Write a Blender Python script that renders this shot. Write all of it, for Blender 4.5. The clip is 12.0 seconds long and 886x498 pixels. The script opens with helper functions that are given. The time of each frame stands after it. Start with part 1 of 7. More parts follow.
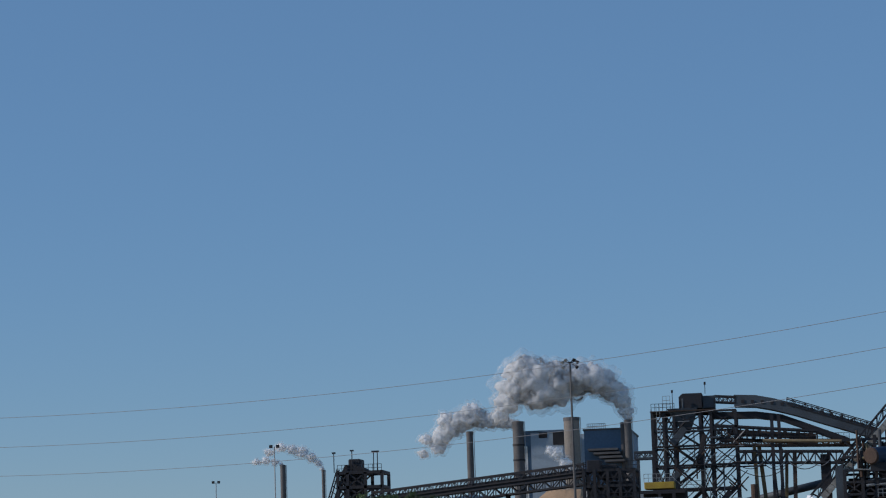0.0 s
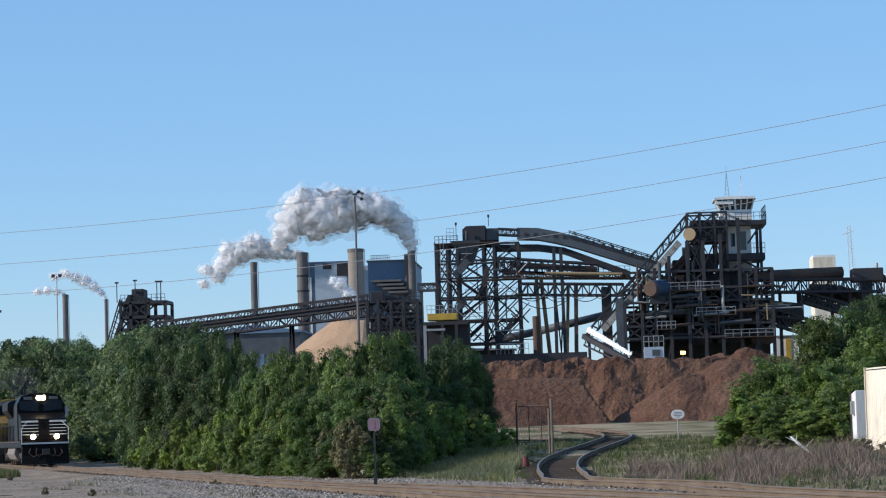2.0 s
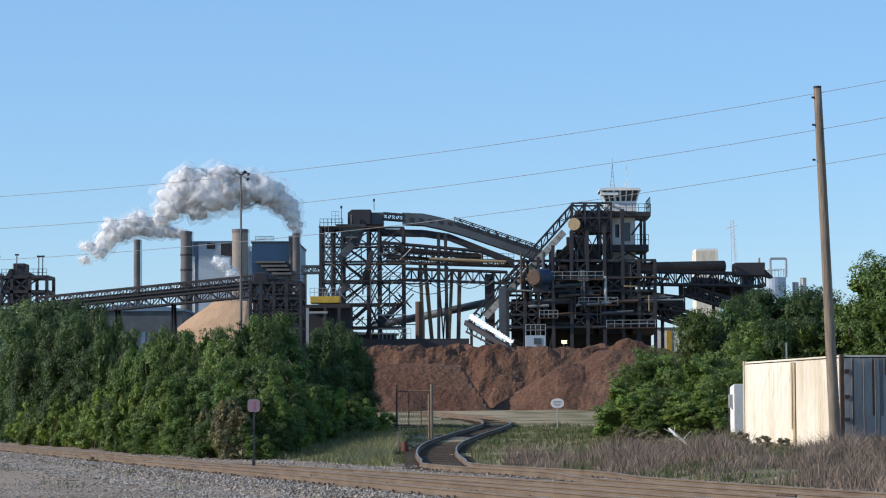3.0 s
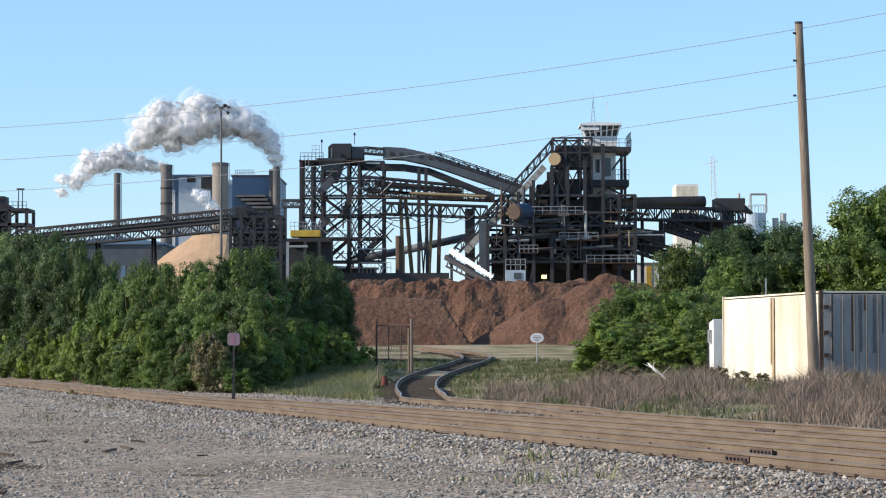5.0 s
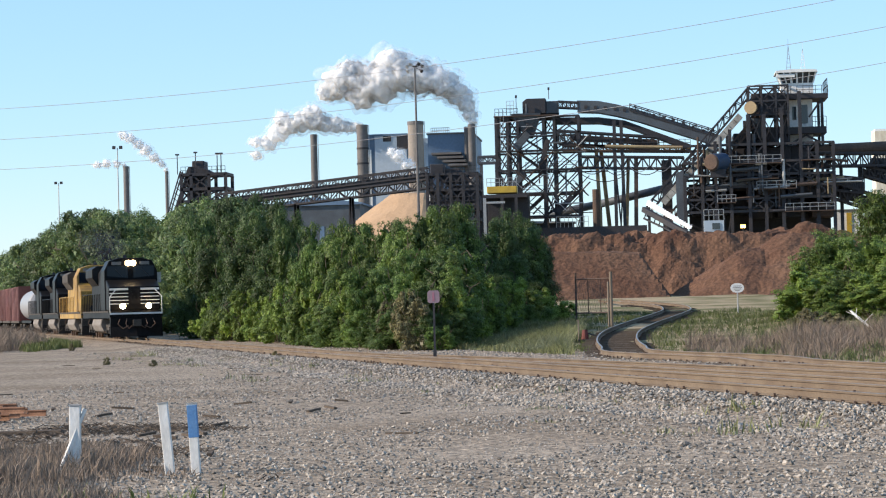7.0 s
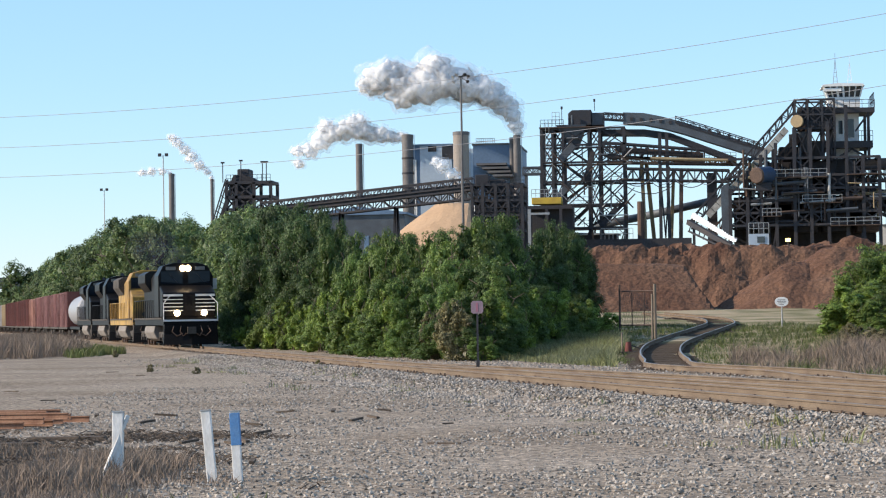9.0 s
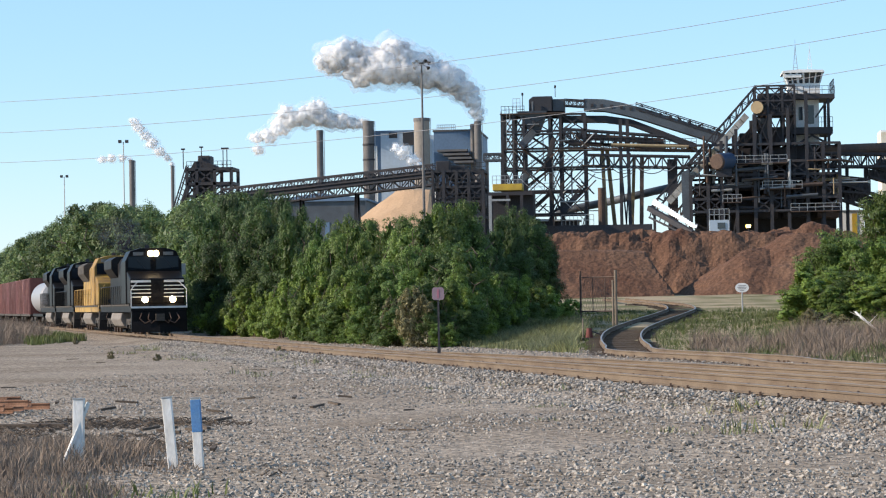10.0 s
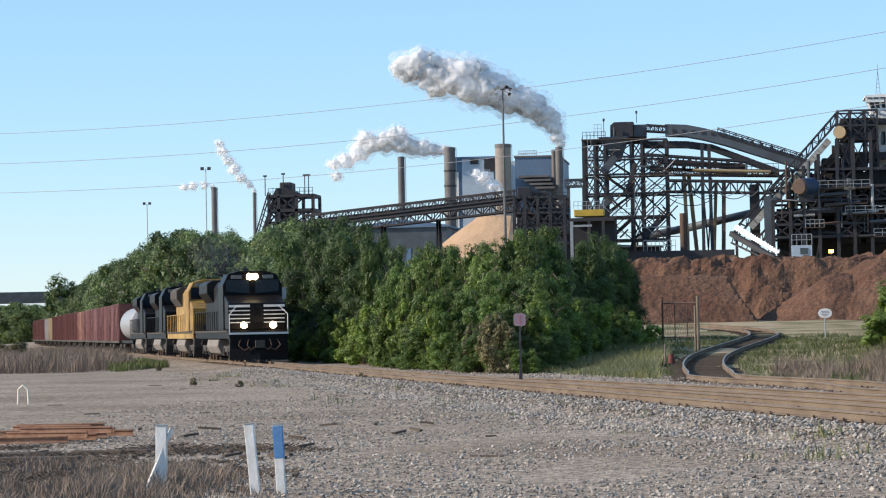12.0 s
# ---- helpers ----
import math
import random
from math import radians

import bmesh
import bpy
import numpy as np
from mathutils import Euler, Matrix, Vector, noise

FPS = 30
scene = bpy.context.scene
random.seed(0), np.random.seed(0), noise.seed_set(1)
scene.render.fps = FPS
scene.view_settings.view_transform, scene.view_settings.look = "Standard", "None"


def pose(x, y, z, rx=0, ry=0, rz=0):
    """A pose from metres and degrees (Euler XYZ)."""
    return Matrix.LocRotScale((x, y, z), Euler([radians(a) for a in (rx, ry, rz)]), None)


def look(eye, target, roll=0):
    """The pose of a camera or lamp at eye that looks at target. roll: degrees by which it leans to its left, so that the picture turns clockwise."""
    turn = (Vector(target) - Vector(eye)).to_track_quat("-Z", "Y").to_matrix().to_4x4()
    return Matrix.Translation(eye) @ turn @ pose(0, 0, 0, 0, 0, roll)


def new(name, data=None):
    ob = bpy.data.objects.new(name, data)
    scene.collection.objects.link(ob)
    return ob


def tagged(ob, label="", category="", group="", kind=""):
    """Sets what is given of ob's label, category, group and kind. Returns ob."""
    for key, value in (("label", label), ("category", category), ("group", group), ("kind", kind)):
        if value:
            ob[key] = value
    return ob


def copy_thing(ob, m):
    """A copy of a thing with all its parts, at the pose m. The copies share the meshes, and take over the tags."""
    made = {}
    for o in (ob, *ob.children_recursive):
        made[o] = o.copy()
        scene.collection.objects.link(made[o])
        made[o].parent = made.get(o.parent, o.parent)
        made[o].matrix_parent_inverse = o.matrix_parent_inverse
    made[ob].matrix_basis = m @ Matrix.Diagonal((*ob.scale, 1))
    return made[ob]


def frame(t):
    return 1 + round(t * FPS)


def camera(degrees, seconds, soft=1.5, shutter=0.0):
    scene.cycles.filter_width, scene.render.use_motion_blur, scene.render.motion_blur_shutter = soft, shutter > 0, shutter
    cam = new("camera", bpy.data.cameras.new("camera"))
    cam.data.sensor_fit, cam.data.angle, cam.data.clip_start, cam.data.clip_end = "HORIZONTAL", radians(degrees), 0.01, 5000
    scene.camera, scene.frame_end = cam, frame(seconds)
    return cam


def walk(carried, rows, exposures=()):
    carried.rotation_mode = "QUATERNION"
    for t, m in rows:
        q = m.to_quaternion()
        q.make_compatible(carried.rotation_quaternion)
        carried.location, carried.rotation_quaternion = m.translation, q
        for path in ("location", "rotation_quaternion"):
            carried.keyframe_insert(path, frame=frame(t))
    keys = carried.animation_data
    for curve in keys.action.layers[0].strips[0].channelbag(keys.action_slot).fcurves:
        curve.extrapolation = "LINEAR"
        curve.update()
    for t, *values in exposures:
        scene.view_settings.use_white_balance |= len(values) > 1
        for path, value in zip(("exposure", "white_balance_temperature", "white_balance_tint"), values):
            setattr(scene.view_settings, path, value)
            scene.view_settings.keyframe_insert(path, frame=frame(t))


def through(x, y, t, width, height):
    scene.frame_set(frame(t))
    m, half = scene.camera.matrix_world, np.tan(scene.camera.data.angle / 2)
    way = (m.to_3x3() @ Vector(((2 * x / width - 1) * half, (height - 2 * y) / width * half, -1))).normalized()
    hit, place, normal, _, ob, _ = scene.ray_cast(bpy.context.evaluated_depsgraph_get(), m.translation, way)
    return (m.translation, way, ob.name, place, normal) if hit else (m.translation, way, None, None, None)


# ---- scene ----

# ---------------------------------------------------------------- camera
EYE = Vector((0, 0, 1.98))
cam = camera(19.01, 12.0, soft=1.15)


def aim(yaw, pitch, roll):
    return Matrix.Translation(EYE) @ pose(0, 0, 0, 0, 0, yaw) @ pose(0, 0, 0, 90 + pitch) @ pose(0, 0, 0, 0, 0, roll)


HEAD = [(0, 7.777, 7.710, -1.890), (0.1, 6.970, 7.431, -1.994), (0.2, 5.094, 6.923, -2.098), (0.3, 4.463, 6.630, -2.202),
        (0.4, 6.122, 6.628, -2.280), (0.5, 5.642, 5.866, -1.700), (0.6, 4.632, 5.122, -1.680), (0.7, 4.013, 4.849, -1.600),
        (0.8, 3.563, 4.644, -1.509), (0.9, 3.343, 4.569, -1.420), (1, 3.340, 4.360, -1.342), (1.2, 2.423, 3.899, -1.220),
        (1.5, 2.701, 3.210, -1.090), (2, 3.222, 3.915, -1.781), (2.5, 1.829, 3.147, -0.407), (3, 0.727, 3.533, -0.328),
        (3.2, 0.626, 3.505, -0.632), (4.8, 0.357, 2.051, -0.228), (5, 0.305, 2.111, -0.130), (5.5, 0.000, 2.141, 0.000),
        (6, -0.140, 2.130, -0.108), (6.1, 0.080, 1.839, -0.250), (6.2, 0.201, 1.750, -0.420), (6.3, 0.434, 1.552, -0.590),
        (6.4, 0.825, 1.387, -0.780), (6.5, 1.349, 1.303, -0.957), (6.6, 1.811, 1.225, -1.080), (6.7, 2.298, 1.080, -1.200),
        (6.8, 2.929, 1.086, -1.320), (6.9, 3.646, 1.096, -1.440), (7, 4.597, 1.198, -1.544), (7.1, 5.048, 1.382, -1.400),
        (7.2, 5.436, 1.433, -1.266), (8.8, 5.740, 1.569, -0.839), (9, 5.548, 1.443, -0.920), (9.5, 4.967, 1.213, -1.138),
        (10, 4.707, 1.135, -1.005), (10.5, 4.515, 0.883, -0.922), (11, 5.044, 1.089, -1.329), (11.5, 5.912, 1.717, -1.160),
        (12, 6.461, 1.732, -1.096)]
walk(cam, [(t, aim(a, b, c)) for t, a, b, c in HEAD],
     exposures=[(0, -0.76, 5900, 15), (0.5, -0.66, 5900, 15), (1.0, -0.30, 5900, 15), (1.5, 0.02, 5950, 15), (2.5, 0.2, 6100, 15), (3.2, 0.26, 6200, 15), (5.0, 0.54, 6500, 15),
                (6.0, 0.52, 6350, 15), (6.5, 0.62, 6550, 15), (7.0, 0.68, 6750, 15), (8.8, 0.66, 6700, 15), (11.0, 0.70, 6750, 15), (11.5, 0.72, 6750, 15), (12.0, 0.58, 6600, 15)])

# ---------------------------------------------------------------- world and sun
SUN_FROM = Vector((-0.88, -0.22, 0.44)).normalized()
world = bpy.data.worlds.new("sky")
scene.world = world
world.use_nodes = True
wn = world.node_tree.nodes
sky = wn.new("ShaderNodeTexSky")
sky.sky_type, sky.sun_disc = "NISHITA", False
sky.sun_elevation = math.asin(SUN_FROM.z)
sky.sun_rotation = math.atan2(SUN_FROM.x, SUN_FROM.y)
sky.air_density, sky.dust_density, sky.ozone_density = 1.0, 0.0, 5.6
wn["Background"].inputs["Strength"].default_value = 0.126
deep = wn.new("ShaderNodeHueSaturation")
deep.inputs["Saturation"].default_value = 1.12
even = wn.new("ShaderNodeMix")
even.data_type = "RGBA"
even.inputs["Factor"].default_value = 0.4
even.inputs["B"].default_value = (3.0, 4.5, 5.9, 1)
world.node_tree.links.new(sky.outputs[0], even.inputs["A"])
world.node_tree.links.new(even.outputs["Result"], deep.inputs["Color"])
world.node_tree.links.new(deep.outputs[0], wn["Background"].inputs[0])
lamp = bpy.data.lights.new("sun", "SUN")
lamp.energy, lamp.angle, lamp.color = 4.1, radians(0.5), (1.0, 0.90, 0.74)
sun = new("sun", lamp)
sun.matrix_world = look(SUN_FROM * 200, (0, 0, 0))


# ---------------------------------------------------------------- materials
def material(name, colour, rough=0.8, metal=0.0, second=None, scale=4.0, amount=0.5, grain=0.15, grain_scale=60.0, bump=0.3,
             bump_scale=None, space="Object", stretch=(1, 1, 1), spec=0.3, island=0.0, random_tone=0.0, detail=6.0):
    """A painted, earthy or metal surface: a base colour, large stains towards a second one, fine grain and relief."""
    m = bpy.data.materials.new(name)
    m.use_nodes = True
    nt = m.node_tree
    n, l = nt.nodes, nt.links
    b = n["Principled BSDF"]
    b.inputs["Roughness"].default_value, b.inputs["Metallic"].default_value = rough, metal
    b.inputs["Specular IOR Level"].default_value = spec
    tc = n.new("ShaderNodeTexCoord")
    mp = n.new("ShaderNodeMapping")
    mp.inputs["Scale"].default_value = stretch
    if space == "World":
        geo = n.new("ShaderNodeNewGeometry")
        l.new(geo.outputs["Position"], mp.inputs[0])
    else:
        l.new(tc.outputs["Object"], mp.inputs[0])
    big = n.new("ShaderNodeTexNoise")
    big.inputs["Scale"].default_value, big.inputs["Detail"].default_value = scale, detail
    l.new(mp.outputs[0], big.inputs["Vector"])
    ramp = n.new("ShaderNodeMapRange")
    ramp.inputs["From Min"].default_value, ramp.inputs["From Max"].default_value = 0.38, 0.68
    ramp.inputs["To Max"].default_value = amount
    l.new(big.outputs["Fac"], ramp.inputs[0])
    mix = n.new("ShaderNodeMix")
    mix.data_type = "RGBA"
    mix.inputs["A"].default_value = (*colour, 1)
    mix.inputs["B"].default_value = (*(second or [c * 0.55 for c in colour]), 1)
    l.new(ramp.outputs[0], mix.inputs["Factor"])
    fine = n.new("ShaderNodeTexNoise")
    fine.inputs["Scale"].default_value, fine.inputs["Detail"].default_value = grain_scale, 4
    l.new(mp.outputs[0], fine.inputs["Vector"])
    tone = n.new("ShaderNodeMapRange")
    tone.inputs["From Min"].default_value, tone.inputs["From Max"].default_value = 0.3, 0.7
    tone.inputs["To Min"].default_value, tone.inputs["To Max"].default_value = 1 - grain, 1 + grain
    l.new(fine.outputs["Fac"], tone.inputs[0])
    value = tone.outputs[0]
    for size, node, sock in ((island, "ShaderNodeNewGeometry", "Random Per Island"), (random_tone, "ShaderNodeObjectInfo", "Random")):
        if size:
            rnd = n.new(node)
            mr = n.new("ShaderNodeMapRange")
            mr.inputs["To Min"].default_value, mr.inputs["To Max"].default_value = 1 - size, 1 + size
            l.new(rnd.outputs[sock], mr.inputs[0])
            mu = n.new("ShaderNodeMath")
            mu.operation = "MULTIPLY"
            l.new(value, mu.inputs[0]), l.new(mr.outputs[0], mu.inputs[1])
            value = mu.outputs[0]
    hsv = n.new("ShaderNodeHueSaturation")
    l.new(mix.outputs["Result"], hsv.inputs["Color"]), l.new(value, hsv.inputs["Value"])
    l.new(hsv.outputs[0], b.inputs["Base Color"])
    if bump:
        bp = n.new("ShaderNodeBump")
        bp.inputs["Strength"].default_value, bp.inputs["Distance"].default_value = bump, 0.5 / (bump_scale or grain_scale)
        if bump_scale:
            bt = n.new("ShaderNodeTexNoise")
            bt.inputs["Scale"].default_value, bt.inputs["Detail"].default_value = bump_scale, 8
            l.new(mp.outputs[0], bt.inputs["Vector"])
            l.new(bt.outputs["Fac"], bp.inputs["Height"])
        else:
            l.new(fine.outputs["Fac"], bp.inputs["Height"])
        l.new(bp.outputs[0], b.inputs["Normal"])
    return m


def glow(name, colour, strength):
    m = bpy.data.materials.new(name)
    m.use_nodes = True
    b = m.node_tree.nodes["Principled BSDF"]
    b.inputs["Base Color"].default_value = (*colour, 1)
    b.inputs["Emission Color"].default_value, b.inputs["Emission Strength"].default_value = (*colour, 1), strength
    return m


def leafy(name, colour, spread=0.45, through=0.3):
    """Leaves: tone differs from leaf to leaf, some light passes through."""
    m = material(name, colour, 0.55, second=[colour[0] * 1.35, colour[1] * 1.25, colour[2] * 0.8], scale=0.35, amount=0.9, grain=0.2, grain_scale=2.0,
                 bump=0, spec=0.35, island=spread, random_tone=0.38)
    n, l = m.node_tree.nodes, m.node_tree.links
    b, out = n["Principled BSDF"], n["Material Output"]
    tr = n.new("ShaderNodeBsdfTranslucent")
    l.new(b.inputs["Base Color"].links[0].from_socket, tr.inputs[0])
    mx = n.new("ShaderNodeMixShader")
    mx.inputs[0].default_value = through
    l.new(b.outputs[0], mx.inputs[1]), l.new(tr.outputs[0], mx.inputs[2]), l.new(mx.outputs[0], out.inputs[0])
    return m


# steel base lifted towards blue: the air's haze is mixed into the colour
STEEL = material("dark_weathered_steel", (0.034, 0.035, 0.042), 0.7, 0.2, (0.055, 0.045, 0.042), 0.35, 0.7, 0.25, 6.0, 0.2, spec=0.4)
STEEL_RUST = material("rusty_steel", (0.11, 0.07, 0.05), 0.75, 0.1, (0.05, 0.04, 0.04), 0.4, 0.8, 0.25, 6.0, 0.2)
HOOD = material("blue_grey_sheet_metal", (0.085, 0.10, 0.115), 0.6, 0.1, (0.05, 0.05, 0.055), 0.3, 0.7, 0.15, 5.0, 0.1, spec=0.4)
TAN_STEEL = material("tan_painted_steel", (0.36, 0.27, 0.15), 0.6, 0.0, (0.16, 0.11, 0.07), 0.5, 0.6, 0.15, 6.0, 0.1)
YELLOW = material("faded_yellow_paint", (0.55, 0.36, 0.05), 0.55, 0.0, (0.3, 0.18, 0.05), 0.6, 0.6, 0.12, 8.0, 0.1)
BELT_GREY = material("pale_grey_belt_cover", (0.42, 0.40, 0.36), 0.6, 0.1, (0.16, 0.14, 0.12), 0.8, 0.8, 0.15, 6.0, 0.1)
# near-white colour stands in for the sun's glint on sheet metal
GLINT_WHITE = material("bare_shiny_sheet", (0.93, 0.93, 0.92), 0.28, 0.0, (0.85, 0.85, 0.84), 1.5, 0.4, 0.05, 6.0, 0.05, spec=0.8)
CONCRETE = material("stack_concrete", (0.27, 0.235, 0.20), 0.9, 0.0, (0.22, 0.19, 0.17), 0.15, 0.7, 0.1, 2.0, 0.1)
DARK_STACK = material("dark_painted_stack", (0.16, 0.15, 0.145), 0.7, 0.1, (0.09, 0.08, 0.075), 0.2, 0.7, 0.12, 2.0, 0.1)
WHITE_WALL = material("off_white_cladding", (0.80, 0.80, 0.78), 0.7, 0.0, (0.5, 0.47, 0.43), 0.25, 0.6, 0.08, 3.0, 0.1)
BLUE_WALL = material("slate_blue_cladding", (0.13, 0.20, 0.29), 0.6, 0.1, (0.09, 0.14, 0.21), 0.1, 0.6, 0.08, 1.5, 0.1)
PALE_WALL = material("pale_blue_cladding", (0.42, 0.50, 0.58), 0.6, 0.1, (0.34, 0.40, 0.46), 0.1, 0.6, 0.06, 1.5, 0.1)
GLASS = material("dark_window_glass", (0.03, 0.04, 0.05), 0.08, 0.0, (0.05, 0.06, 0.07), 1.0, 0.4, 0.05, 4.0, 0.0, spec=0.6)
BLUE_TANK = material("blue_tank_paint", (0.03, 0.07, 0.14), 0.45, 0.1, (0.05, 0.06, 0.08), 0.8, 0.6, 0.12, 5.0, 0.1, spec=0.5)
BARK = material("red_brown_bark_pile", (0.140, 0.080, 0.053), 0.95, 0.0, (0.08, 0.038, 0.026), 0.22, 0.8, 0.3, 5.0, 0.9, 2.2, "World", spec=0.1)
CHIPS = material("wood_chip_heap", (0.42, 0.285, 0.18), 0.95, 0.0, (0.32, 0.21, 0.125), 0.12, 0.7, 0.1, 3.0, 0.4, 2.0, "World", spec=0.1)
RAIL_RUST = material("rusty_rail_side", (0.175, 0.133, 0.094), 0.85, 0.1, (0.11, 0.078, 0.055), 0.9, 0.8, 0.25, 40.0, 0.2, None, "World")
RAIL_HEAD = material("worn_rail_head", (0.33, 0.26, 0.20), 0.35, 0.75, (0.24, 0.17, 0.12), 3.0, 0.5, 0.1, 60.0, 0.05, None, "World", spec=0.5)
SCRAP_RUST = material("flaking_red_rust", (0.30, 0.17, 0.11), 0.9, 0.05, (0.17, 0.085, 0.055), 4.0, 0.8, 0.25, 40.0, 0.3)
TIE = material("old_timber_tie", (0.11, 0.085, 0.065), 0.95, 0.0, (0.06, 0.045, 0.035), 2.0, 0.7, 0.25, 30.0, 0.5, None, "World", (1, 1, 1))
BALLAST = material("ballast_stone", (0.305, 0.266, 0.222), 0.9, 0.0, (0.20, 0.185, 0.17), 0.6, 0.7, 0.2, 25.0, 0.5, None, "World", island=0.55)
WOOD_POLE = material("weathered_pole_wood", (0.22, 0.178, 0.138), 0.9, 0.0, (0.16, 0.12, 0.085), 2.5, 0.7, 0.25, 14.0, 0.5, None, "Object", (1, 1, 0.12))
WHITE_POST = material("chipped_white_paint", (0.72, 0.71, 0.68), 0.7, 0.0, (0.42, 0.38, 0.32), 5.0, 0.7, 0.12, 40.0, 0.3, None, "Object", (1, 1, 0.4))
BLUE_POST = material("faded_blue_paint", (0.07, 0.20, 0.42), 0.65, 0.0, (0.12, 0.24, 0.40), 6.0, 0.7, 0.12, 40.0, 0.3)
GALV = material("galvanised_metal", (0.42, 0.42, 0.41), 0.5, 0.6, (0.30, 0.29, 0.28), 4.0, 0.6, 0.12, 30.0, 0.1, spec=0.5)
SIGN_WHITE = material("white_sign_face", (0.74, 0.74, 0.72), 0.6, 0.0, (0.62, 0.60, 0.56), 4.0, 0.6, 0.05, 30.0, 0.05)
SIGN_RED = material("faded_red_sign_face", (0.34, 0.13, 0.17), 0.65, 0.0, (0.28, 0.16, 0.18), 5.0, 0.6, 0.08, 30.0, 0.05)
SIGN_PINK = material("faded_pink_bars", (0.27, 0.19, 0.22), 0.65, 0.0, None, 5.0, 0.3, 0.08, 30.0, 0.05)
CREAM = material("stained_cream_panel", (0.76, 0.70, 0.58), 0.6, 0.0, (0.52, 0.43, 0.30), 0.7, 0.75, 0.08, 9.0, 0.15, None, "Object", (1, 1, 0.22), spec=0.35)
DARK_STREAK = material("brown_rust_streak", (0.36, 0.27, 0.16), 0.8, 0.0, (0.56, 0.47, 0.34), 2.0, 0.8, 0.15, 12.0, 0.1, None, "Object", (1, 1, 0.2))
WIRE = material("grey_wire", (0.28, 0.28, 0.29), 0.6, 0.3, None, 1, 0.2, 0.05, 5, 0)
LOCO_BLACK = material("black_locomotive_paint", (0.007, 0.007, 0.008), 0.4, 0.0, (0.016, 0.014, 0.013), 0.9, 0.6, 0.2, 12.0, 0.05, spec=0.07)
LOCO_GRIME = material("grimy_underframe", (0.075, 0.065, 0.055), 0.85, 0.0, (0.03, 0.028, 0.026), 1.5, 0.7, 0.25, 14.0, 0.3)
TANK_DUST = material("dusty_grey_fuel_tank", (0.21, 0.19, 0.17), 0.8, 0.0, (0.16, 0.14, 0.12), 1.2, 0.7, 0.15, 10.0, 0.1)
LOCO_WHITE = material("white_stripe_paint", (0.70, 0.70, 0.69), 0.5, 0.0, (0.5, 0.48, 0.45), 2.0, 0.5, 0.06, 12.0, 0.0)
LOCO_YELLOW = material("armour_yellow_paint", (0.36, 0.21, 0.045), 0.6, 0.0, (0.10, 0.065, 0.035), 0.9, 0.9, 0.12, 10.0, 0.05)
CAR_RED = material("oxide_red_car_paint", (0.20, 0.068, 0.052), 0.7, 0.0, (0.085, 0.04, 0.035), 0.5, 0.8, 0.2, 8.0, 0.15, None, "Object", (1, 1, 0.4), random_tone=0.3)
CAR_TAN = material("tan_car_paint", (0.45, 0.36, 0.22), 0.7, 0.0, (0.25, 0.17, 0.10), 0.5, 0.7, 0.15, 8.0, 0.1)
CAR_GREY = material("grey_car_paint", (0.38, 0.37, 0.36), 0.7, 0.0, (0.22, 0.19, 0.17), 0.5, 0.7, 0.15, 8.0, 0.1)
TANK_GREY = material("pale_grey_tank_paint", (0.25, 0.26, 0.28), 0.45, 0.0, (0.30, 0.28, 0.26), 0.7, 0.7, 0.1, 8.0, 0.05, spec=0.45)
HEADLAMP = glow("headlamp_glow", (1.0, 0.76, 0.42), 11.0)
YARD_LAMP = glow("amber_lamp_glow", (1.0, 0.62, 0.12), 7.0)
LEAF_A = leafy("hedge_leaf", (0.080, 0.134, 0.034))
LEAF_B = leafy("light_shrub_leaf", (0.150, 0.220, 0.048))
LEAF_M = leafy("young_leaf", (0.105, 0.160, 0.038))
LEAF_C = leafy("deep_tree_leaf", (0.050, 0.087, 0.028))
# paler leaf green for far trees, distance haze painted in
LEAF_FAR = leafy("belt_tree_leaf", (0.095, 0.140, 0.058))
LEAF_DRY = leafy("dry_twiggy_leaf", (0.135, 0.125, 0.068), 0.5, 0.15)
GRASS_G = leafy("green_grass", (0.088, 0.112, 0.042), 0.4, 0.25)
GRASS_V = leafy("pale_verge_grass", (0.125, 0.137, 0.075), 0.5, 0.25)
GRASS_D = material("dry_grass", (0.225, 0.175, 0.135), 0.9, 0.0, (0.14, 0.11, 0.09), 0.5, 0.7, 0.2, 4.0, 0.0, None, "World", island=0.4)
DOOR_GREY = material("weathered_grey_door_paint", (0.34, 0.33, 0.32), 0.7, 0.0, (0.20, 0.18, 0.16), 0.9, 0.8, 0.12, 10.0, 0.15, None, "Object", (1, 1, 0.2))
TRUNK = material("tree_bark", (0.12, 0.095, 0.07), 0.95, 0.0, (0.07, 0.055, 0.04), 2.0, 0.7, 0.2, 16.0, 0.6)


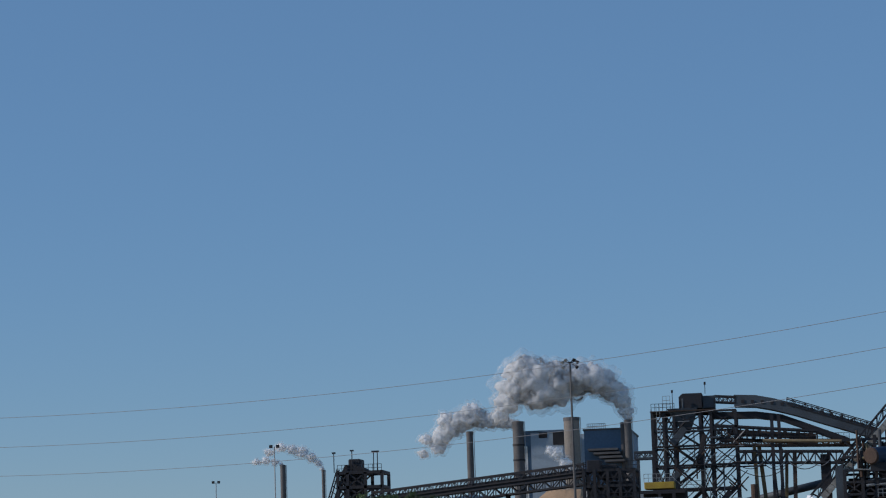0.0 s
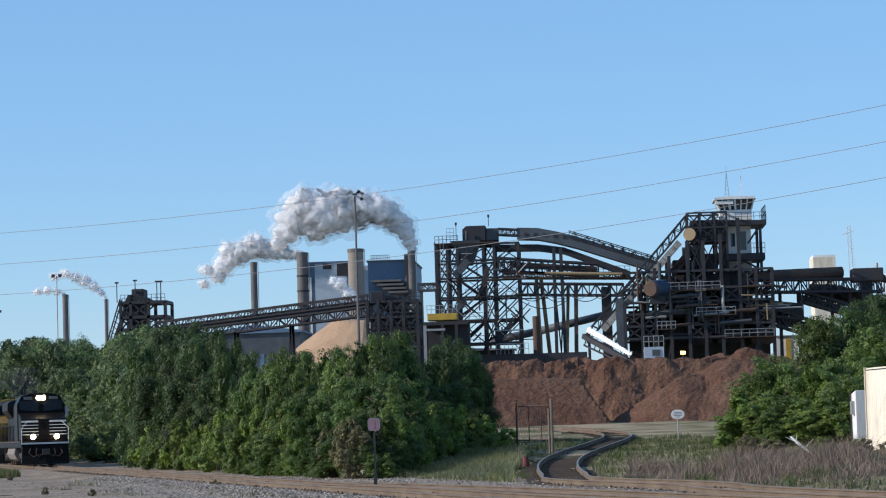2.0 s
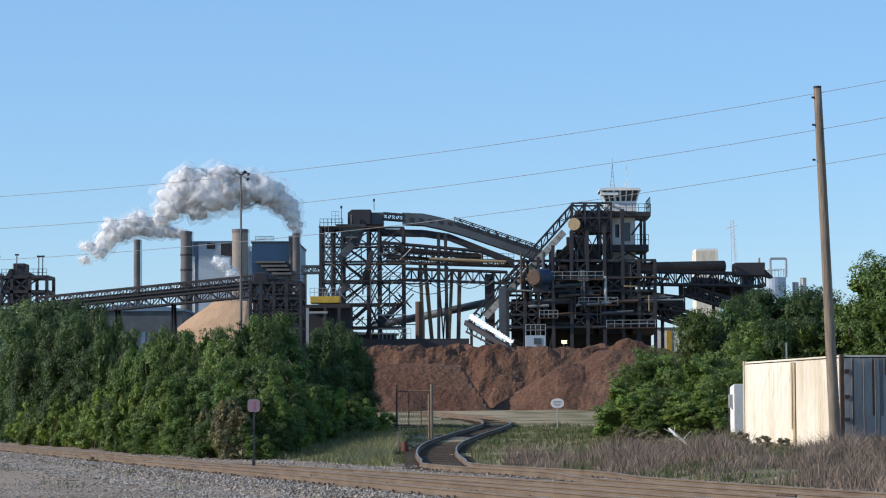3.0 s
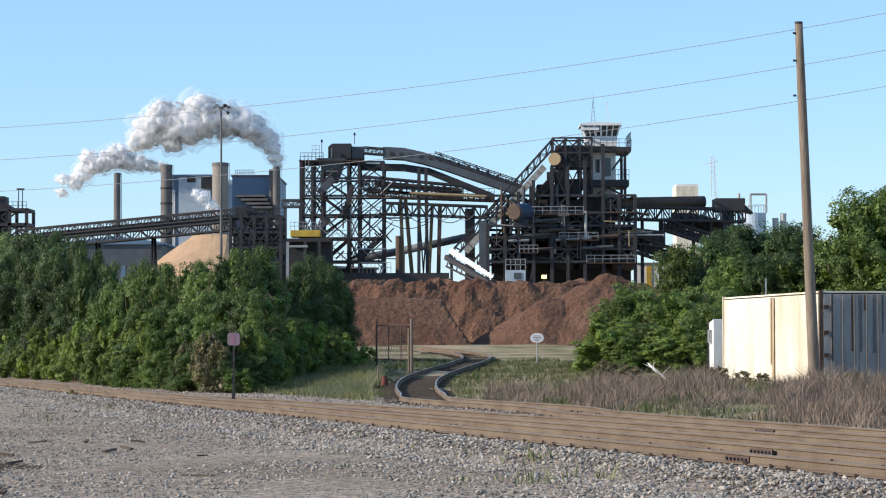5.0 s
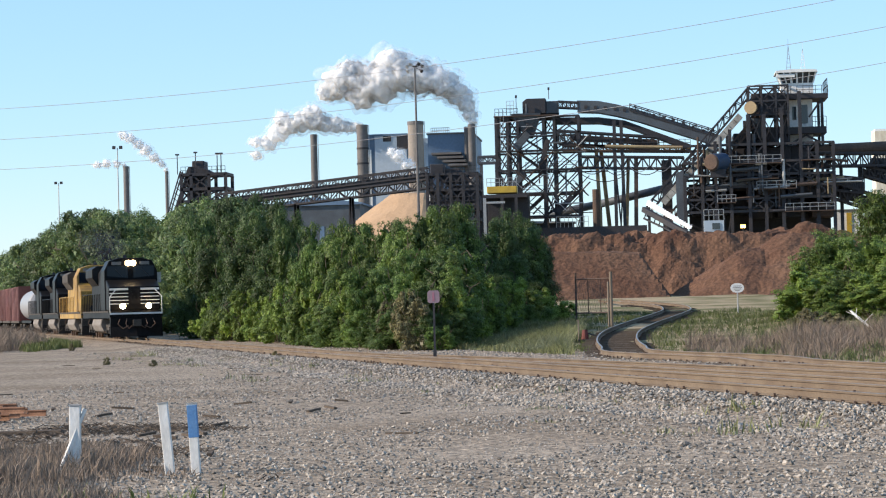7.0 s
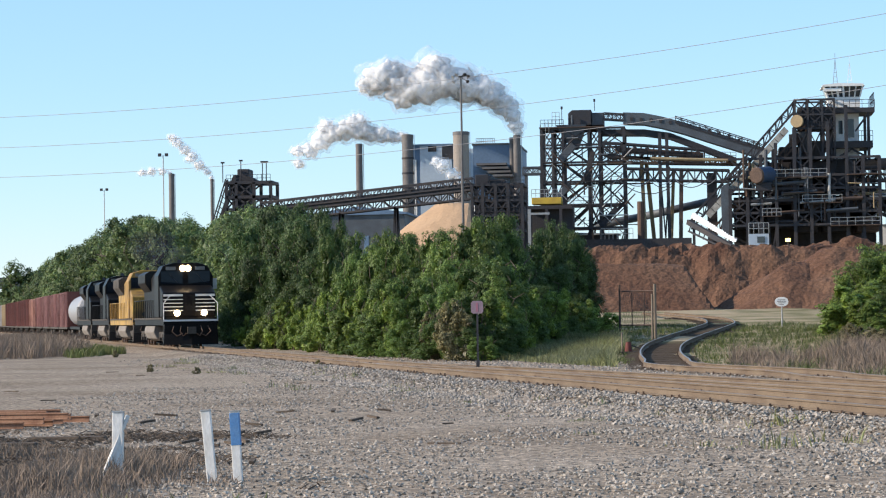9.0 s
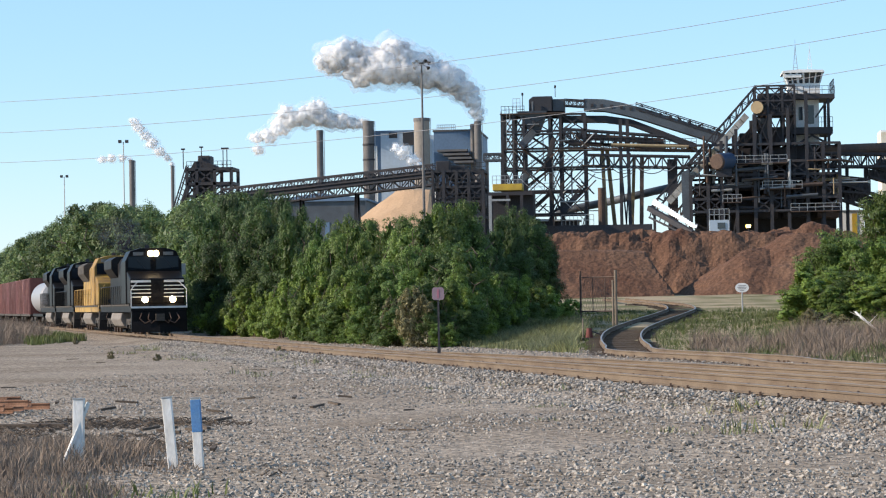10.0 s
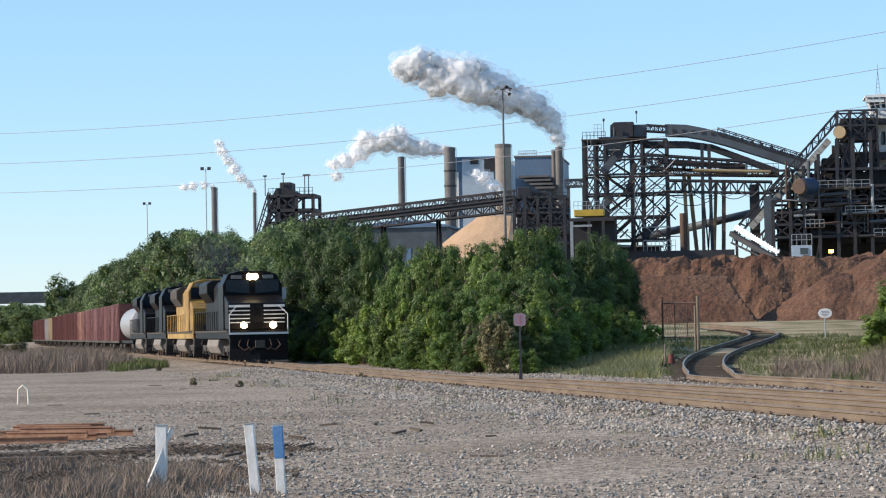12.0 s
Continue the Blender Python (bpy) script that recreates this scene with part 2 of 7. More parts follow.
# ---------------------------------------------------------------- building blocks
class Geo:
    """Collects faces of one mesh."""

    def __init__(self):
        self.v, self.f = [], []

    def add(self, vs, fs):
        k = len(self.v)
        self.v += [tuple(p) for p in vs]
        self.f += [tuple(i + k for i in q) for q in fs]
        return self

    def box(self, x0, x1, y0, y1, z0, z1):
        vs = [(x, y, z) for x in (x0, x1) for y in (y0, y1) for z in (z0, z1)]
        return self.add(vs, [(0, 1, 3, 2), (4, 6, 7, 5), (0, 4, 5, 1), (2, 3, 7, 6), (0, 2, 6, 4), (1, 5, 7, 3)])

    def beam(self, p, q, w, h=None):
        """A bar from p to q, w wide and h high."""
        p, q, h = Vector(p), Vector(q), h or w
        d = (q - p).normalized()
        side = d.cross(Vector((0, 0, 1)) if abs(d.z) < 0.95 else Vector((0, 1, 0))).normalized() * (w / 2)
        up = side.cross(d).normalized() * (h / 2)
        vs = [e + a * side + b * up for e in (p, q) for a in (-1, 1) for b in (-1, 1)]
        return self.add(vs, [(0, 2, 3, 1), (4, 5, 7, 6), (0, 1, 5, 4), (2, 6, 7, 3), (0, 4, 6, 2), (1, 3, 7, 5)])

    def tube(self, p, q, r, r2=None, n=12, caps=True):
        p, q, r2 = Vector(p), Vector(q), r if r2 is None else r2
        d = (q - p).normalized()
        a = d.cross(Vector((0, 0, 1)) if abs(d.z) < 0.95 else Vector((0, 1, 0))).normalized()
        b = d.cross(a)
        vs = []
        for e, s in ((p, r), (q, r2)):
            vs += [e + s * (math.cos(t) * a + math.sin(t) * b) for t in [2 * math.pi * i / n for i in range(n)]]
        fs = [(i, (i + 1) % n, n + (i + 1) % n, n + i) for i in range(n)]
        if caps:
            fs += [tuple(range(n - 1, -1, -1)), tuple(range(n, 2 * n))]
        return self.add(vs, fs)

    def prism(self, outline, y0, y1):
        """An outline of (x, z) pushed from y0 to y1."""
        n = len(outline)
        vs = [(x, y0, z) for x, z in outline] + [(x, y1, z) for x, z in outline]
        return self.add(vs, [(i, (i + 1) % n, n + (i + 1) % n, n + i) for i in range(n)] + [tuple(range(n - 1, -1, -1)), tuple(range(n, 2 * n))])

    def mesh(self, name, mat, smooth=False):
        me = bpy.data.meshes.new(name)
        me.from_pydata(self.v, [], self.f)
        me.materials.append(mat)
        if smooth:
            me.shade_smooth()
        bm = bmesh.new()
        bm.from_mesh(me)
        bmesh.ops.recalc_face_normals(bm, faces=bm.faces)
        bm.to_mesh(me)
        bm.free()
        me.update()
        return me


def part(name, g, mat, parent, label="", smooth=False, bevel=0.0):
    ob = new(name, g.mesh(name, mat, smooth))
    ob.parent = parent
    if label:
        ob["label"] = label
    if bevel:
        b = ob.modifiers.new("edge", "BEVEL")
        b.width, b.segments, b.limit_method = bevel, 2, "ANGLE"
    return ob


def thing(name, label, category, group="", at=(0, 0, 0), turn=0.0):
    ob = new(name)
    ob.empty_display_size = 0.2
    ob.matrix_basis = pose(*at, 0, 0, turn)
    return tagged(ob, label, category, group)


def solo(name, g, mat, label, category, group="", kind="", smooth=False, at=(0, 0, 0), turn=0.0, bevel=0.0):
    ob = new(name, g.mesh(name, mat, smooth))
    ob.matrix_basis = pose(*at, 0, 0, turn)
    if bevel:
        b = ob.modifiers.new("edge", "BEVEL")
        b.width, b.segments, b.limit_method = bevel, 2, "ANGLE"
    return tagged(ob, label, category, group, kind)


def smooth(a, b, x):
    t = min(1.0, max(0.0, (x - a) / (b - a)))
    return t * t * (3 - 2 * t)


# ---------------------------------------------------------------- lie of the land
# The main line runs straight: LINE is where its near rail crosses, DIR its way off, SIDE to its far side.
SLOPE = 0.306
DIR = Vector((-SLOPE, 1, 0)).normalized()
SIDE = Vector((DIR.y, -DIR.x, 0))
LINE = Vector((5.92, 35.44, 0)) + SIDE * 0.7175
RAIL_Z, GAUGE = 0.35, 1.435


def on_line(s, p=0.0, z=0.0):
    """A place s metres along the main line, p metres to its far side."""
    q = LINE + DIR * s + SIDE * p
    return Vector((q.x, q.y, z))


SPUR_Z = ((80, 0.35), (92, 0.38), (101, 0.52), (110, 0.72), (121, 0.95), (139, 1.27), (168, 1.7), (192, 2.3), (240, 3.0))


def rise(y):
    """Height of the land behind the tracks."""
    for (a, za), (b, zb) in zip(SPUR_Z, SPUR_Z[1:]):
        if y <= b:
            return za + (zb - za) * max(0.0, (y - a) / (b - a))
    return 3.0


def ground_z(x, y):
    rel = Vector((x, y, 0)) - LINE
    p = rel.dot(SIDE)
    z = 0.0
    z += 0.16 * smooth(-3.4, -2.0, p)
    z += (rise(y) - 0.2 - 0.16) * smooth(7.5, 14, p) * (1 - smooth(420, 1000, y)) if y > 64 else 0
    z += 0.42 * smooth(3, 8, x) * smooth(54, 80, y) * (1 - smooth(104, 136, y)) * smooth(7.5, 10, p)
    z += 0.05 * noise.noise((x * 0.13, y * 0.13, 0)) * smooth(-3, -6, p) + 0.12 * noise.noise((x * 0.25, y * 0.25, 3)) * smooth(8, 12, p)
    return z


GRID, FAR_BY = 4682.0, 1.6


def mill_at(c, r, y):
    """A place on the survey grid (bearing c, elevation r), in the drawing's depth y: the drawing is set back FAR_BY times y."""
    u, v = (c - 784) / GRID, (441 - r) / GRID
    p = math.atan(175 / GRID)
    k = FAR_BY * y / (math.cos(p) - v * math.sin(p))
    return Vector((u * k, y, EYE.z + (math.sin(p) + v * math.cos(p)) * k))


def survey(c, r, y):
    """The same place in the world."""
    q = mill_at(c, r, y)
    return Vector((q.x, y * FAR_BY, q.z))


# ---------------------------------------------------------------- ground
def ground_material():
    m = material("gravel_dirt_and_turf", (0.305, 0.246, 0.188), 0.95, 0.0, (0.20, 0.152, 0.108), 0.16, 0.9, 0.3, 9.0, 1.0, 11.0, "World", spec=0.15)
    n, l = m.node_tree.nodes, m.node_tree.links
    b = n["Principled BSDF"]
    gravel = b.inputs["Base Color"].links[0].from_socket
    geo = n.new("ShaderNodeNewGeometry")
    cells = n.new("ShaderNodeTexVoronoi")
    cells.inputs["Scale"].default_value = 12.0
    l.new(geo.outputs["Position"], cells.inputs["Vector"])
    tone = n.new("ShaderNodeMapRange")
    tone.inputs["From Max"].default_value, tone.inputs["To Min"].default_value, tone.inputs["To Max"].default_value = 1.0, 0.45, 1.5
    sep = n.new("ShaderNodeSeparateColor")
    l.new(cells.outputs["Color"], sep.inputs[0]), l.new(sep.outputs[0], tone.inputs[0])
    hsv = n.new("ShaderNodeHueSaturation")
    l.new(gravel, hsv.inputs["Color"]), l.new(tone.outputs[0], hsv.inputs["Value"])
    dot = n.new("ShaderNodeVectorMath")
    dot.operation = "DOT_PRODUCT"
    dot.inputs[1].default_value = SIDE
    l.new(geo.outputs["Position"], dot.inputs[0])
    wob = n.new("ShaderNodeTexNoise")
    wob.inputs["Scale"].default_value, wob.inputs["Detail"].default_value = 0.5, 6
    l.new(geo.outputs["Position"], wob.inputs["Vector"])
    add = n.new("ShaderNodeMath")
    add.operation, add.inputs[1].default_value = "MULTIPLY_ADD", 5.0
    l.new(wob.outputs["Fac"], add.inputs[0]), l.new(dot.outputs["Value"], add.inputs[2])
    edge = n.new("ShaderNodeMapRange")
    edge.inputs["From Min"].default_value = LINE.dot(SIDE) + 9.2
    edge.inputs["From Max"].default_value = LINE.dot(SIDE) + 11.2
    l.new(add.outputs[0], edge.inputs[0])
    turf = n.new("ShaderNodeMix")
    turf.data_type = "RGBA"
    turf.inputs["A"].default_value, turf.inputs["B"].default_value = (0.12, 0.12, 0.05, 1), (0.34, 0.27, 0.175, 1)
    patch = n.new("ShaderNodeTexNoise")
    patch.inputs["Scale"].default_value, patch.inputs["Detail"].default_value = 0.22, 8
    l.new(geo.outputs["Position"], patch.inputs["Vector"])
    pr = n.new("ShaderNodeMapRange")
    pr.inputs["From Min"].default_value, pr.inputs["From Max"].default_value = 0.36, 0.56
    l.new(patch.outputs["Fac"], pr.inputs[0]), l.new(pr.outputs[0], turf.inputs["Factor"])
    mix = n.new("ShaderNodeMix")
    mix.data_type = "RGBA"
    l.new(edge.outputs[0], mix.inputs["Factor"]), l.new(hsv.outputs[0], mix.inputs["A"]), l.new(turf.outputs["Result"], mix.inputs["B"])
    l.new(mix.outputs["Result"], b.inputs["Base Color"])
    return m


def steps(a, b, near, growth, reach):
    out, x, d = [a], a, near
    while x < b:
        d = near if x < reach else d * growth
        x += d
        out.append(x)
    return out


def build_ground():
    ys = [-60, -30, -10] + steps(0, 4200, 1.1, 1.12, 200)
    half = steps(0, 4200, 0.9, 1.13, 60)
    xs = [-x for x in half[:0:-1]] + half
    g = Geo()
    g.v = [(x, y, ground_z(x, y)) for y in ys for x in xs]
    w = len(xs)
    g.f = [(j * w + i, j * w + i + 1, (j + 1) * w + i + 1, (j + 1) * w + i) for j in range(len(ys) - 1) for i in range(w - 1)]
    solo("ground", g, ground_material(), "grey gravel yard turning to rough turf behind the tracks", "ground", kind="structure", smooth=True)


build_ground()


# ---------------------------------------------------------------- tracks
PROFILE = [(-0.070, 0), (0.070, 0), (0.070, 0.014), (0.012, 0.035), (0.010, 0.125), (0.036, 0.138), (0.036, 0.165), (0.028, 0.172),
           (-0.028, 0.172), (-0.036, 0.165), (-0.036, 0.138), (-0.010, 0.125), (-0.012, 0.035), (-0.070, 0.014)]


def sweep(profile, path):
    """A closed profile of (offset, height) carried along a path of places."""
    g, n = Geo(), len(profile)
    for i, p in enumerate(path):
        d = (path[min(i + 1, len(path) - 1)] - path[max(i - 1, 0)]).normalized()
        side = Vector((d.y, -d.x, 0)).normalized()
        g.v += [tuple(p + side * a + Vector((0, 0, b))) for a, b in profile]
    for i in range(len(path) - 1):
        g.f += [(i * n + k, i * n + (k + 1) % n, (i + 1) * n + (k + 1) % n, (i + 1) * n + k) for k in range(n)]
    g.f += [tuple(range(n)), tuple(range((len(path) - 1) * n, len(path) * n))]
    return g


def shifted(path, off):
    out = []
    for i, p in enumerate(path):
        d = (path[min(i + 1, len(path) - 1)] - path[max(i - 1, 0)]).normalized()
        out.append(p + Vector((d.y, -d.x, 0)).normalized() * off)
    return out


def curve(points, step=0.8):
    """A smooth way through the points."""
    pts = [Vector(p) for p in points]
    out = []
    for i in range(len(pts) - 1):
        a, b, c, d = pts[max(i - 1, 0)], pts[i], pts[i + 1], pts[min(i + 2, len(pts) - 1)]
        n = max(2, int((c - b).length / step))
        for k in range(n):
            t = k / n
            out.append(0.5 * (2 * b + (c - a) * t + (2 * a - 5 * b + 4 * c - d) * t * t + (3 * b - a - 3 * c + d) * t ** 3))
    return out + [pts[-1]]


TIE_MESH = None


def build_track(name, path, label, tie_gap=0.55, tie_reach=170.0, offsets=(-GAUGE / 2 - 0.036, GAUGE / 2 + 0.036)):
    global TIE_MESH
    track = thing(name, label, "railway track", "railway tracks")
    drop = Vector((0, 0, -0.172))
    for off in offsets:
        way = shifted([p + drop for p in path], off)
        rail = part("rail", sweep(PROFILE, way), RAIL_RUST, track)
        part("rail_head", sweep([(-0.027, 0.170), (0.027, 0.170), (0.027, 0.1745), (-0.027, 0.1745)], way), RAIL_HEAD, rail, "worn bright rail head")
    if TIE_MESH is None:
        TIE_MESH = Geo().box(-1.3, 1.3, -0.115, 0.115, -0.17, 0.0).mesh("tie", TIE)
    run, last, rng = 0.0, None, random.Random(len(path))
    plates = Geo()
    for i in range(1, len(path)):
        a, b = path[i - 1], path[i]
        seg = (b - a).length
        while run < seg:
            p = a + (b - a) * (run / seg)
            if (p - EYE).length < tie_reach:
                d = (b - a).normalized()
                side = Vector((d.y, -d.x, 0))
                tie = new("tie", TIE_MESH)
                tie.parent = track
                tie.matrix_basis = Matrix.Translation(p + drop + Vector((0, 0, -0.012 + rng.uniform(-0.012, 0.006))) + side * rng.uniform(-0.06, 0.06)) @ pose(0, 0, 0, 0, 0, math.degrees(math.atan2(side.y, side.x)) + rng.uniform(-2, 2))
                for off in offsets:
                    for e in (-0.095, 0.095):
                        if rng.random() < 0.35:
                            continue
                        q = p + drop + side * (off + e) + d * rng.uniform(-0.08, 0.08)
                        plates.box(q.x - 0.02, q.x + 0.02, q.y - 0.05, q.y + 0.05, q.z - 0.01, q.z + rng.uniform(0.02, 0.065))
            run += tie_gap
        run -= seg
    if plates.v:
        tagged(part("spike_clutter", plates, STEEL_RUST, track, "rusty spikes and rail anchors"), kind="stuff")
    return track


main_path = [on_line(-45 + 8 * i, 0, RAIL_Z) for i in range(120)]
build_track("main_track", main_path, "straight rusty main railway track on grey ballast")
middle = curve([on_line(s, p, RAIL_Z) for s, p in ((-45, 2.8), (-15, 2.8), (12, 2.75), (24, 2.6), (36, 2.1), (48, 1.15), (55, 0.45), (60, 0.1))])
build_track("turnout_track", middle, "rusty turnout rails leaving the main track")
spur_near = [on_line(s, p, RAIL_Z) for s, p in ((-45, 5.45), (-15, 5.45), (8, 5.5), (21, 5.6), (30, 5.9), (37, 7.0))]
spur_far = [(-0.70, 84, 0.35), (-1.22, 92, 0.38), (-1.57, 101, 0.52), (-1.46, 110, 0.72), (-0.70, 121, 0.95), (0.55, 135, 1.24), (1.07, 147, 1.42), (0.38, 162, 1.64), (-3.2, 179, 2.0)]
build_track("mill_spur_track", curve(spur_near + spur_far), "rusty spur track snaking up to the mill")

# joint bars with bolts on the rails
for s, off in ((5.4, -0.72), (7.8, 0.72), (1.2, 2.8 + 0.7), (17, 5.5 - 0.7), (-1.5, 4.75)):
    bar = thing("joint_bar", "rusty bolted joint bar on a rail", "joint bar", "rail joint bars", on_line(s, off - 0.05, RAIL_Z - 0.1), math.degrees(math.atan2(DIR.y, DIR.x)))
    part("plate", Geo().box(-0.45, 0.45, -0.018, 0.018, -0.05, 0.05), STEEL_RUST, bar)
    for k in range(6):
        part("bolt", Geo().box(-0.37 + 0.148 * k - 0.02, -0.37 + 0.148 * k + 0.02, 0.018, 0.05, -0.02, 0.02), STEEL, bar)


def build_stones():
    """Ballast lying beside and between the rails."""
    rng = random.Random(4)
    g = Geo()

    def stone(p, r):
        ax = [r * rng.uniform(0.6, 1.2) for _ in range(3)]
        a = rng.uniform(0, 6.28)
        ca, sa = math.cos(a), math.sin(a)
        vs = []
        for x, y, z in ((1, 0.2, 0), (-1, -0.1, 0.1), (0.1, 1, -0.1), (0, -1, 0.1), (0.2, 0.3, 0.8), (-0.2, -0.3, -0.8), (0.6, -0.5, 0.55)):
            x, y, z = x * ax[0], y * ax[1], z * ax[2]
            vs.append((p.x + ca * x - sa * y, p.y + sa * x + ca * y, p.z + z))
        g.add(vs, [(0, 2, 4), (2, 1, 4), (1, 3, 4), (3, 6, 4), (6, 0, 4), (3, 0, 6), (2, 0, 5), (1, 2, 5), (3, 1, 5), (0, 3, 5)])

    for _ in range(36000):
        s = -18 + 120 * rng.random() ** 1.5
        p = rng.choice((rng.uniform(-4.6, -1.2), rng.uniform(-4.0, -1.2), rng.gauss(-3.6, 1.4)))
        if p > -1.16 or p < -11 or (p < -4.2 and noise.noise((s * 0.35, p * 0.35, 7)) < 0.05):
            continue
        q = on_line(s, p)
        z = ground_z(q.x, q.y)
        stone(Vector((q.x, q.y, z + (0.05 if p > -2.6 else 0.02) * rng.random())), rng.uniform(0.022, 0.055))
    for _ in range(9000):
        s, p = -18 + 105 * rng.random() ** 1.4, rng.uniform(-0.6, 9.5)
        q = on_line(s, p)
        stone(Vector((q.x, q.y, ground_z(q.x, q.y) + 0.02 * rng.random())), rng.uniform(0.025, 0.055))
    for _ in range(34000):
        x, y = rng.uniform(-16, 9), 26 + 50 * rng.random() ** 1.6
        p = (Vector((x, y, 0)) - LINE).dot(SIDE)
        if p > -3.5 or noise.noise((x * 0.28, y * 0.16, 7)) < -0.3:
            continue
        stone(Vector((x, y, ground_z(x, y) + 0.01 * rng.random())), rng.uniform(0.014, 0.042))
    for _ in range(16000):
        x, y = rng.uniform(-12, 8), 26 + 26 * rng.random() ** 1.3
        if (Vector((x, y, 0)) - LINE).dot(SIDE) > -3.5:
            continue
        stone(Vector((x, y, ground_z(x, y))), rng.uniform(0.009, 0.024))
    solo("ballast", g, BALLAST, "loose grey crushed-stone ballast along the rails", "ballast", kind="stuff")


build_stones()


# ---------------------------------------------------------------- heaps
def heap(name, x0, x1, y0, y1, height, mat, label, n=120):
    g = Geo()
    m = int(n * (y1 - y0) / (x1 - x0)) + 2
    for j in range(m + 1):
        for i in range(n + 1):
            x, y = x0 + (x1 - x0) * i / n, y0 + (y1 - y0) * j / m
            g.v.append((x, y, height(x, y)))
    g.f = [(j * (n + 1) + i, j * (n + 1) + i + 1, (j + 1) * (n + 1) + i + 1, (j + 1) * (n + 1) + i) for j in range(m) for i in range(n)]
    return solo(name, g, mat, label, "pile", smooth=False)


def cone(x, y, cx, cy, top, slope, flat=0.0):
    return top - max(0.0, math.hypot(x - cx, y - cy) - flat) * slope


def bark_height(x, y):
    w = 0.5 * noise.noise((x * 0.35, y * 0.35, 0)) + 0.35 * noise.noise((x * 0.9, y * 0.9, 5)) + 0.14 * noise.noise((x * 2.3, y * 2.3, 9))
    back = 7.0 - 1.05 * max(0.0, 139 - y) - 0.5 * max(0.0, -10 - x) - 0.5 * max(0.0, x - 15) + 0.5 * noise.noise((x * 0.3, 0, 2))
    back = min(back, 6.9 + w)
    left = 5.35 - max(max(0.0, x + 1.2) * 1.5 + max(0.0, -11 - x) * 0.6, max(0.0, abs(y - 123.5) - 0.6) * 0.72) + 0.04 * max(0.0, -x)
    right = max(cone(x, y, 6.9, 124, 5.5, 0.66, 0.8), cone(x, y, 10.5, 126, 6.5, 0.62, 1.5), cone(x, y, 14.5, 130, 6.4, 0.6, 1.5))
    return max(back + 1.4 * w, left + 0.35 * w, right + 0.5 * w, 1.4)


heap("bark_mound", -22, 28, 184, 225, lambda x, y: bark_height(x, y - 73), BARK, "large heaped red-brown bark mound with churned top", 190)


def chip_height(x, y):
    w = 0.35 * noise.noise((x * 0.2, y * 0.2, 0)) + 0.12 * noise.noise((x * 0.8, y * 0.8, 4))
    return max(cone(-32.5 + (x + 32.5) * (2.4 if x > -32.5 else 1.0), y, -32.5, 234, 17.7, 0.74, 4.6) + w, 1.5)


chips = heap("wood_chip_mound", -68, -2, 339, 407, lambda x, y: chip_height(x, y - 139), CHIPS, "tall conical heap of pale tan wood chips", 90)
chips.matrix_basis = Matrix.Translation(EYE * -0.24) @ Matrix.Scale(1.24, 4)


# ---------------------------------------------------------------- the mill
def truss_bridge(owner, a, b, depth, width, panels, mat=STEEL, chord=0.35, rod=0.2, name="truss", floor=True, label=""):
    """A lattice bridge from a to b (its upper front chord), depth high and width deep."""
    g, a, b = Geo(), Vector(a), Vector(b)
    down, back = Vector((0, 0, -depth)), Vector((0, width, 0))
    for o in (Vector(), back):
        g.beam(a + o, b + o, chord), g.beam(a + o + down, b + o + down, chord)
        for i in range(panels + 1):
            p = a.lerp(b, i / panels) + o
            g.beam(p, p + down, rod)
            if i < panels:
                q = a.lerp(b, (i + 1) / panels) + o
                g.beam(*((p, q + down) if i % 2 else (p + down, q)), rod)
    if floor:
        for i in range(panels + 1):
            p = a.lerp(b, i / panels) + down
            g.beam(p, p + back, rod)
    return part(name, g, mat, owner, label)


def handrail(owner, a, b, height=1.1, posts=8, mat=STEEL, bar=0.07):
    g, a, b = Geo(), Vector(a), Vector(b)
    for k in (0.5, 1.0):
        g.beam(a + Vector((0, 0, height * k)), b + Vector((0, 0, height * k)), bar)
    for i in range(posts + 1):
        p = a.lerp(b, i / posts)
        g.beam(p, p + Vector((0, 0, height)), bar)
    return part("handrail", g, mat, owner)


def frame_tower(owner, cols, levels, y0, y1, base, mat=STEEL, col=0.42, beam=0.32, rod=0.17, tops=None, skip=()):
    """Columns at cols (x), floor beams at levels (z), crossed rods between; two frames at y0 and y1."""
    for i, x in enumerate(cols):
        top = tops[i] if tops else levels[-1]
        for y in (y0, y1):
            part("column", Geo().beam((x, y, base), (x, y, top), col), mat, owner)
    for j, z in enumerate(levels):
        for y in (y0, y1):
            part("floor_beam", Geo().beam((cols[0], y, z), (cols[-1], y, z), beam), mat, owner)
        for x in cols:
            part("cross_beam", Geo().beam((x, y0, z), (x, y1, z), beam), mat, owner)
    zs = [base] + list(levels)
    for i in range(len(cols) - 1):
        for j in range(len(zs) - 1):
            if (i, j) in skip:
                continue
            a, b, c, d = cols[i], cols[i + 1], zs[j], zs[j + 1]
            for y in (y0, y1):
                part("brace", Geo().beam((a, y, c), (b, y, d), rod), mat, owner)
                if (i + j) % 2 == 0 or y == y0:
                    part("brace", Geo().beam((a, y, d), (b, y, c), rod), mat, owner)


def bent_box(points, y0, y1, thick):
    """A sheet-metal gallery following (x, z) points, thick high."""
    return Geo().prism([(x, z) for x, z in points] + [(x, z - thick) for x, z in reversed(points)], y0, y1)


def S(c, r, y=250.0):
    p = mill_at(c, r, y)
    return p.x, p.z


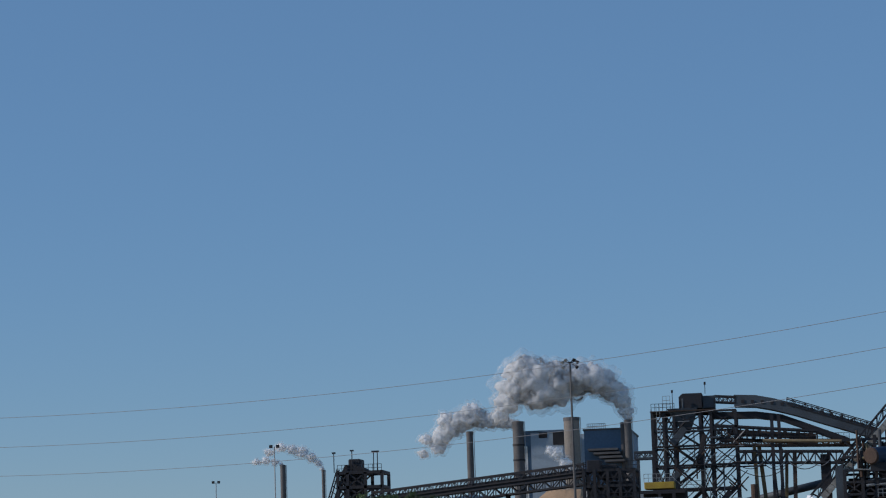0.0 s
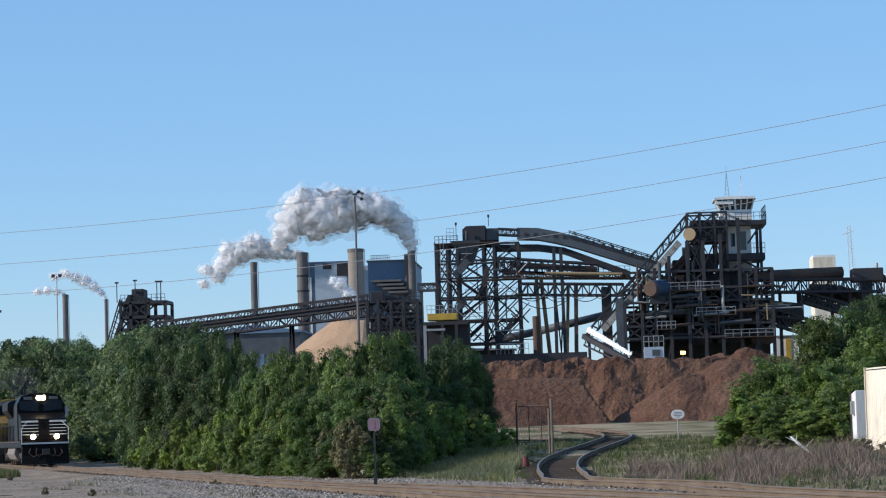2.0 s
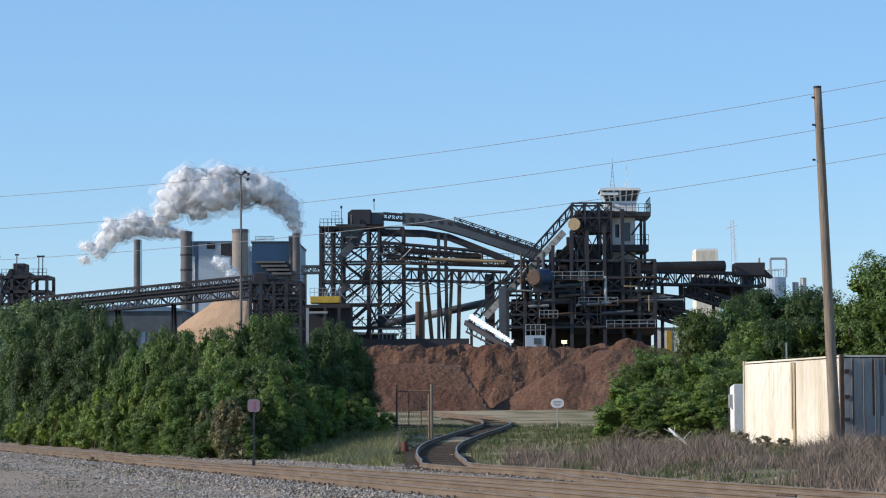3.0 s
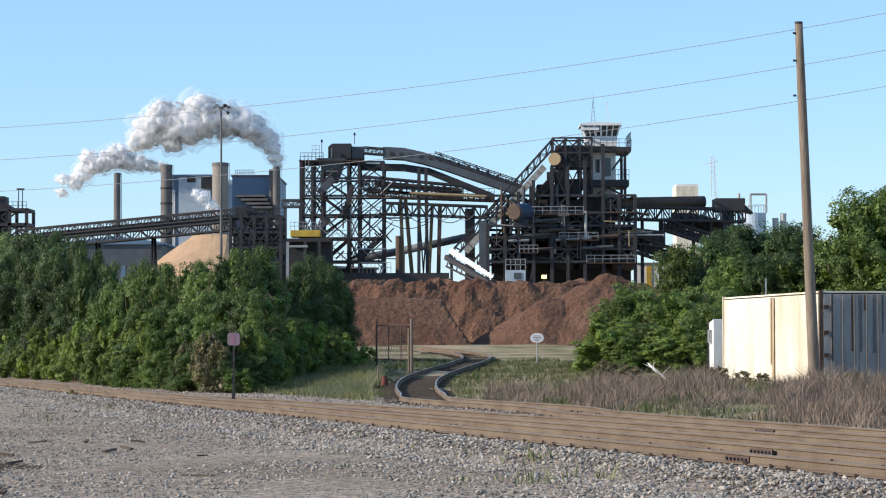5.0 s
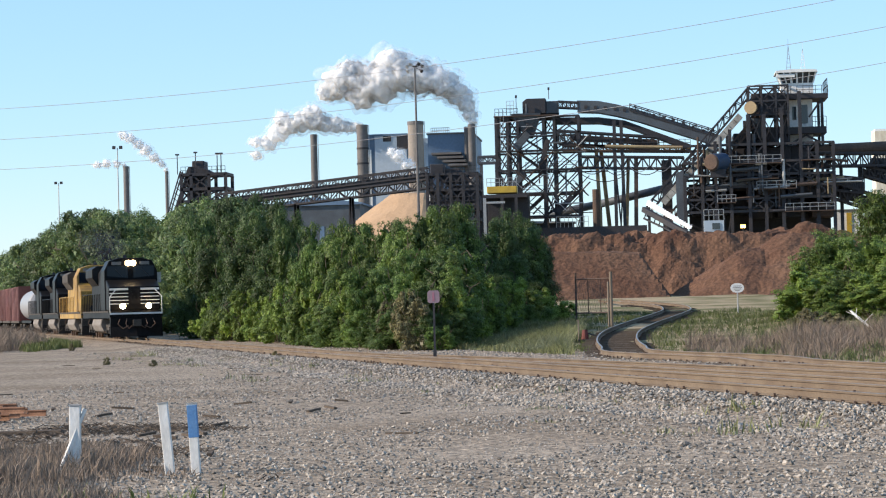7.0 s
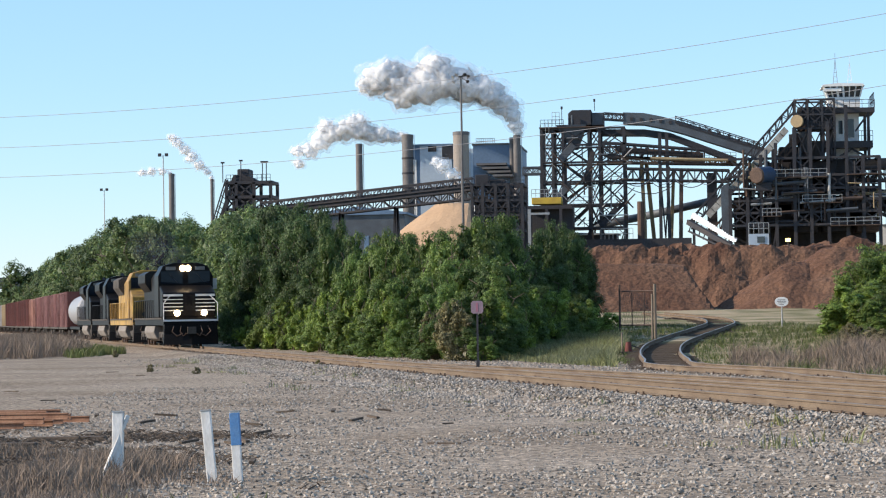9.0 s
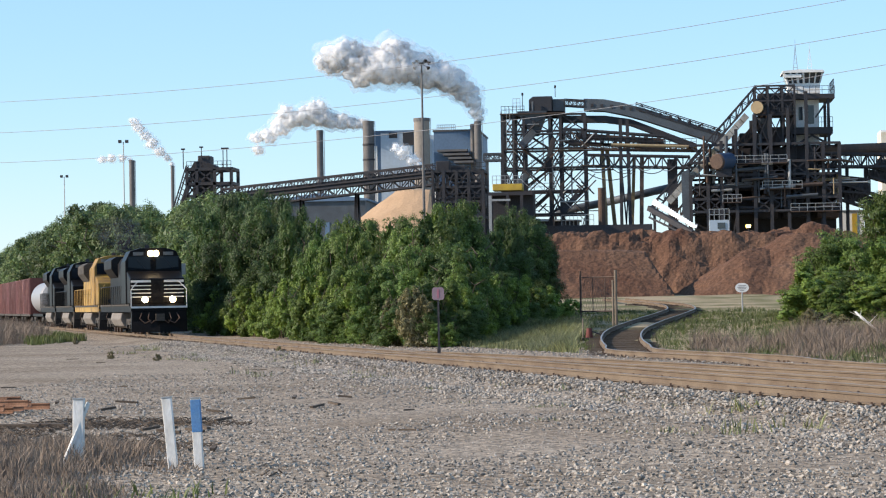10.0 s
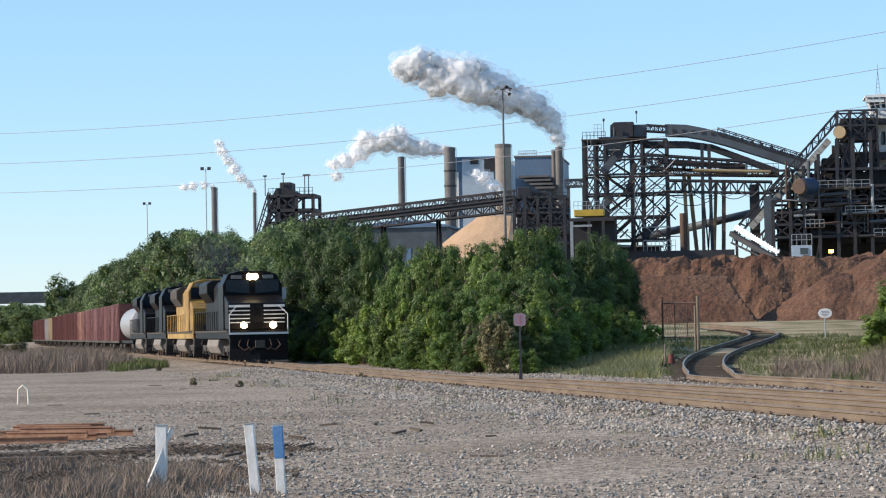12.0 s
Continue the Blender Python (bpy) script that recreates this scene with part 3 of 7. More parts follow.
def transfer_tower():
    th = thing("transfer_tower", "tall dark steel lattice transfer tower with hooded conveyor head", "tower")
    cols = [S(c, 400)[0] for c in (508, 528, 546, 592, 611, 654)]
    levels = [S(0, r)[1] for r in (465, 424, 383, 349, 318, 289)]
    frame_tower(th, cols, levels, 250, 257, 2.6)
    x0, z1 = S(556, 256)
    x1, z0 = S(597, 283)
    part("head_hood", Geo().prism([(x0, z0), (x0, z1 - 0.5), (x0 + 0.6, z1), (x1, z1), (x1, z0)], 250.5, 255), STEEL, th, bevel=0.08)
    x2, z2 = S(619, 261)
    part("drive_box", Geo().box(x1 + 0.02, x2, 251, 254.5, z0, z2), HOOD, th, bevel=0.08)
    g = Geo()
    for c, r in ((560, 300),):
        x, z = S(c, r)
        g.add([(x - 2.2, 249.6, z + 1.5), (x + 2.4, 249.6, z + 1.5), (x + 2.4, 253, z + 1.5), (x - 2.2, 253, z + 1.5), (x + 0.1, 250.6, z - 2.2), (x + 1.1, 250.6, z - 2.2), (x + 1.1, 252, z - 2.2), (x + 0.1, 252, z - 2.2)],
              [(0, 1, 5, 4), (1, 2, 6, 5), (2, 3, 7, 6), (3, 0, 4, 7), (0, 3, 2, 1), (4, 5, 6, 7)])
    part("chute", g, HOOD, th, "pale blue sheet-metal chute")
    deck = Geo()
    xa, z = S(505, 286)
    deck.box(xa, S(620, 286)[0], 249.4, 257.6, z - 0.15, z)
    part("deck", deck, STEEL_RUST, th)
    handrail(th, (xa + 0.2, 249.6, z), (S(548, 286)[0], 249.6, z), 1.1, 6)
    cage = Geo()
    x, z = S(528, 283)
    for dx in (0, 0.55, 1.1):
        cage.beam((x + dx, 250, z), (x + dx, 250, z + 2.0), 0.06)
    for dz in (0.7, 1.35, 2.0):
        cage.beam((x, 250, z + dz), (x + 1.1, 250, z + dz), 0.06)
    part("ladder_cage", cage, GALV, th)
    for c in (545, 603):
        x, z = S(c, 268 if c == 545 else 256)
        ant = Geo().tube((x, 250.4, S(c, 287 if c == 545 else 258)[1]), (x, 250.4, z + 1.2), 0.05, n=6)
        ant.box(x - 0.15, x + 0.15, 250.25, 250.55, z + 1.2, z + 1.6)
        part("vent_pipe", ant, STEEL, th)
    # stair flights in zigzag
    for c0, r0, c1, r1 in ((540, 420, 590, 385), (590, 385, 545, 350), (545, 465, 592, 425), (596, 460, 650, 425)):
        g = Geo()
        (xa, za), (xb, zb) = S(c0, r0), S(c1, r1)
        for y in (251.5, 252.6):
            g.beam((xa, y, za), (xb, y, zb), 0.12, 0.3)
            g.beam((xa, y, za + 1), (xb, y, zb + 1), 0.07)
        for i in range(9):
            k = i / 8
            g.beam((xa + (xb - xa) * k, 251.5, za + (zb - za) * k), (xa + (xb - xa) * k, 252.6, za + (zb - za) * k), 0.3, 0.05)
        part("stair_flight", g, STEEL, th)
    return th


def gallery_bridges():
    th = thing("covered_conveyor", "long blue-grey covered conveyor gallery bending down to the screening house", "conveyor")
    hood = part("gallery_hood", bent_box([S(653, 262), S(690, 264), S(722, 271), S(760, 282), S(800, 296), S(850, 313), S(905, 332)], 251, 254.4, 1.75), HOOD, th, "curved grey sheet-metal gallery")
    g = Geo()
    for i in range(14):
        k = i / 13
        x, z = S(668 + 222 * k, 274 + 10 * k + 46 * k * k)
        g.box(x - 0.22, x + 0.22, 250.9, 251.02, z - 0.25, z + 0.22)
    part("inspection_flaps", g, STEEL, hood, "row of dark inspection flaps")
    (xa, za), (xb, zb) = S(619, 262), S(655, 265)
    truss_bridge(th, (xa, 251, za), (xb, 251, zb), 0.9, 3, 5, chord=0.2, rod=0.1)
    (xa, za), (xb, zb) = S(745, 271), S(892, 321)
    truss_bridge(th, (xa, 250.9, za), (xb, 250.9, zb), 1.0, 3.4, 14, chord=0.14, rod=0.08, name="walkway_truss", floor=False)
    part("lower_gallery", bent_box([S(612, 290), S(690, 292), S(735, 299), S(790, 321), S(850, 345)], 252, 255, 0.95), STEEL, th)
    for c0, r0, c1, r1, d, n, m in ((617, 314, 795, 331, 1.9, 16, STEEL), (625, 341, 850, 349, 0.75, 22, STEEL_RUST), (656, 361, 838, 368, 1.7, 15, STEEL)):
        (xa, za), (xb, zb) = S(c0, r0), S(c1, r1)
        truss_bridge(th, (xa, 250.5, za), (xb, 250.5, zb), d, 3.5, n, m, 0.28, 0.15)
    part("belt_box", bent_box([S(640, 322), S(793, 336)], 251.2, 253.3, 0.8), STEEL_RUST, th)
    (xa, za), (xb, zb) = S(700, 345), S(850, 352)
    part("pipe_run", Geo().tube((xa, 249.9, za), (xb, 249.9, zb), 0.22, n=8), TAN_STEEL, th)
    handrail(th, (S(625, 341)[0], 250.3, S(625, 341)[1]), (S(850, 349)[0], 250.3, S(850, 349)[1]), 1.0, 24)
    # legs under the galleries
    for c0, r0, c1, w, m, y in ((684, 348, 692, 0.55, TAN_STEEL, 252), (692, 352, 714, 0.6, TAN_STEEL, 254), (740, 360, 728, 0.5, TAN_STEEL, 256), (754, 365, 748, 0.6, STEEL_RUST, 251),
                                (717, 300, 716, 0.5, STEEL, 250.6), (729, 300, 733, 0.5, STEEL, 250.6), (716, 360, 733, 0.22, STEEL, 250.6), (733, 360, 716, 0.22, STEEL, 250.6), (807, 372, 807, 1.5, STEEL, 252)):
        (xa, za), xb = S(c0, r0), S(c1, 490)[0]
        part("leg", Geo().beam((xa, y, za), (xb, y, 2.6), w), m, th)
    x = S(682, 420)[0]
    part("standpipe", Geo().tube((x, 249, 2.6), (x, 249, S(0, 421)[1]), 0.55, n=12), STEEL_RUST, th)
    for k in range(4):
        g = Geo()
        (xa, za), (xb, zb) = S(666 + 38 * k, 379 + k), S(700 + 38 * k, 380 + k)
        pts = [Vector((xa + (xb - xa) * i / 8, 250.3, za + (zb - za) * i / 8 - 0.9 * (1 - (i / 4 - 1) ** 2))) for i in range(9)]
        for p, q in zip(pts, pts[1:]):
            g.beam(p, q, 0.09)
        part("hanging_cable", g, WIRE, th)
    pipe = thing("slanting_pipe_conveyor", "round grey pipe conveyor slanting up behind the legs", "conveyor")
    a, b, c = mill_at(600, 462, 262), mill_at(690, 446, 262), mill_at(800, 423, 262)
    part("casing", Geo().tube(a, b, 0.62, n=12).tube(b, c, 0.62, n=12), HOOD, pipe, smooth=True)
    for p in (a, b, c):
        part("support", Geo().beam((p.x, 262, 2.6), (p.x, 262, p.z - 0.6), 0.3), STEEL, pipe)
    wall = thing("low_retaining_wall", "low dark plank wall along the mill yard", "wall")
    (xa, za), xb = S(550, 487), S(770, 487)[0]
    part("wall_panel", Geo().box(xa, xb, 247.4, 247.8, 2.6, za), STEEL, wall)
    handrail(wall, (S(612, 487)[0], 247.6, za), (S(668, 487)[0], 247.6, za), 1.6, 8, GALV)


def incline_conveyor():
    th = thing("inclined_conveyor", "steep inclined conveyor with pale stepped belt covers", "conveyor")
    n = 15
    for i in range(n):
        k0, k1 = i / n, (i + 0.93) / n
        p, q = mill_at(803 + 140 * k0, 452 - 150 * k0, 249), mill_at(803 + 140 * k1, 452 - 150 * k1, 249)
        up = Vector((-0.35, 0, 0.35)) * 1.9
        g = Geo().prism([(p.x, p.z), (q.x, q.z), (q.x + up.x, q.z + up.z), (p.x + up.x, p.z + up.z)], 248.6, 250.8)
        part("belt_cover", g, BELT_GREY, th)
    a, b = mill_at(790, 478, 249), mill_at(962, 292, 249)
    truss_bridge(th, a + Vector((0.9, 0.4, 0)), b + Vector((0.9, 0.4, 0)), 1.3, 2.4, 18, STEEL_RUST, 0.28, 0.14)
    a, b = mill_at(770, 452, 249), mill_at(953, 250, 249)
    truss_bridge(th, a, b, 1.5, 3.2, 17, STEEL, 0.24, 0.13, name="walkway_truss")
    part("tail_guard", Geo().prism([S(822, 400), S(836, 392), S(840, 480), S(829, 492), S(823, 470)], 247.5, 249), HOOD, th, "grey tapered side plate")
    for c, r in ((838, 425), (870, 395), (905, 355)):
        x, z = S(c, r, 250)
        part("leg", Geo().beam((x, 250, 2.6), (x, 250, z), 0.5), STEEL, th)
    chute = thing("loading_chute", "sheet-metal loading chute over the bark pile, sun glint put in as white plates", "chute")
    a, b = mill_at(772, 448, 236), mill_at(846, 493, 229)
    d = (b - a).normalized()
    up = Vector((-d.z, 0, d.x))
    n = 20
    # white plates tilted to the sun paint the glint along the chute
    for i in range(n):
        p = a + (b - a) * ((i + 0.5) / n)
        w, l = 0.38 - 0.009 * i, (b - a).length / n * 0.62
        face = Vector((-0.62, -0.62, 0.46)).normalized()
        side = face.cross(Vector((0, 0, 1))).normalized()
        rise_ = side.cross(face).normalized()
        vs = [p + side * x * l * 1.15 + rise_ * z * w for x, z in ((-1, -1), (1, -1), (1, 1), (-1, 1))]
        g = Geo().add(vs + [v - face * 0.12 for v in vs], [(0, 1, 2, 3), (4, 7, 6, 5), (0, 4, 5, 1), (1, 5, 6, 2), (2, 6, 7, 3), (3, 7, 4, 0)])
        part("cover_plate", g, GLINT_WHITE, chute)
    part("trough", Geo().beam(a + Vector((-0.6, 0.9, -0.9)), b + Vector((-0.4, 0.9, -0.8)), 0.6, 0.7), STEEL, chute)
    g = Geo()
    for i in range(9):
        p = a + (b - a) * (i / 9) + Vector((0, 0.6, -0.6))
        g.beam(p, (p.x - 0.5, p.y, p.z - 1.6), 0.16)
    g.beam(a + Vector((-0.6, 0.6, -2.2)), b + Vector((-1.0, 0.6, -1.2)), 0.22)
    part("under_frame", g, STEEL, chute)
    for k in (0.1, 0.55):
        p = a + (b - a) * k
        part("leg", Geo().beam((p.x - 0.4, 237, 2.6), (p.x - 0.4, 237, p.z), 0.4), STEEL, chute)


def screening_house():
    th = thing("screening_house", "massive dark open steel screening structure with pipes and decks", "industrial building")
    cols = [S(c, 400)[0] for c in (838, 868, 892, 918, 950, 978, 1008, 1040, 1068, 1096)]
    levels = [S(0, r)[1] for r in (468, 446, 425, 405, 382, 352)]
    tops = [S(0, r)[1] for r in (405, 372, 345, 325, 300, 300, 290, 262, 352, 352)]
    rng = random.Random(11)
    open_bays = {(i, j) for i in range(9) for j in range(7) if rng.random() < 0.55}
    frame_tower(th, cols, levels, 248, 262, 2.6, STEEL, 0.5, 0.36, 0.2, tops, open_bays)
    for j, (c0, c1, r0, r1, d, m) in enumerate(((925, 1000, 330, 352, 3, STEEL), (945, 1025, 355, 380, 4, STEEL), (900, 960, 395, 430, 6, STEEL), (1010, 1060, 352, 400, 5, STEEL), (965, 1010, 400, 440, 5, STEEL_RUST),
                                                (1035, 1095, 405, 445, 6, STEEL), (850, 880, 420, 470, 8, STEEL), (905, 950, 440, 470, 7, STEEL), (1000, 1050, 445, 478, 7, STEEL), (1060, 1100, 452, 480, 6, STEEL_RUST), (955, 990, 450, 480, 4, STEEL))):
        (xa, za), (xb, zb) = S(c0, r0), S(c1, r1)
        part("machine_housing", Geo().box(xa, xb, 248 + d, 256 + d, zb, za), m, th, bevel=0.15)
    # the dark back wall of the hall
    (xa, za), (xb, zb) = S(846, 412), S(1094, 400)
    part("back_wall", Geo().box(xa, xb, 261.2, 261.6, 2.6, za), STEEL, th)
    (xa, za), xb = S(915, 352), S(1060, 352)[0]
    part("upper_back_wall", Geo().box(xa, xb, 260.2, 260.6, S(0, 412)[1], za), STEEL, th)
    for c0, c1, r in ((930, 1000, 412), (893, 925, 452), (962, 1030, 430), (1010, 1095, 470), (905, 1005, 385), (1040, 1095, 382)):
        (xa, z), xb = S(c0, r), S(c1, r)[0]
        part("platform", Geo().box(xa, xb, 246.6, 248.4, z - 0.12, z), STEEL_RUST, th)
        handrail(th, (xa, 246.7, z), (xb, 246.7, z), 1.1, max(4, int((xb - xa) / 1.2)), GALV if rng.random() < 0.4 else STEEL)
    for i in range(70):
        c, r = rng.uniform(850, 1095), rng.uniform(380, 470)
        x, z = S(c, r)
        long = rng.uniform(1.5, 6)
        vert = rng.random() < 0.5
        y = rng.uniform(246.8, 250)
        r_ = rng.uniform(0.08, 0.28)
        g = Geo().tube((x, y, z), (x + (0 if vert else long), y, z + (long if vert else rng.uniform(-0.4, 0.4))), r_, n=8)
        part("pipe", g, rng.choice((STEEL, STEEL_RUST, GALV, TAN_STEEL, HOOD)), th)
    # twin cones under the head
    x, z = S(965, 322)
    part("hopper_cone", Geo().tube((x, 251, z + 1.4), (x + 0.3, 251, z - 1.6), 1.5, 0.55, 14), HOOD, th, smooth=False)
    x, z = S(985, 340)
    part("hopper_cone", Geo().tube((x, 252, z + 1.6), (x, 252, z - 1.2), 2.0, 1.1, 14), STEEL, th)
    # horizontal tank with a rusty end
    tank = thing("horizontal_tank", "short blue horizontal tank with a rusty domed end", "tank")
    a, b = mill_at(886, 379, 245.5), mill_at(906, 379, 248.5)
    part("shell", Geo().tube(a, b, 1.25, n=24), BLUE_TANK, tank, smooth=False)
    d = (a - b).normalized()
    part("end_plate", Geo().tube(a, a + d * 0.25, 1.25, 1.05, 24), STEEL_RUST, tank, "rusty end plate")
    part("saddle", Geo().box(a.x - 0.2, b.x + 0.3, 246, 248, a.z - 2.2, a.z - 1.0), STEEL, tank)
    booth = thing("small_control_booth", "small pale blue-grey control booth with a railed roof", "booth")
    (xa, za), (xb, zb) = S(870, 481, 244), S(905, 481, 244)
    part("body", Geo().box(xa, xb, 244, 247, 2.6, za), PALE_WALL, booth)
    part("window", Geo().box(xa + 1.2, xb - 0.6, 243.9, 243.99, za - 1.3, za - 0.4), GLASS, booth)
    handrail(booth, (xa, 244.1, za), (xb, 244.1, za), 1.6, 4, GALV, 0.09)
    for c, r in ((938, 493), (845, 490)):
        p = mill_at(c, r, 243)
        yl = thing("yard_lamp", "glowing amber yard lamp on a short post", "lamp", "yard lamps", (p.x, p.y, 2.6))
        part("post", Geo().tube((0, 0, 0), (0, 0, p.z - 2.8), 0.08, n=8), STEEL, yl)
        part("lens", Geo().tube((-0.35, -0.1, p.z - 2.6), (0.35, -0.1, p.z - 2.6), 0.24, n=10), YARD_LAMP if c == 938 else GALV, yl)
    return th


def control_tower():
    th = thing("control_tower", "white control tower with slanted cabin windows above the conveyors", "tower")
    (xa, z0), (xb, z1) = S(1022, 352), S(1066, 268)
    part("shaft", Geo().box(xa, xb, 252, 256, z0, z1), WHITE_WALL, th)
    for c, r, w, h in ((1052, 298, 0.45, 1.4), (1034, 296, 0.3, 1.0)):
        x, z = S(c, r)
        part("window", Geo().box(x - w, x + w, 251.9, 251.99, z - h, z + h), GLASS, th)
    (xa, za), xb = S(995, 264), S(1092, 264)[0]
    deck = part("deck", Geo().box(xa, xb, 249.5, 259, za - 0.7, za), STEEL, th)
    handrail(deck, (xa, 249.6, za), (xb, 249.6, za), 1.2, 9)
    handrail(deck, (xb - 0.1, 249.6, za), (xb - 0.1, 259, za), 2.2, 4, STEEL, 0.1)
    (xa, za), xb = S(988, 322), S(1088, 322)[0]
    deck = part("deck", Geo().box(xa, xb, 249.5, 259, za - 1.0, za), STEEL, th)
    handrail(deck, (S(1064, 322)[0], 249.6, za), (xb, 249.6, za), 1.5, 5)
    for c in (1016, 1081):
        x = S(c, 300)[0]
        for y in (250, 258.5):
            part("column", Geo().beam((x, y, S(0, 356)[1]), (x, y, S(0, 264)[1]), 0.42), STEEL, th)
    g = Geo()
    for y in (250, 258.5):
        (xa, za), (xb, zb) = S(1024, 352), S(1081, 336)
        g.beam((xa, y, za), (S(1052, 336)[0], y, zb), 0.3), g.beam((S(1052, 336)[0], y, zb), (xb, y, za), 0.3)
        (xa, za), (xb, zb) = S(1058, 275), S(1081, 305)
        g.beam((xa, y, zb), (xb, y, za), 0.25)
    part("bracing", g, STEEL, th)
    # cabin: base, slanting glass band, roof
    (xa, z0), (xb, z1) = S(1008, 262), S(1070, 244)
    part("cabin_base", Geo().box(xa + 0.3, xb - 0.2, 250.6, 256, z0, z1), WHITE_WALL, th)
    (xc, z2), xd = S(1005, 226), S(1072, 226)[0]
    n = 6
    cab = Geo().add([(xa + 0.3, 250.6, z1), (xb - 0.2, 250.6, z1), (xb - 0.2, 256, z1), (xa + 0.3, 256, z1), (xc, 250, z2), (xd, 250, z2), (xd, 256.6, z2), (xc, 256.6, z2)],
                    [(0, 1, 5, 4), (1, 2, 6, 5), (2, 3, 7, 6), (3, 0, 4, 7), (4, 5, 6, 7), (3, 2, 1, 0)])
    cabin = part("cabin", cab, GLASS, th, "dark slanted cabin windows")
    for i in range(n + 1):
        k = i / n
        p, q = Vector((xa + 0.3 + (xb - xa - 0.5) * k, 250.55, z1)), Vector((xc + (xd - xc) * k, 249.95, z2))
        part("window_post", Geo().beam(p, q, 0.28 if i in (0, 2, 3) else 0.16), WHITE_WALL, cabin)
    part("roof", Geo().prism([(xc - 0.3, z2), (xd + 0.3, z2), (xd + 0.1, z2 + 0.35), (xc + 2.2, z2 + 0.5), (xc - 0.2, z2 + 0.3)], 249.6, 257), WHITE_WALL, th)
    x, z = S(1012, 240)
    part("awning", Geo().box(x - 0.7, x + 2.0, 249.8, 250.3, z + 0.5, z + 1.0), WHITE_WALL, th)
    for c, r0, r1, m in ((1027, 221, 176, WIRE), (1052, 219, 182, SIGN_WHITE)):
        (x, z0), z1 = S(c, r0), S(c, r1)[1]
        g = Geo()
        for dx in (-0.35, 0.35):
            g.beam((x + dx, 253, z0), (x, 253, z1), 0.07)
        for k in range(6):
            w = 0.35 * (1 - k / 6)
            g.beam((x - w, 253, z0 + (z1 - z0) * k / 6), (x + w, 253, z0 + (z1 - z0) * k / 6), 0.06)
        g.beam((x, 253, z1), (x, 253, z1 + 1.0), 0.05)
        part("antenna", g, m, th)
    # conveyor head house beside it
    hh = thing("conveyor_head_house", "dark open conveyor head house with a round pale drum", "industrial building")
    cols = [S(c, 300)[0] for c in (953, 975, 1000, 1021)]
    levels = [S(0, r)[1] for r in (300, 276, 250)]
    frame_tower(hh, cols, levels, 248.6, 254, S(0, 352)[1], STEEL, 0.3, 0.26, 0.14)
    (xa, za), (xb, zb) = S(958, 262), S(1018, 303)
    part("casing", Geo().box(xa, xb, 249.5, 253.5, zb, za), STEEL, hh, bevel=0.1)
    p = mill_at(958, 286, 248.4)
    part("drum", Geo().tube(p, p + Vector((-0.15, -0.5, 0.05)), 0.95, n=18), TAN_STEEL, hh, "pale yellow round drum cover")
    handrail(hh, (S(950, 302)[0], 248.4, S(0, 302)[1]), (S(1022, 302)[0], 248.4, S(0, 302)[1]), 1.1, 8)


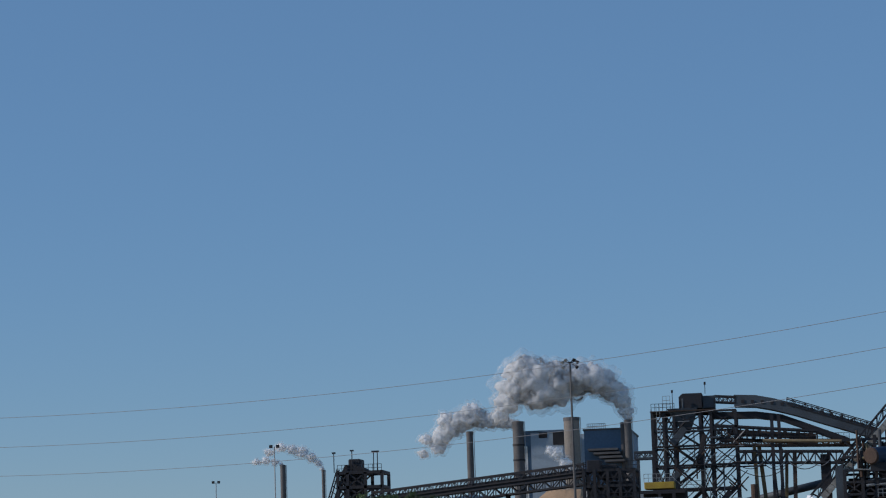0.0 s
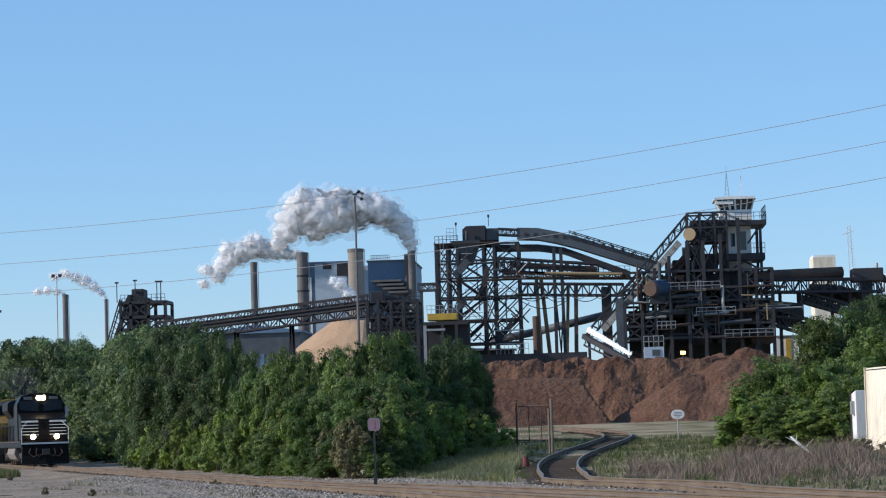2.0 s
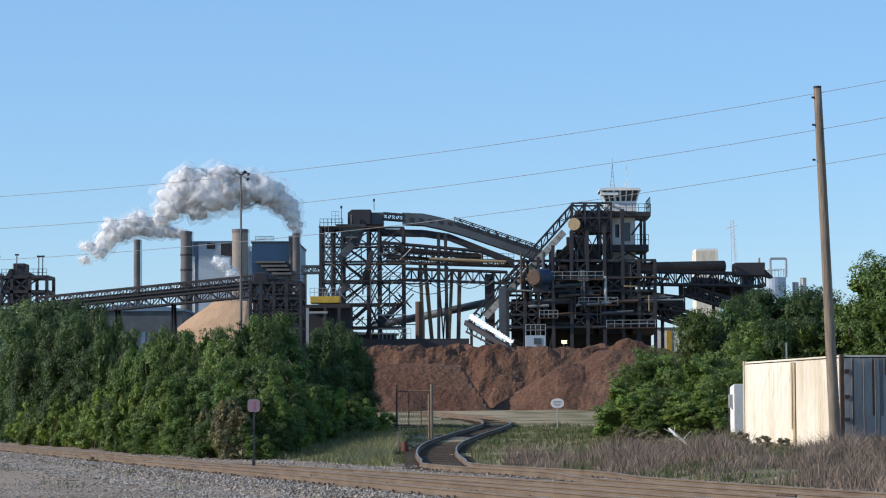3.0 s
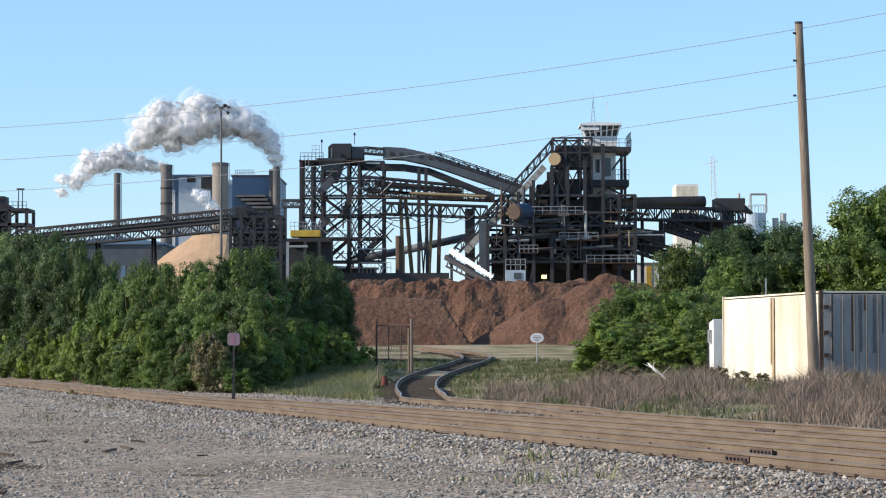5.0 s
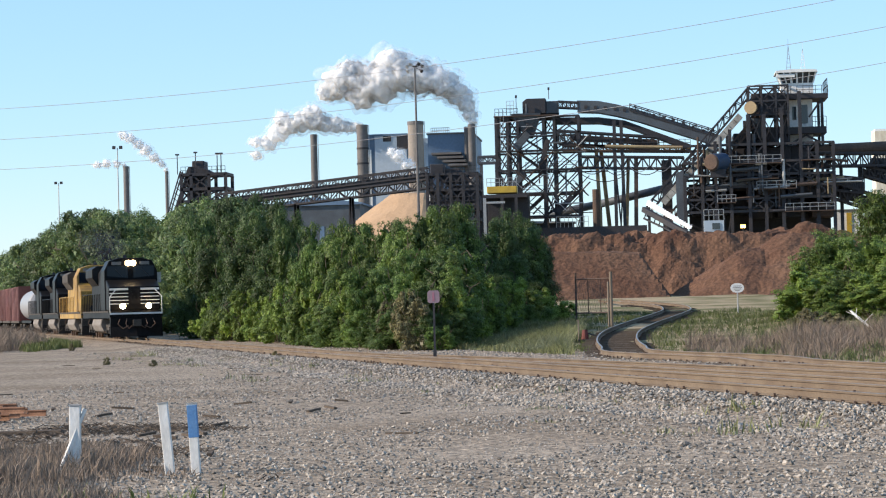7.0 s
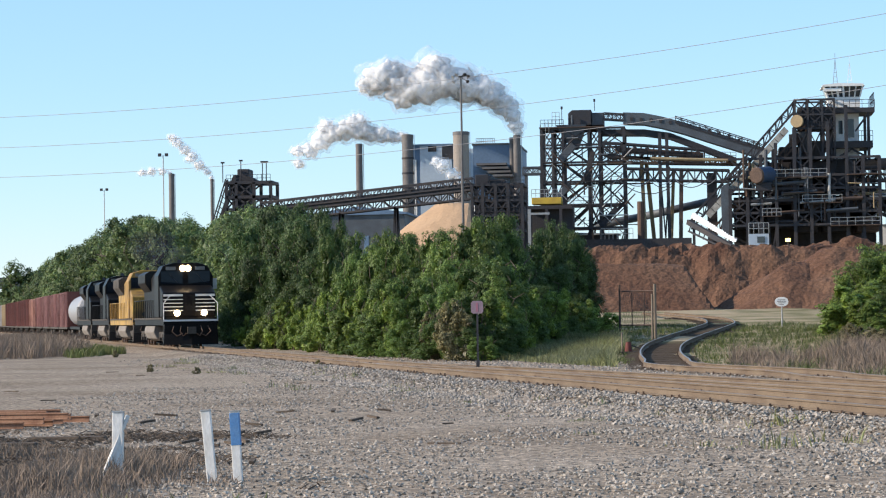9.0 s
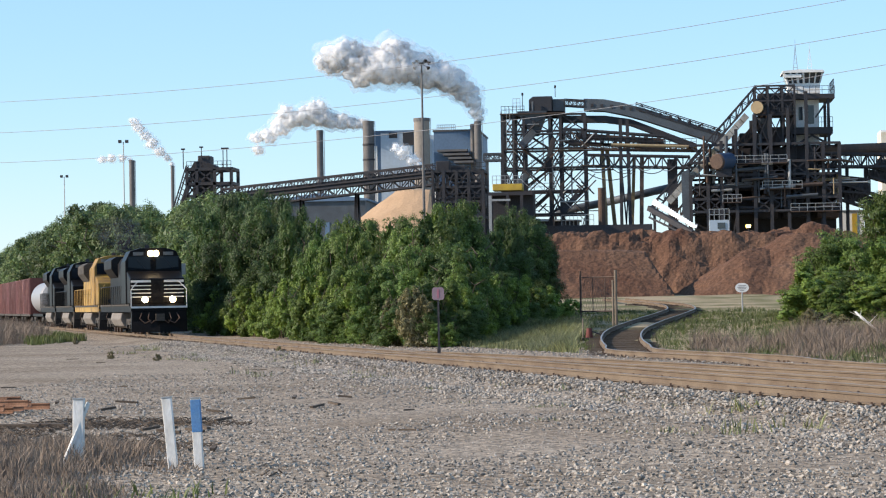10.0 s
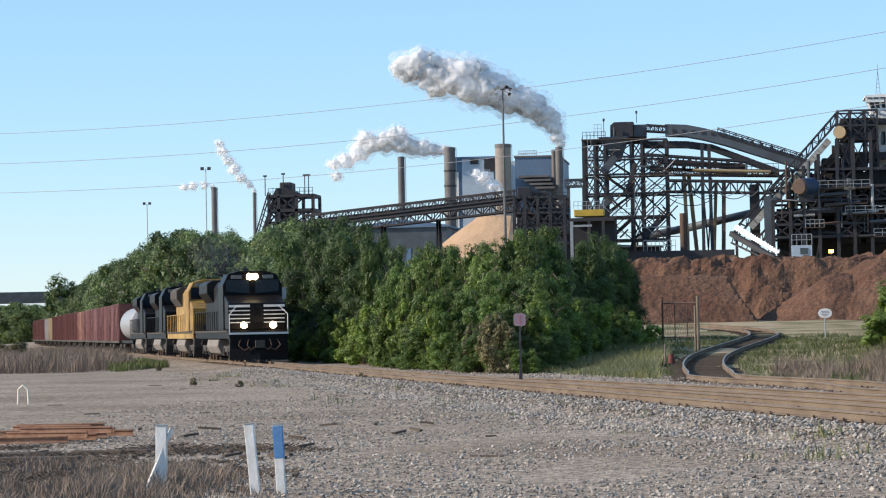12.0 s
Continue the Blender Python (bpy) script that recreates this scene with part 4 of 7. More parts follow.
def east_galleries():
    th = thing("stacker_conveyor", "long dark conveyor bridge running to a boxy head house", "conveyor")
    a, b = mill_at(1062, 364, 252), mill_at(1218, 363, 256)
    part("roof_tube", Geo().tube(a, b, 0.9, n=14), STEEL_RUST, th, "rust-brown rounded conveyor hood")
    (xa, za), (xb, zb) = S(1030, 368, 252), S(1290, 376, 254)
    truss_bridge(th, (xa, 251, za), (xb, 252.5, zb), 1.9, 4, 20, STEEL, 0.34, 0.18)
    (xa, za), (xb, zb) = S(1236, 357, 254), S(1289, 380, 254)
    part("head_house", Geo().box(xa, xb, 252, 257, zb, za), STEEL, th, bevel=0.12)
    (xc, zc) = S(1303, 384, 254)
    part("discharge_lip", Geo().prism([(xb, zb), (xb, zb + 1.0), (xc, zc + 0.2), (xc, zc)], 252.5, 256), STEEL, th)
    part("drop_leg", Geo().box(S(1258, 380)[0], S(1278, 380)[0], 252.6, 255, 2.6, zb), STEEL, th)
    for c0, r0, c1, r1, d in ((1040, 402, 1150, 416, 2.2), (1095, 420, 1300, 490, 2.4), (1150, 392, 1300, 440, 1.6)):
        (xa, za), (xb, zb) = S(c0, r0, 253), S(c1, r1, 253)
        truss_bridge(th, (xa, 253, za), (xb, 253, zb), d, 3.5, 16, STEEL, 0.36, 0.2)
        part("belt_box", bent_box([(xa, za - 0.5), (xb, zb - 0.5)], 254, 256, d * 0.6), HOOD if c0 == 1040 else STEEL, th)
    pts = [mill_at(c, r, 258) for c, r in ((1160, 396), (1205, 398), (1240, 410), (1290, 428))]
    g = Geo()
    for p, q in zip(pts, pts[1:]):
        g.tube(p, q, 1.25, n=14)
    part("round_gallery", g, STEEL_RUST, th)
    for c in (1110, 1142, 1200, 1232):
        x, z = S(c, 392, 254)
        part("leg", Geo().beam((x, 254, 2.6), (x, 254, z), 0.5), STEEL, th)
    (xa, za), (xb, zb) = S(1150, 440, 262), S(1190, 440, 262)
    for c0, c1, r in ((1101, 1140, 470), (1178, 1214, 474)):
        sh = thing("white_site_shed", "small weathered white site shed behind the conveyors", "shed", "white site sheds")
        (xa, za), xb = S(c0, r, 262), S(c1, r, 262)[0]
        part("body", Geo().box(xa, xb, 262, 266, 2.6, za), WHITE_WALL, sh)
        part("door", Geo().box(xa + 1.6, xa + 2.4, 261.9, 261.98, 2.6, za - 0.4), YELLOW, sh, "dull yellow door")
        part("roof", Geo().box(xa - 0.2, xb + 0.2, 261.8, 266.2, za, za + 0.15), GALV, sh)
    tb = thing("distant_cream_block", "distant cream-white flat-roofed mill block", "building")
    (xa, za), (xb, zb) = S(1172, 333, 420), S(1211, 333, 420)
    part("wall", Geo().box(xa, xb, 420, 432, 2, za), CREAM, tb)
    (xc, zc) = S(1182, 325, 420)
    part("roof_cap", Geo().box(xa, xb, 420.1, 431, za, za + 0.5), WHITE_WALL, tb)
    lm = thing("lattice_radio_mast", "slim pale lattice mast with cross arms", "mast")
    (x, z0), z1 = S(1243, 357, 300), S(1236, 279, 300)[1]
    x1 = S(1236, 279, 300)[0]
    g = Geo()
    for d in (-0.45, 0.45):
        g.beam((x + d, 300, 2), (x1 + d * 0.6, 300, z1), 0.12)
    for k in range(16):
        za, zb = z0 + (z1 - z0) * k / 16, z0 + (z1 - z0) * (k + 1) / 16
        g.beam((x + (x1 - x) * k / 16 - 0.4, 300, za), (x + (x1 - x) * (k + 1) / 16 + 0.4, 300, zb), 0.08)
    part("lattice", g, WHITE_WALL, lm)
    part("cross_arm", Geo().beam((x1 - 1.2, 300, z1 - 1.6), (x1 + 1.0, 300, z1 - 1.0), 0.15), WHITE_WALL, lm)
    sl = thing("steel_silo", "distant pale steel silo with railing and pipe loops", "silo")
    (xa, za), xb = S(1290, 380, 420), S(1334, 380, 420)[0]
    xm = (xa + xb) / 2
    part("shell", Geo().tube((xm, 424, 2), (xm, 424, za), (xb - xa) / 2, n=24), PALE_WALL, sl, smooth=False)
    g = Geo()
    for k in range(12):
        t = k / 12 * 2 * math.pi
        r_ = (xb - xa) / 2
        g.beam((xm + r_ * math.cos(t), 424 + r_ * math.sin(t), za), (xm + r_ * math.cos(t), 424 + r_ * math.sin(t), za + 2), 0.12)
    g.tube((xm, 424, za + 1.9), (xm, 424, za + 2.05), (xb - xa) / 2, n=24, caps=False)
    part("railing", g, GALV, sl)
    g = Geo()
    z2 = S(0, 347, 420)[1]
    g.tube((xm - 1, 422, za), (xm - 1, 422, z2), 0.3, n=8).tube((xm - 1, 422, z2), (xm + 3, 422, z2), 0.3, n=8).tube((xm + 3, 422, z2), (xm + 3, 422, za), 0.3, n=8)
    part("pipe_loop", g, GALV, sl)
    for c, r in ((1287, 344), (1352, 388), (1366, 380)):
        (x, z) = S(c, r, 420)
        st = thing("thin_vent_stack", "thin distant grey vent stack", "stack", "thin vent stacks", (x, 424, 2))
        part("tube", Geo().tube((0, 0, 0), (0, 0, z - 2), 0.4 if c == 1287 else 0.8, n=10), GALV, st)
    # lean conveyor behind the trees
    (xa, za), (xb, zb) = S(1410, 425, 200), S(1480, 460, 200)
    lc = thing("low_lattice_conveyor", "low dark lattice conveyor behind the trees", "conveyor")
    truss_bridge(lc, (xa, 200, za), (xb, 200, zb), 1.2, 2.5, 9, STEEL, 0.2, 0.12)
    part("leg", Geo().beam((xb, 201, 2.6), (xb, 201, zb), 0.3), STEEL, lc)


def west_conveyor():
    th = thing("reclaim_conveyor", "long dark inclined conveyor bridge above the chip pile", "conveyor")
    (xa, za), (xb, zb) = S(10, 410, 232), S(384, 372, 226)
    a, b = Vector((xa, 232, za)), Vector((xb, 226, zb))
    truss_bridge(th, a, b, 1.1, 3.0, 34, STEEL, 0.2, 0.11, name="walkway_truss")
    low = Vector((0, 0, -1.15))
    part("belt_gallery", Geo().beam(a + low + Vector((0, 1.5, 0)), b + low + Vector((0, 1.5, 0)), 2.6, 0.9), STEEL, th, "dark belt gallery")
    truss_bridge(th, a + low * 1.4, b + low * 1.4, 1.2, 3.0, 26, STEEL, 0.24, 0.13)
    for k in (0.12, 0.38, 0.64):
        p = a.lerp(b, k)
        g = Geo()
        for dy in (0, 3):
            g.beam((p.x - 0.6, p.y + dy, 2.2), (p.x, p.y + dy, p.z - 2.8), 0.3), g.beam((p.x + 0.6, p.y + dy, 2.2), (p.x, p.y + dy, p.z - 2.8), 0.3)
        part("trestle", g, STEEL, th)
    # drive tower at the upper end
    dt = thing("drive_tower", "dark cluttered conveyor drive tower with decks", "tower")
    cols = [S(c, 400, 226)[0] for c in (383, 402, 425, 447, 472)]
    levels = [S(0, r, 226)[1] for r in (466, 440, 413, 385)]
    frame_tower(dt, cols, levels, 226, 233, 2.4, STEEL, 0.42, 0.34, 0.2)
    for c0, c1, r0, r1, d in ((388, 412, 366, 386, 1), (410, 440, 374, 400, 2), (420, 470, 404, 425, 3), (395, 440, 430, 462, 2), (445, 475, 425, 450, 1)):
        (x0, z1), (x1, z0) = S(c0, r0, 226), S(c1, r1, 226)
        part("machine_housing", Geo().box(x0, x1, 226 + d, 230 + d, z0, z1), STEEL, dt, bevel=0.1)
    for r in (385, 413, 440):
        x0, z = S(383, r, 226)
        handrail(dt, (x0, 225.8, z), (S(478, r, 226)[0], 225.8, z), 1.1, 9)
    # yellow crane deck and low shed between the towers
    sh = thing("low_machine_shed", "low dark machine shed with a yellow deck on top", "shed")
    (xa, za), (xb, zb) = S(473, 424, 244), S(560, 424, 244)
    part("roof", Geo().box(xa, xb, 244, 252, za - 0.5, za), STEEL, sh)
    part("body", Geo().box(xa + 1.2, xb, 246, 252, 2.6, za - 0.5), STEEL, sh)
    for c in (484, 515, 540):
        x = S(c, 440, 244)[0]
        part("column", Geo().beam((x, 244.2, 2.6), (x, 244.2, za - 0.5), 0.45), GALV if c == 484 else STEEL, sh)
    part("lintel", Geo().beam((S(484, 438, 244)[0], 244.1, S(0, 438, 244)[1]), (S(520, 438, 244)[0], 244.1, S(0, 438, 244)[1]), 0.3), GALV, sh)
    (x0, z1), (x1, z0) = S(488, 409, 244), S(541, 421, 244)
    part("yellow_deck", Geo().box(x0, x1, 245, 249, z0, z1), YELLOW, sh, "faded yellow crane deck", bevel=0.08)
    handrail(sh, (x0, 245, z1), (x1, 245, z1), 1.2, 7, GALV)
    cb = thing("link_bridge", "pale blue-grey pipe bridge between the towers", "bridge")
    (xa, za), (xb, zb) = S(474, 356, 260), S(510, 356, 260)
    truss_bridge(cb, (xa, 260, za), (xb, 260, zb), 1.0, 3, 4, HOOD, 0.3, 0.15)
    for c in (480, 506):
        x = S(c, 356, 260)[0]
        part("leg", Geo().beam((x, 261, 2.6), (x, 261, za - 1), 0.4), HOOD, cb)


def west_tower():
    th = thing("reclaim_tower", "dark square steel tower with a squat head house and stairs", "tower")
    y = 270
    cols = [S(c, 400, y)[0] for c in (-58, -40, -8, 22)]
    levels = [S(0, r, y)[1] for r in (420, 398, 372)]
    frame_tower(th, cols, levels, y, y + 7, 2.0, STEEL, 0.5, 0.5, 0.25, skip=((2, 2),))
    (x0, z1), (x1, z0) = S(-50, 372, y), S(-18, 430, y)
    part("machine_housing", Geo().box(x0, x1, y + 1, y + 6, z0, z1 - 0.1), STEEL, th, bevel=0.15)
    (x0, z1), (x1, z0) = S(-40, 347, y), S(-18, 371, y)
    part("head_house", Geo().box(x0, x1, y + 1, y + 5, z0, z1), STEEL, th, bevel=0.2)
    (x0, z1), (x1, z0) = S(-52, 357, y), S(0, 371, y)
    part("head_casing", Geo().prism([(x0, z0), (x0 + 0.6, z1), (x1 - 1.5, z1 - 0.4), (x1, z0)], y + 0.6, y + 5.4), STEEL, th)
    handrail(th, (cols[0], y - 0.2, S(0, 371, y)[1]), (cols[-1], y - 0.2, S(0, 371, y)[1]), 1.2, 10)
    for c in (-64, -31, 8, 15):
        x, z = S(c, 337 if c != -31 else 334, y)
        part("lamp_pole", Geo().tube((x, y, S(0, 371, y)[1]), (x, y, z), 0.08, n=6).box(x - 0.3, x + 0.3, y - 0.2, y + 0.2, z, z + 0.25), STEEL, th)
    g = Geo()
    for dy in (1, 3):
        (xa, za), (xb, zb) = S(-80, 455, y), S(-50, 375, y)
        g.beam((xa, y + dy, za), (xb, y + dy, zb), 0.4), g.beam((xa - 1, y + dy, za), (xb - 1, y + dy, zb + 1), 0.2)
    for k in range(10):
        p = Vector((xa, y + 1, za)).lerp(Vector((xb, y + 1, zb)), k / 9)
        g.beam(p, p + Vector((0, 2, 0)), 0.3, 0.06), g.beam(p, p + Vector((-1, 0, 0.8)), 0.12)
    part("stair", g, STEEL, th)


def smoke_stack(c, r_top, w, y, mat, label, flare=1.06, bands=0):
    p = mill_at(c, r_top, y)
    radius = w / 2 * y / 2926
    th = thing("smoke_stack", label, "smokestack", "mill smokestacks", (p.x, y, 2))
    h = p.z - 2
    part("shaft", Geo().tube((0, 0, 0), (0, 0, h), radius * flare, radius, 28), mat, th)
    part("lip", Geo().tube((0, 0, h - 0.9), (0, 0, h + 0.05), radius * 1.05, radius * 1.05, 28), DARK_STACK, th)
    part("flue", Geo().tube((0, 0, h), (0, 0, h + 0.12), radius * 0.8, radius * 0.8, 20), STEEL, th)
    for k in range(bands):
        z = h * (0.45 + 0.5 * k / max(1, bands))
        part("band", Geo().tube((0, 0, z), (0, 0, z + 0.5), radius * 1.09, radius * 1.09, 28), STEEL, th)
    ladder = Geo()
    ladder.beam((radius + 0.3, -0.5, h * 0.3), (radius + 0.3, -0.5, h), 0.12), ladder.beam((radius + 0.3, 0.1, h * 0.3), (radius + 0.3, 0.1, h), 0.12)
    part("ladder", ladder, GALV, th)
    return th


def boiler_house():
    th = thing("boiler_house", "tall slate-blue and pale clad boiler house with flat roof", "building")
    y = 480

    def block(name, c0, c1, r, d0, d1, mat):
        (xa, za), xb = S(c0, r, y), S(c1, r, y)[0]
        return part(name, Geo().box(xa, xb, y + d0, y + d1, 2, za), mat, th), xa, xb, za

    _, xa, xb, za = block("pale_wall", 296, 352, 317, 0, 40, PALE_WALL)
    part("parapet", Geo().box(xa - 0.3, xb + 0.2, y - 0.3, y + 40, za, za + 0.6), BLUE_WALL, th)
    block("corner_wall", 283, 295.5, 313, 1, 40, BLUE_WALL)
    x0, z = S(286, 340, y)
    part("white_stripe", Geo().box(x0 - 0.9, x0 + 0.5, y + 0.6, y + 0.98, 2, z), WHITE_WALL, th)
    _, xa, xb, za = block("upper_block", 306, 350, 312, 6, 36, BLUE_WALL)
    block("mid_wall", 352.5, 398, 322, 2, 40, PALE_WALL)
    _, xa, xb, za = block("blue_block", 392, 470, 319, -4, 36, BLUE_WALL)
    part("parapet", Geo().box(xa - 0.3, xb + 0.3, y - 4.3, y + 36, za, za + 0.5), DARK_STACK, th)
    for c, r, w, h in ((345, 327, 1.6, 2.2), (318, 322, 1.2, 0.8)):
        x, z = S(c, r, y)
        part("louvre", Geo().box(x - w, x + w, y - 0.12, y - 0.02, z - h, z + h), STEEL, th)
    x, z = S(425, 345, y)
    for k in range(4):
        (xa, za), xb = S(400 + 10 * k, 352 + 7 * k, y), S(452 + 4 * k, 352 + 7 * k, y)[0]
        part("service_deck", Geo().box(xa, xb, y - 9 - k, y - 4.2, za - 0.6, za), DARK_STACK, th)
    handrail(th, (S(398, 319, y)[0], y - 4, S(0, 317, y)[1]), (S(430, 319, y)[0], y - 4, S(0, 317, y)[1]), 1.6, 10, GALV, 0.14)


def low_warehouse():
    th = thing("mill_warehouse", "long low blue-grey mill warehouse far behind the chip heap", "building")
    y = 430
    (xa, za), xb = S(96, 434, y), S(262, 434, y)[0]
    part("wall", Geo().box(xa, xb, y, y + 30, 2, za), HOOD, th)
    part("roof", Geo().prism([(xa - 0.6, za), (xb + 0.6, za), (xb + 0.6, za + 0.5), ((xa + xb) / 2, za + 2.2), (xa - 0.6, za + 0.5)], y - 0.6, y + 30), BLUE_WALL, th)
    for k in range(4):
        x = xa + (xb - xa) * (0.08 + 0.24 * k)
        part("bay_door", Geo().box(x, x + (xb - xa) * 0.05, y - 0.15, y - 0.02, 2, za - 5.5), BLUE_WALL, th)


def flood_mast():
    p = mill_at(367.5, 193, 200)
    th = thing("floodlight_mast", "tall slim floodlight mast with a ring of lamps", "light mast", at=(p.x, 200, 2.4))
    h = p.z - 2.4
    part("pole", Geo().tube((0, 0, 0), (0, 0, h), 0.22, 0.1, 14), DARK_STACK, th)
    part("base_sleeve", Geo().tube((0, 0, 0), (0, 0, 9.5), 0.4, 0.36, 14), TAN_STEEL, th)
    part("ring", Geo().tube((0, 0, h - 0.08), (0, 0, h + 0.08), 0.3, n=16), STEEL, th)
    for side, up in ((-1, 0.0), (1, 0.0), (-0.55, 0.35), (0.55, 0.35), (-0.9, -0.75), (0.9, -0.75)):
        tip = Vector((side * 0.75, -0.15, h + 0.15 + up * 0.8))
        g = Geo().beam((0, 0, h - 0.1), tip, 0.07)
        g.tube(tip, tip + Vector((side * 0.22, -0.16, -0.2)), 0.1, 0.24, 12)
        part("floodlight", g, GALV if side < 0 else STEEL, th)
    for c, r, y in ((-172, 320, 420), (-281, 380, 520)):
        p = mill_at(c, r, y)
        lp = thing("distant_light_pole", "distant slim pole with twin floodlights", "light mast", "distant light poles", (p.x, y, 1))
        part("pole", Geo().tube((0, 0, 0), (0, 0, p.z - 1), 0.2, 0.14, 8), GALV, lp)
        for k in (-1, 1):
            part("floodlight", Geo().box(k * 0.9 - 0.4, k * 0.9 + 0.4, -0.3, 0.3, p.z - 1.3, p.z - 0.5), STEEL, lp)


def mill_clutter():
    """Pipes, chutes, cables, ladders and low sheds about the transfer tower and the conveyors."""
    rng = random.Random(19)
    th = thing("pipework", "tangle of thin pipes and conduits on the transfer tower", "pipework")
    for i in range(64):
        c, r = rng.uniform(505, 655), rng.uniform(300, 470)
        x, z = S(c, r)
        long, y = rng.uniform(1.2, 5), rng.uniform(249.2, 251)
        d = rng.choice((Vector((0, 0, 1)), Vector((1, 0, 0)), Vector((0.7, 0, 0.7)), Vector((0.6, 0, -0.6))))
        p = Vector((x, y, z))
        part("pipe", Geo().tube(p, p + d * long, rng.uniform(0.04, 0.13), n=7), rng.choice((STEEL, STEEL, STEEL_RUST, HOOD, GALV)), th)
    for c0, r0, c1, r1, w, m in ((566, 318, 540, 345, 1.1, HOOD), (558, 388, 530, 415, 0.9, HOOD), (600, 330, 585, 380, 0.7, STEEL), (640, 430, 612, 462, 0.8, STEEL), (530, 430, 560, 470, 0.8, STEEL_RUST)):
        (xa, za), (xb, zb) = S(c0, r0), S(c1, r1)
        part("chute", Geo().beam((xa, 250.6, za), (xb, 250.6, zb), w, w), m, th, bevel=0.05)
    for c0, c1, r in ((510, 560, 349), (560, 650, 383), (512, 600, 424), (600, 652, 349), (548, 652, 465)):
        (xa, z), xb = S(c0, r), S(c1, r)[0]
        part("walkway", Geo().box(xa, xb, 248.4, 249.7, z - 0.1, z), STEEL, th)
        handrail(th, (xa, 248.5, z), (xb, 248.5, z), 1.1, max(4, int((xb - xa) / 1.3)), STEEL, 0.06)
    for c, r0, r1 in ((520, 349, 289), (600, 424, 383), (560, 465, 424)):
        (x, za), zb = S(c, r0), S(c, r1)[1]
        g = Geo().beam((x - 0.25, 248.9, za), (x - 0.25, 248.9, zb + 1), 0.06).beam((x + 0.25, 248.9, za), (x + 0.25, 248.9, zb + 1), 0.06)
        for k in range(int((zb - za) / 0.4)):
            g.beam((x - 0.25, 248.9, za + 0.4 * k), (x + 0.25, 248.9, za + 0.4 * k), 0.04)
        part("ladder", g, GALV, th)
    for c0, c1, r, sag in ((655, 700, 385, 9), (700, 742, 385, 12), (742, 800, 384, 14), (655, 742, 392, 16)):
        g, last = Geo(), None
        for k in range(11):
            t = k / 10
            x, z = S(c0 + (c1 - c0) * t, r + 4 * sag * t * (1 - t))
            p = Vector((x, 249.2, z))
            if last:
                g.tube(last, p, 0.07, n=6)
            last = p
        part("sagging_cable", g, STEEL, th)
    for c0, c1, r, y, lab in ((384, 452, 418, 262, "dark steel-clad machine shed under the conveyor"), (452, 492, 432, 259, "low dark shed with a pale pipe frame"), (560, 640, 478, 262, "long low dark retaining shed behind the bark mound")):
        shed = thing("machine_shed", lab, "shed", "mill sheds")
        (xa, za), xb = S(c0, r, y), S(c1, r, y)[0]
        part("body", Geo().box(xa, xb, y, y + 6, 2.6, za), STEEL, shed, bevel=0.08)
        part("roof", Geo().prism([(xa - 0.3, za), (xb + 0.3, za), (xb + 0.3, za + 0.2), (xa - 0.3, za + 0.45)], y - 0.4, y + 6.4), HOOD, shed)
        for k in range(3):
            x = xa + (xb - xa) * (0.15 + 0.28 * k)
            part("opening", Geo().box(x, x + (xb - xa) * 0.16, y - 0.05, y - 0.01, za - 4.2, za - 1.2), DARK_STACK if k % 2 else GLASS, shed)
        part("pipe_frame", Geo().tube((xa + 0.4, y - 0.6, 3), (xa + 0.4, y - 0.6, za + 0.1), 0.12, n=8).tube((xa + 0.4, y - 0.6, za + 0.1), (xb - 0.6, y - 0.6, za + 0.1), 0.12, n=8), GALV, shed)


before = set(scene.objects)
mill_clutter(), low_warehouse()
transfer_tower(), gallery_bridges(), incline_conveyor(), screening_house(), control_tower(), east_galleries(), west_conveyor(), west_tower(), boiler_house(), flood_mast()
smoke_stack(183, 308, 12, 470, DARK_STACK, "slim dark smokestack rising behind the chip pile")
smoke_stack(270.5, 294, 20, 470, DARK_STACK, "ribbed brown smokestack venting steam beside the boiler house", bands=6)
smoke_stack(366, 291, 28, 455, CONCRETE, "wide pale concrete smokestack before the boiler house")
smoke_stack(456, 303, 9, 472, DARK_STACK, "narrow dark smokestack on the boiler house")
smoke_stack(465, 299, 13, 470, DARK_STACK, "dark smokestack pouring out a white steam plume")
smoke_stack(-157, 354, 10, 600, DARK_STACK, "distant slim dark smokestack")
smoke_stack(-84, 365, 6, 620, DARK_STACK, "distant thin smokestack venting steam")



# set the drawing back to its true distance, thing by thing
bpy.context.view_layer.update()
for ob in [o for o in scene.objects if o not in before and o.parent is None]:
    near = min((o.matrix_world @ Vector(v)).y for o in (ob, *ob.children_recursive) if o.type == "MESH" and len(o.data.vertices) for v in o.bound_box)
    ob.location.y += near * (FAR_BY - 1)


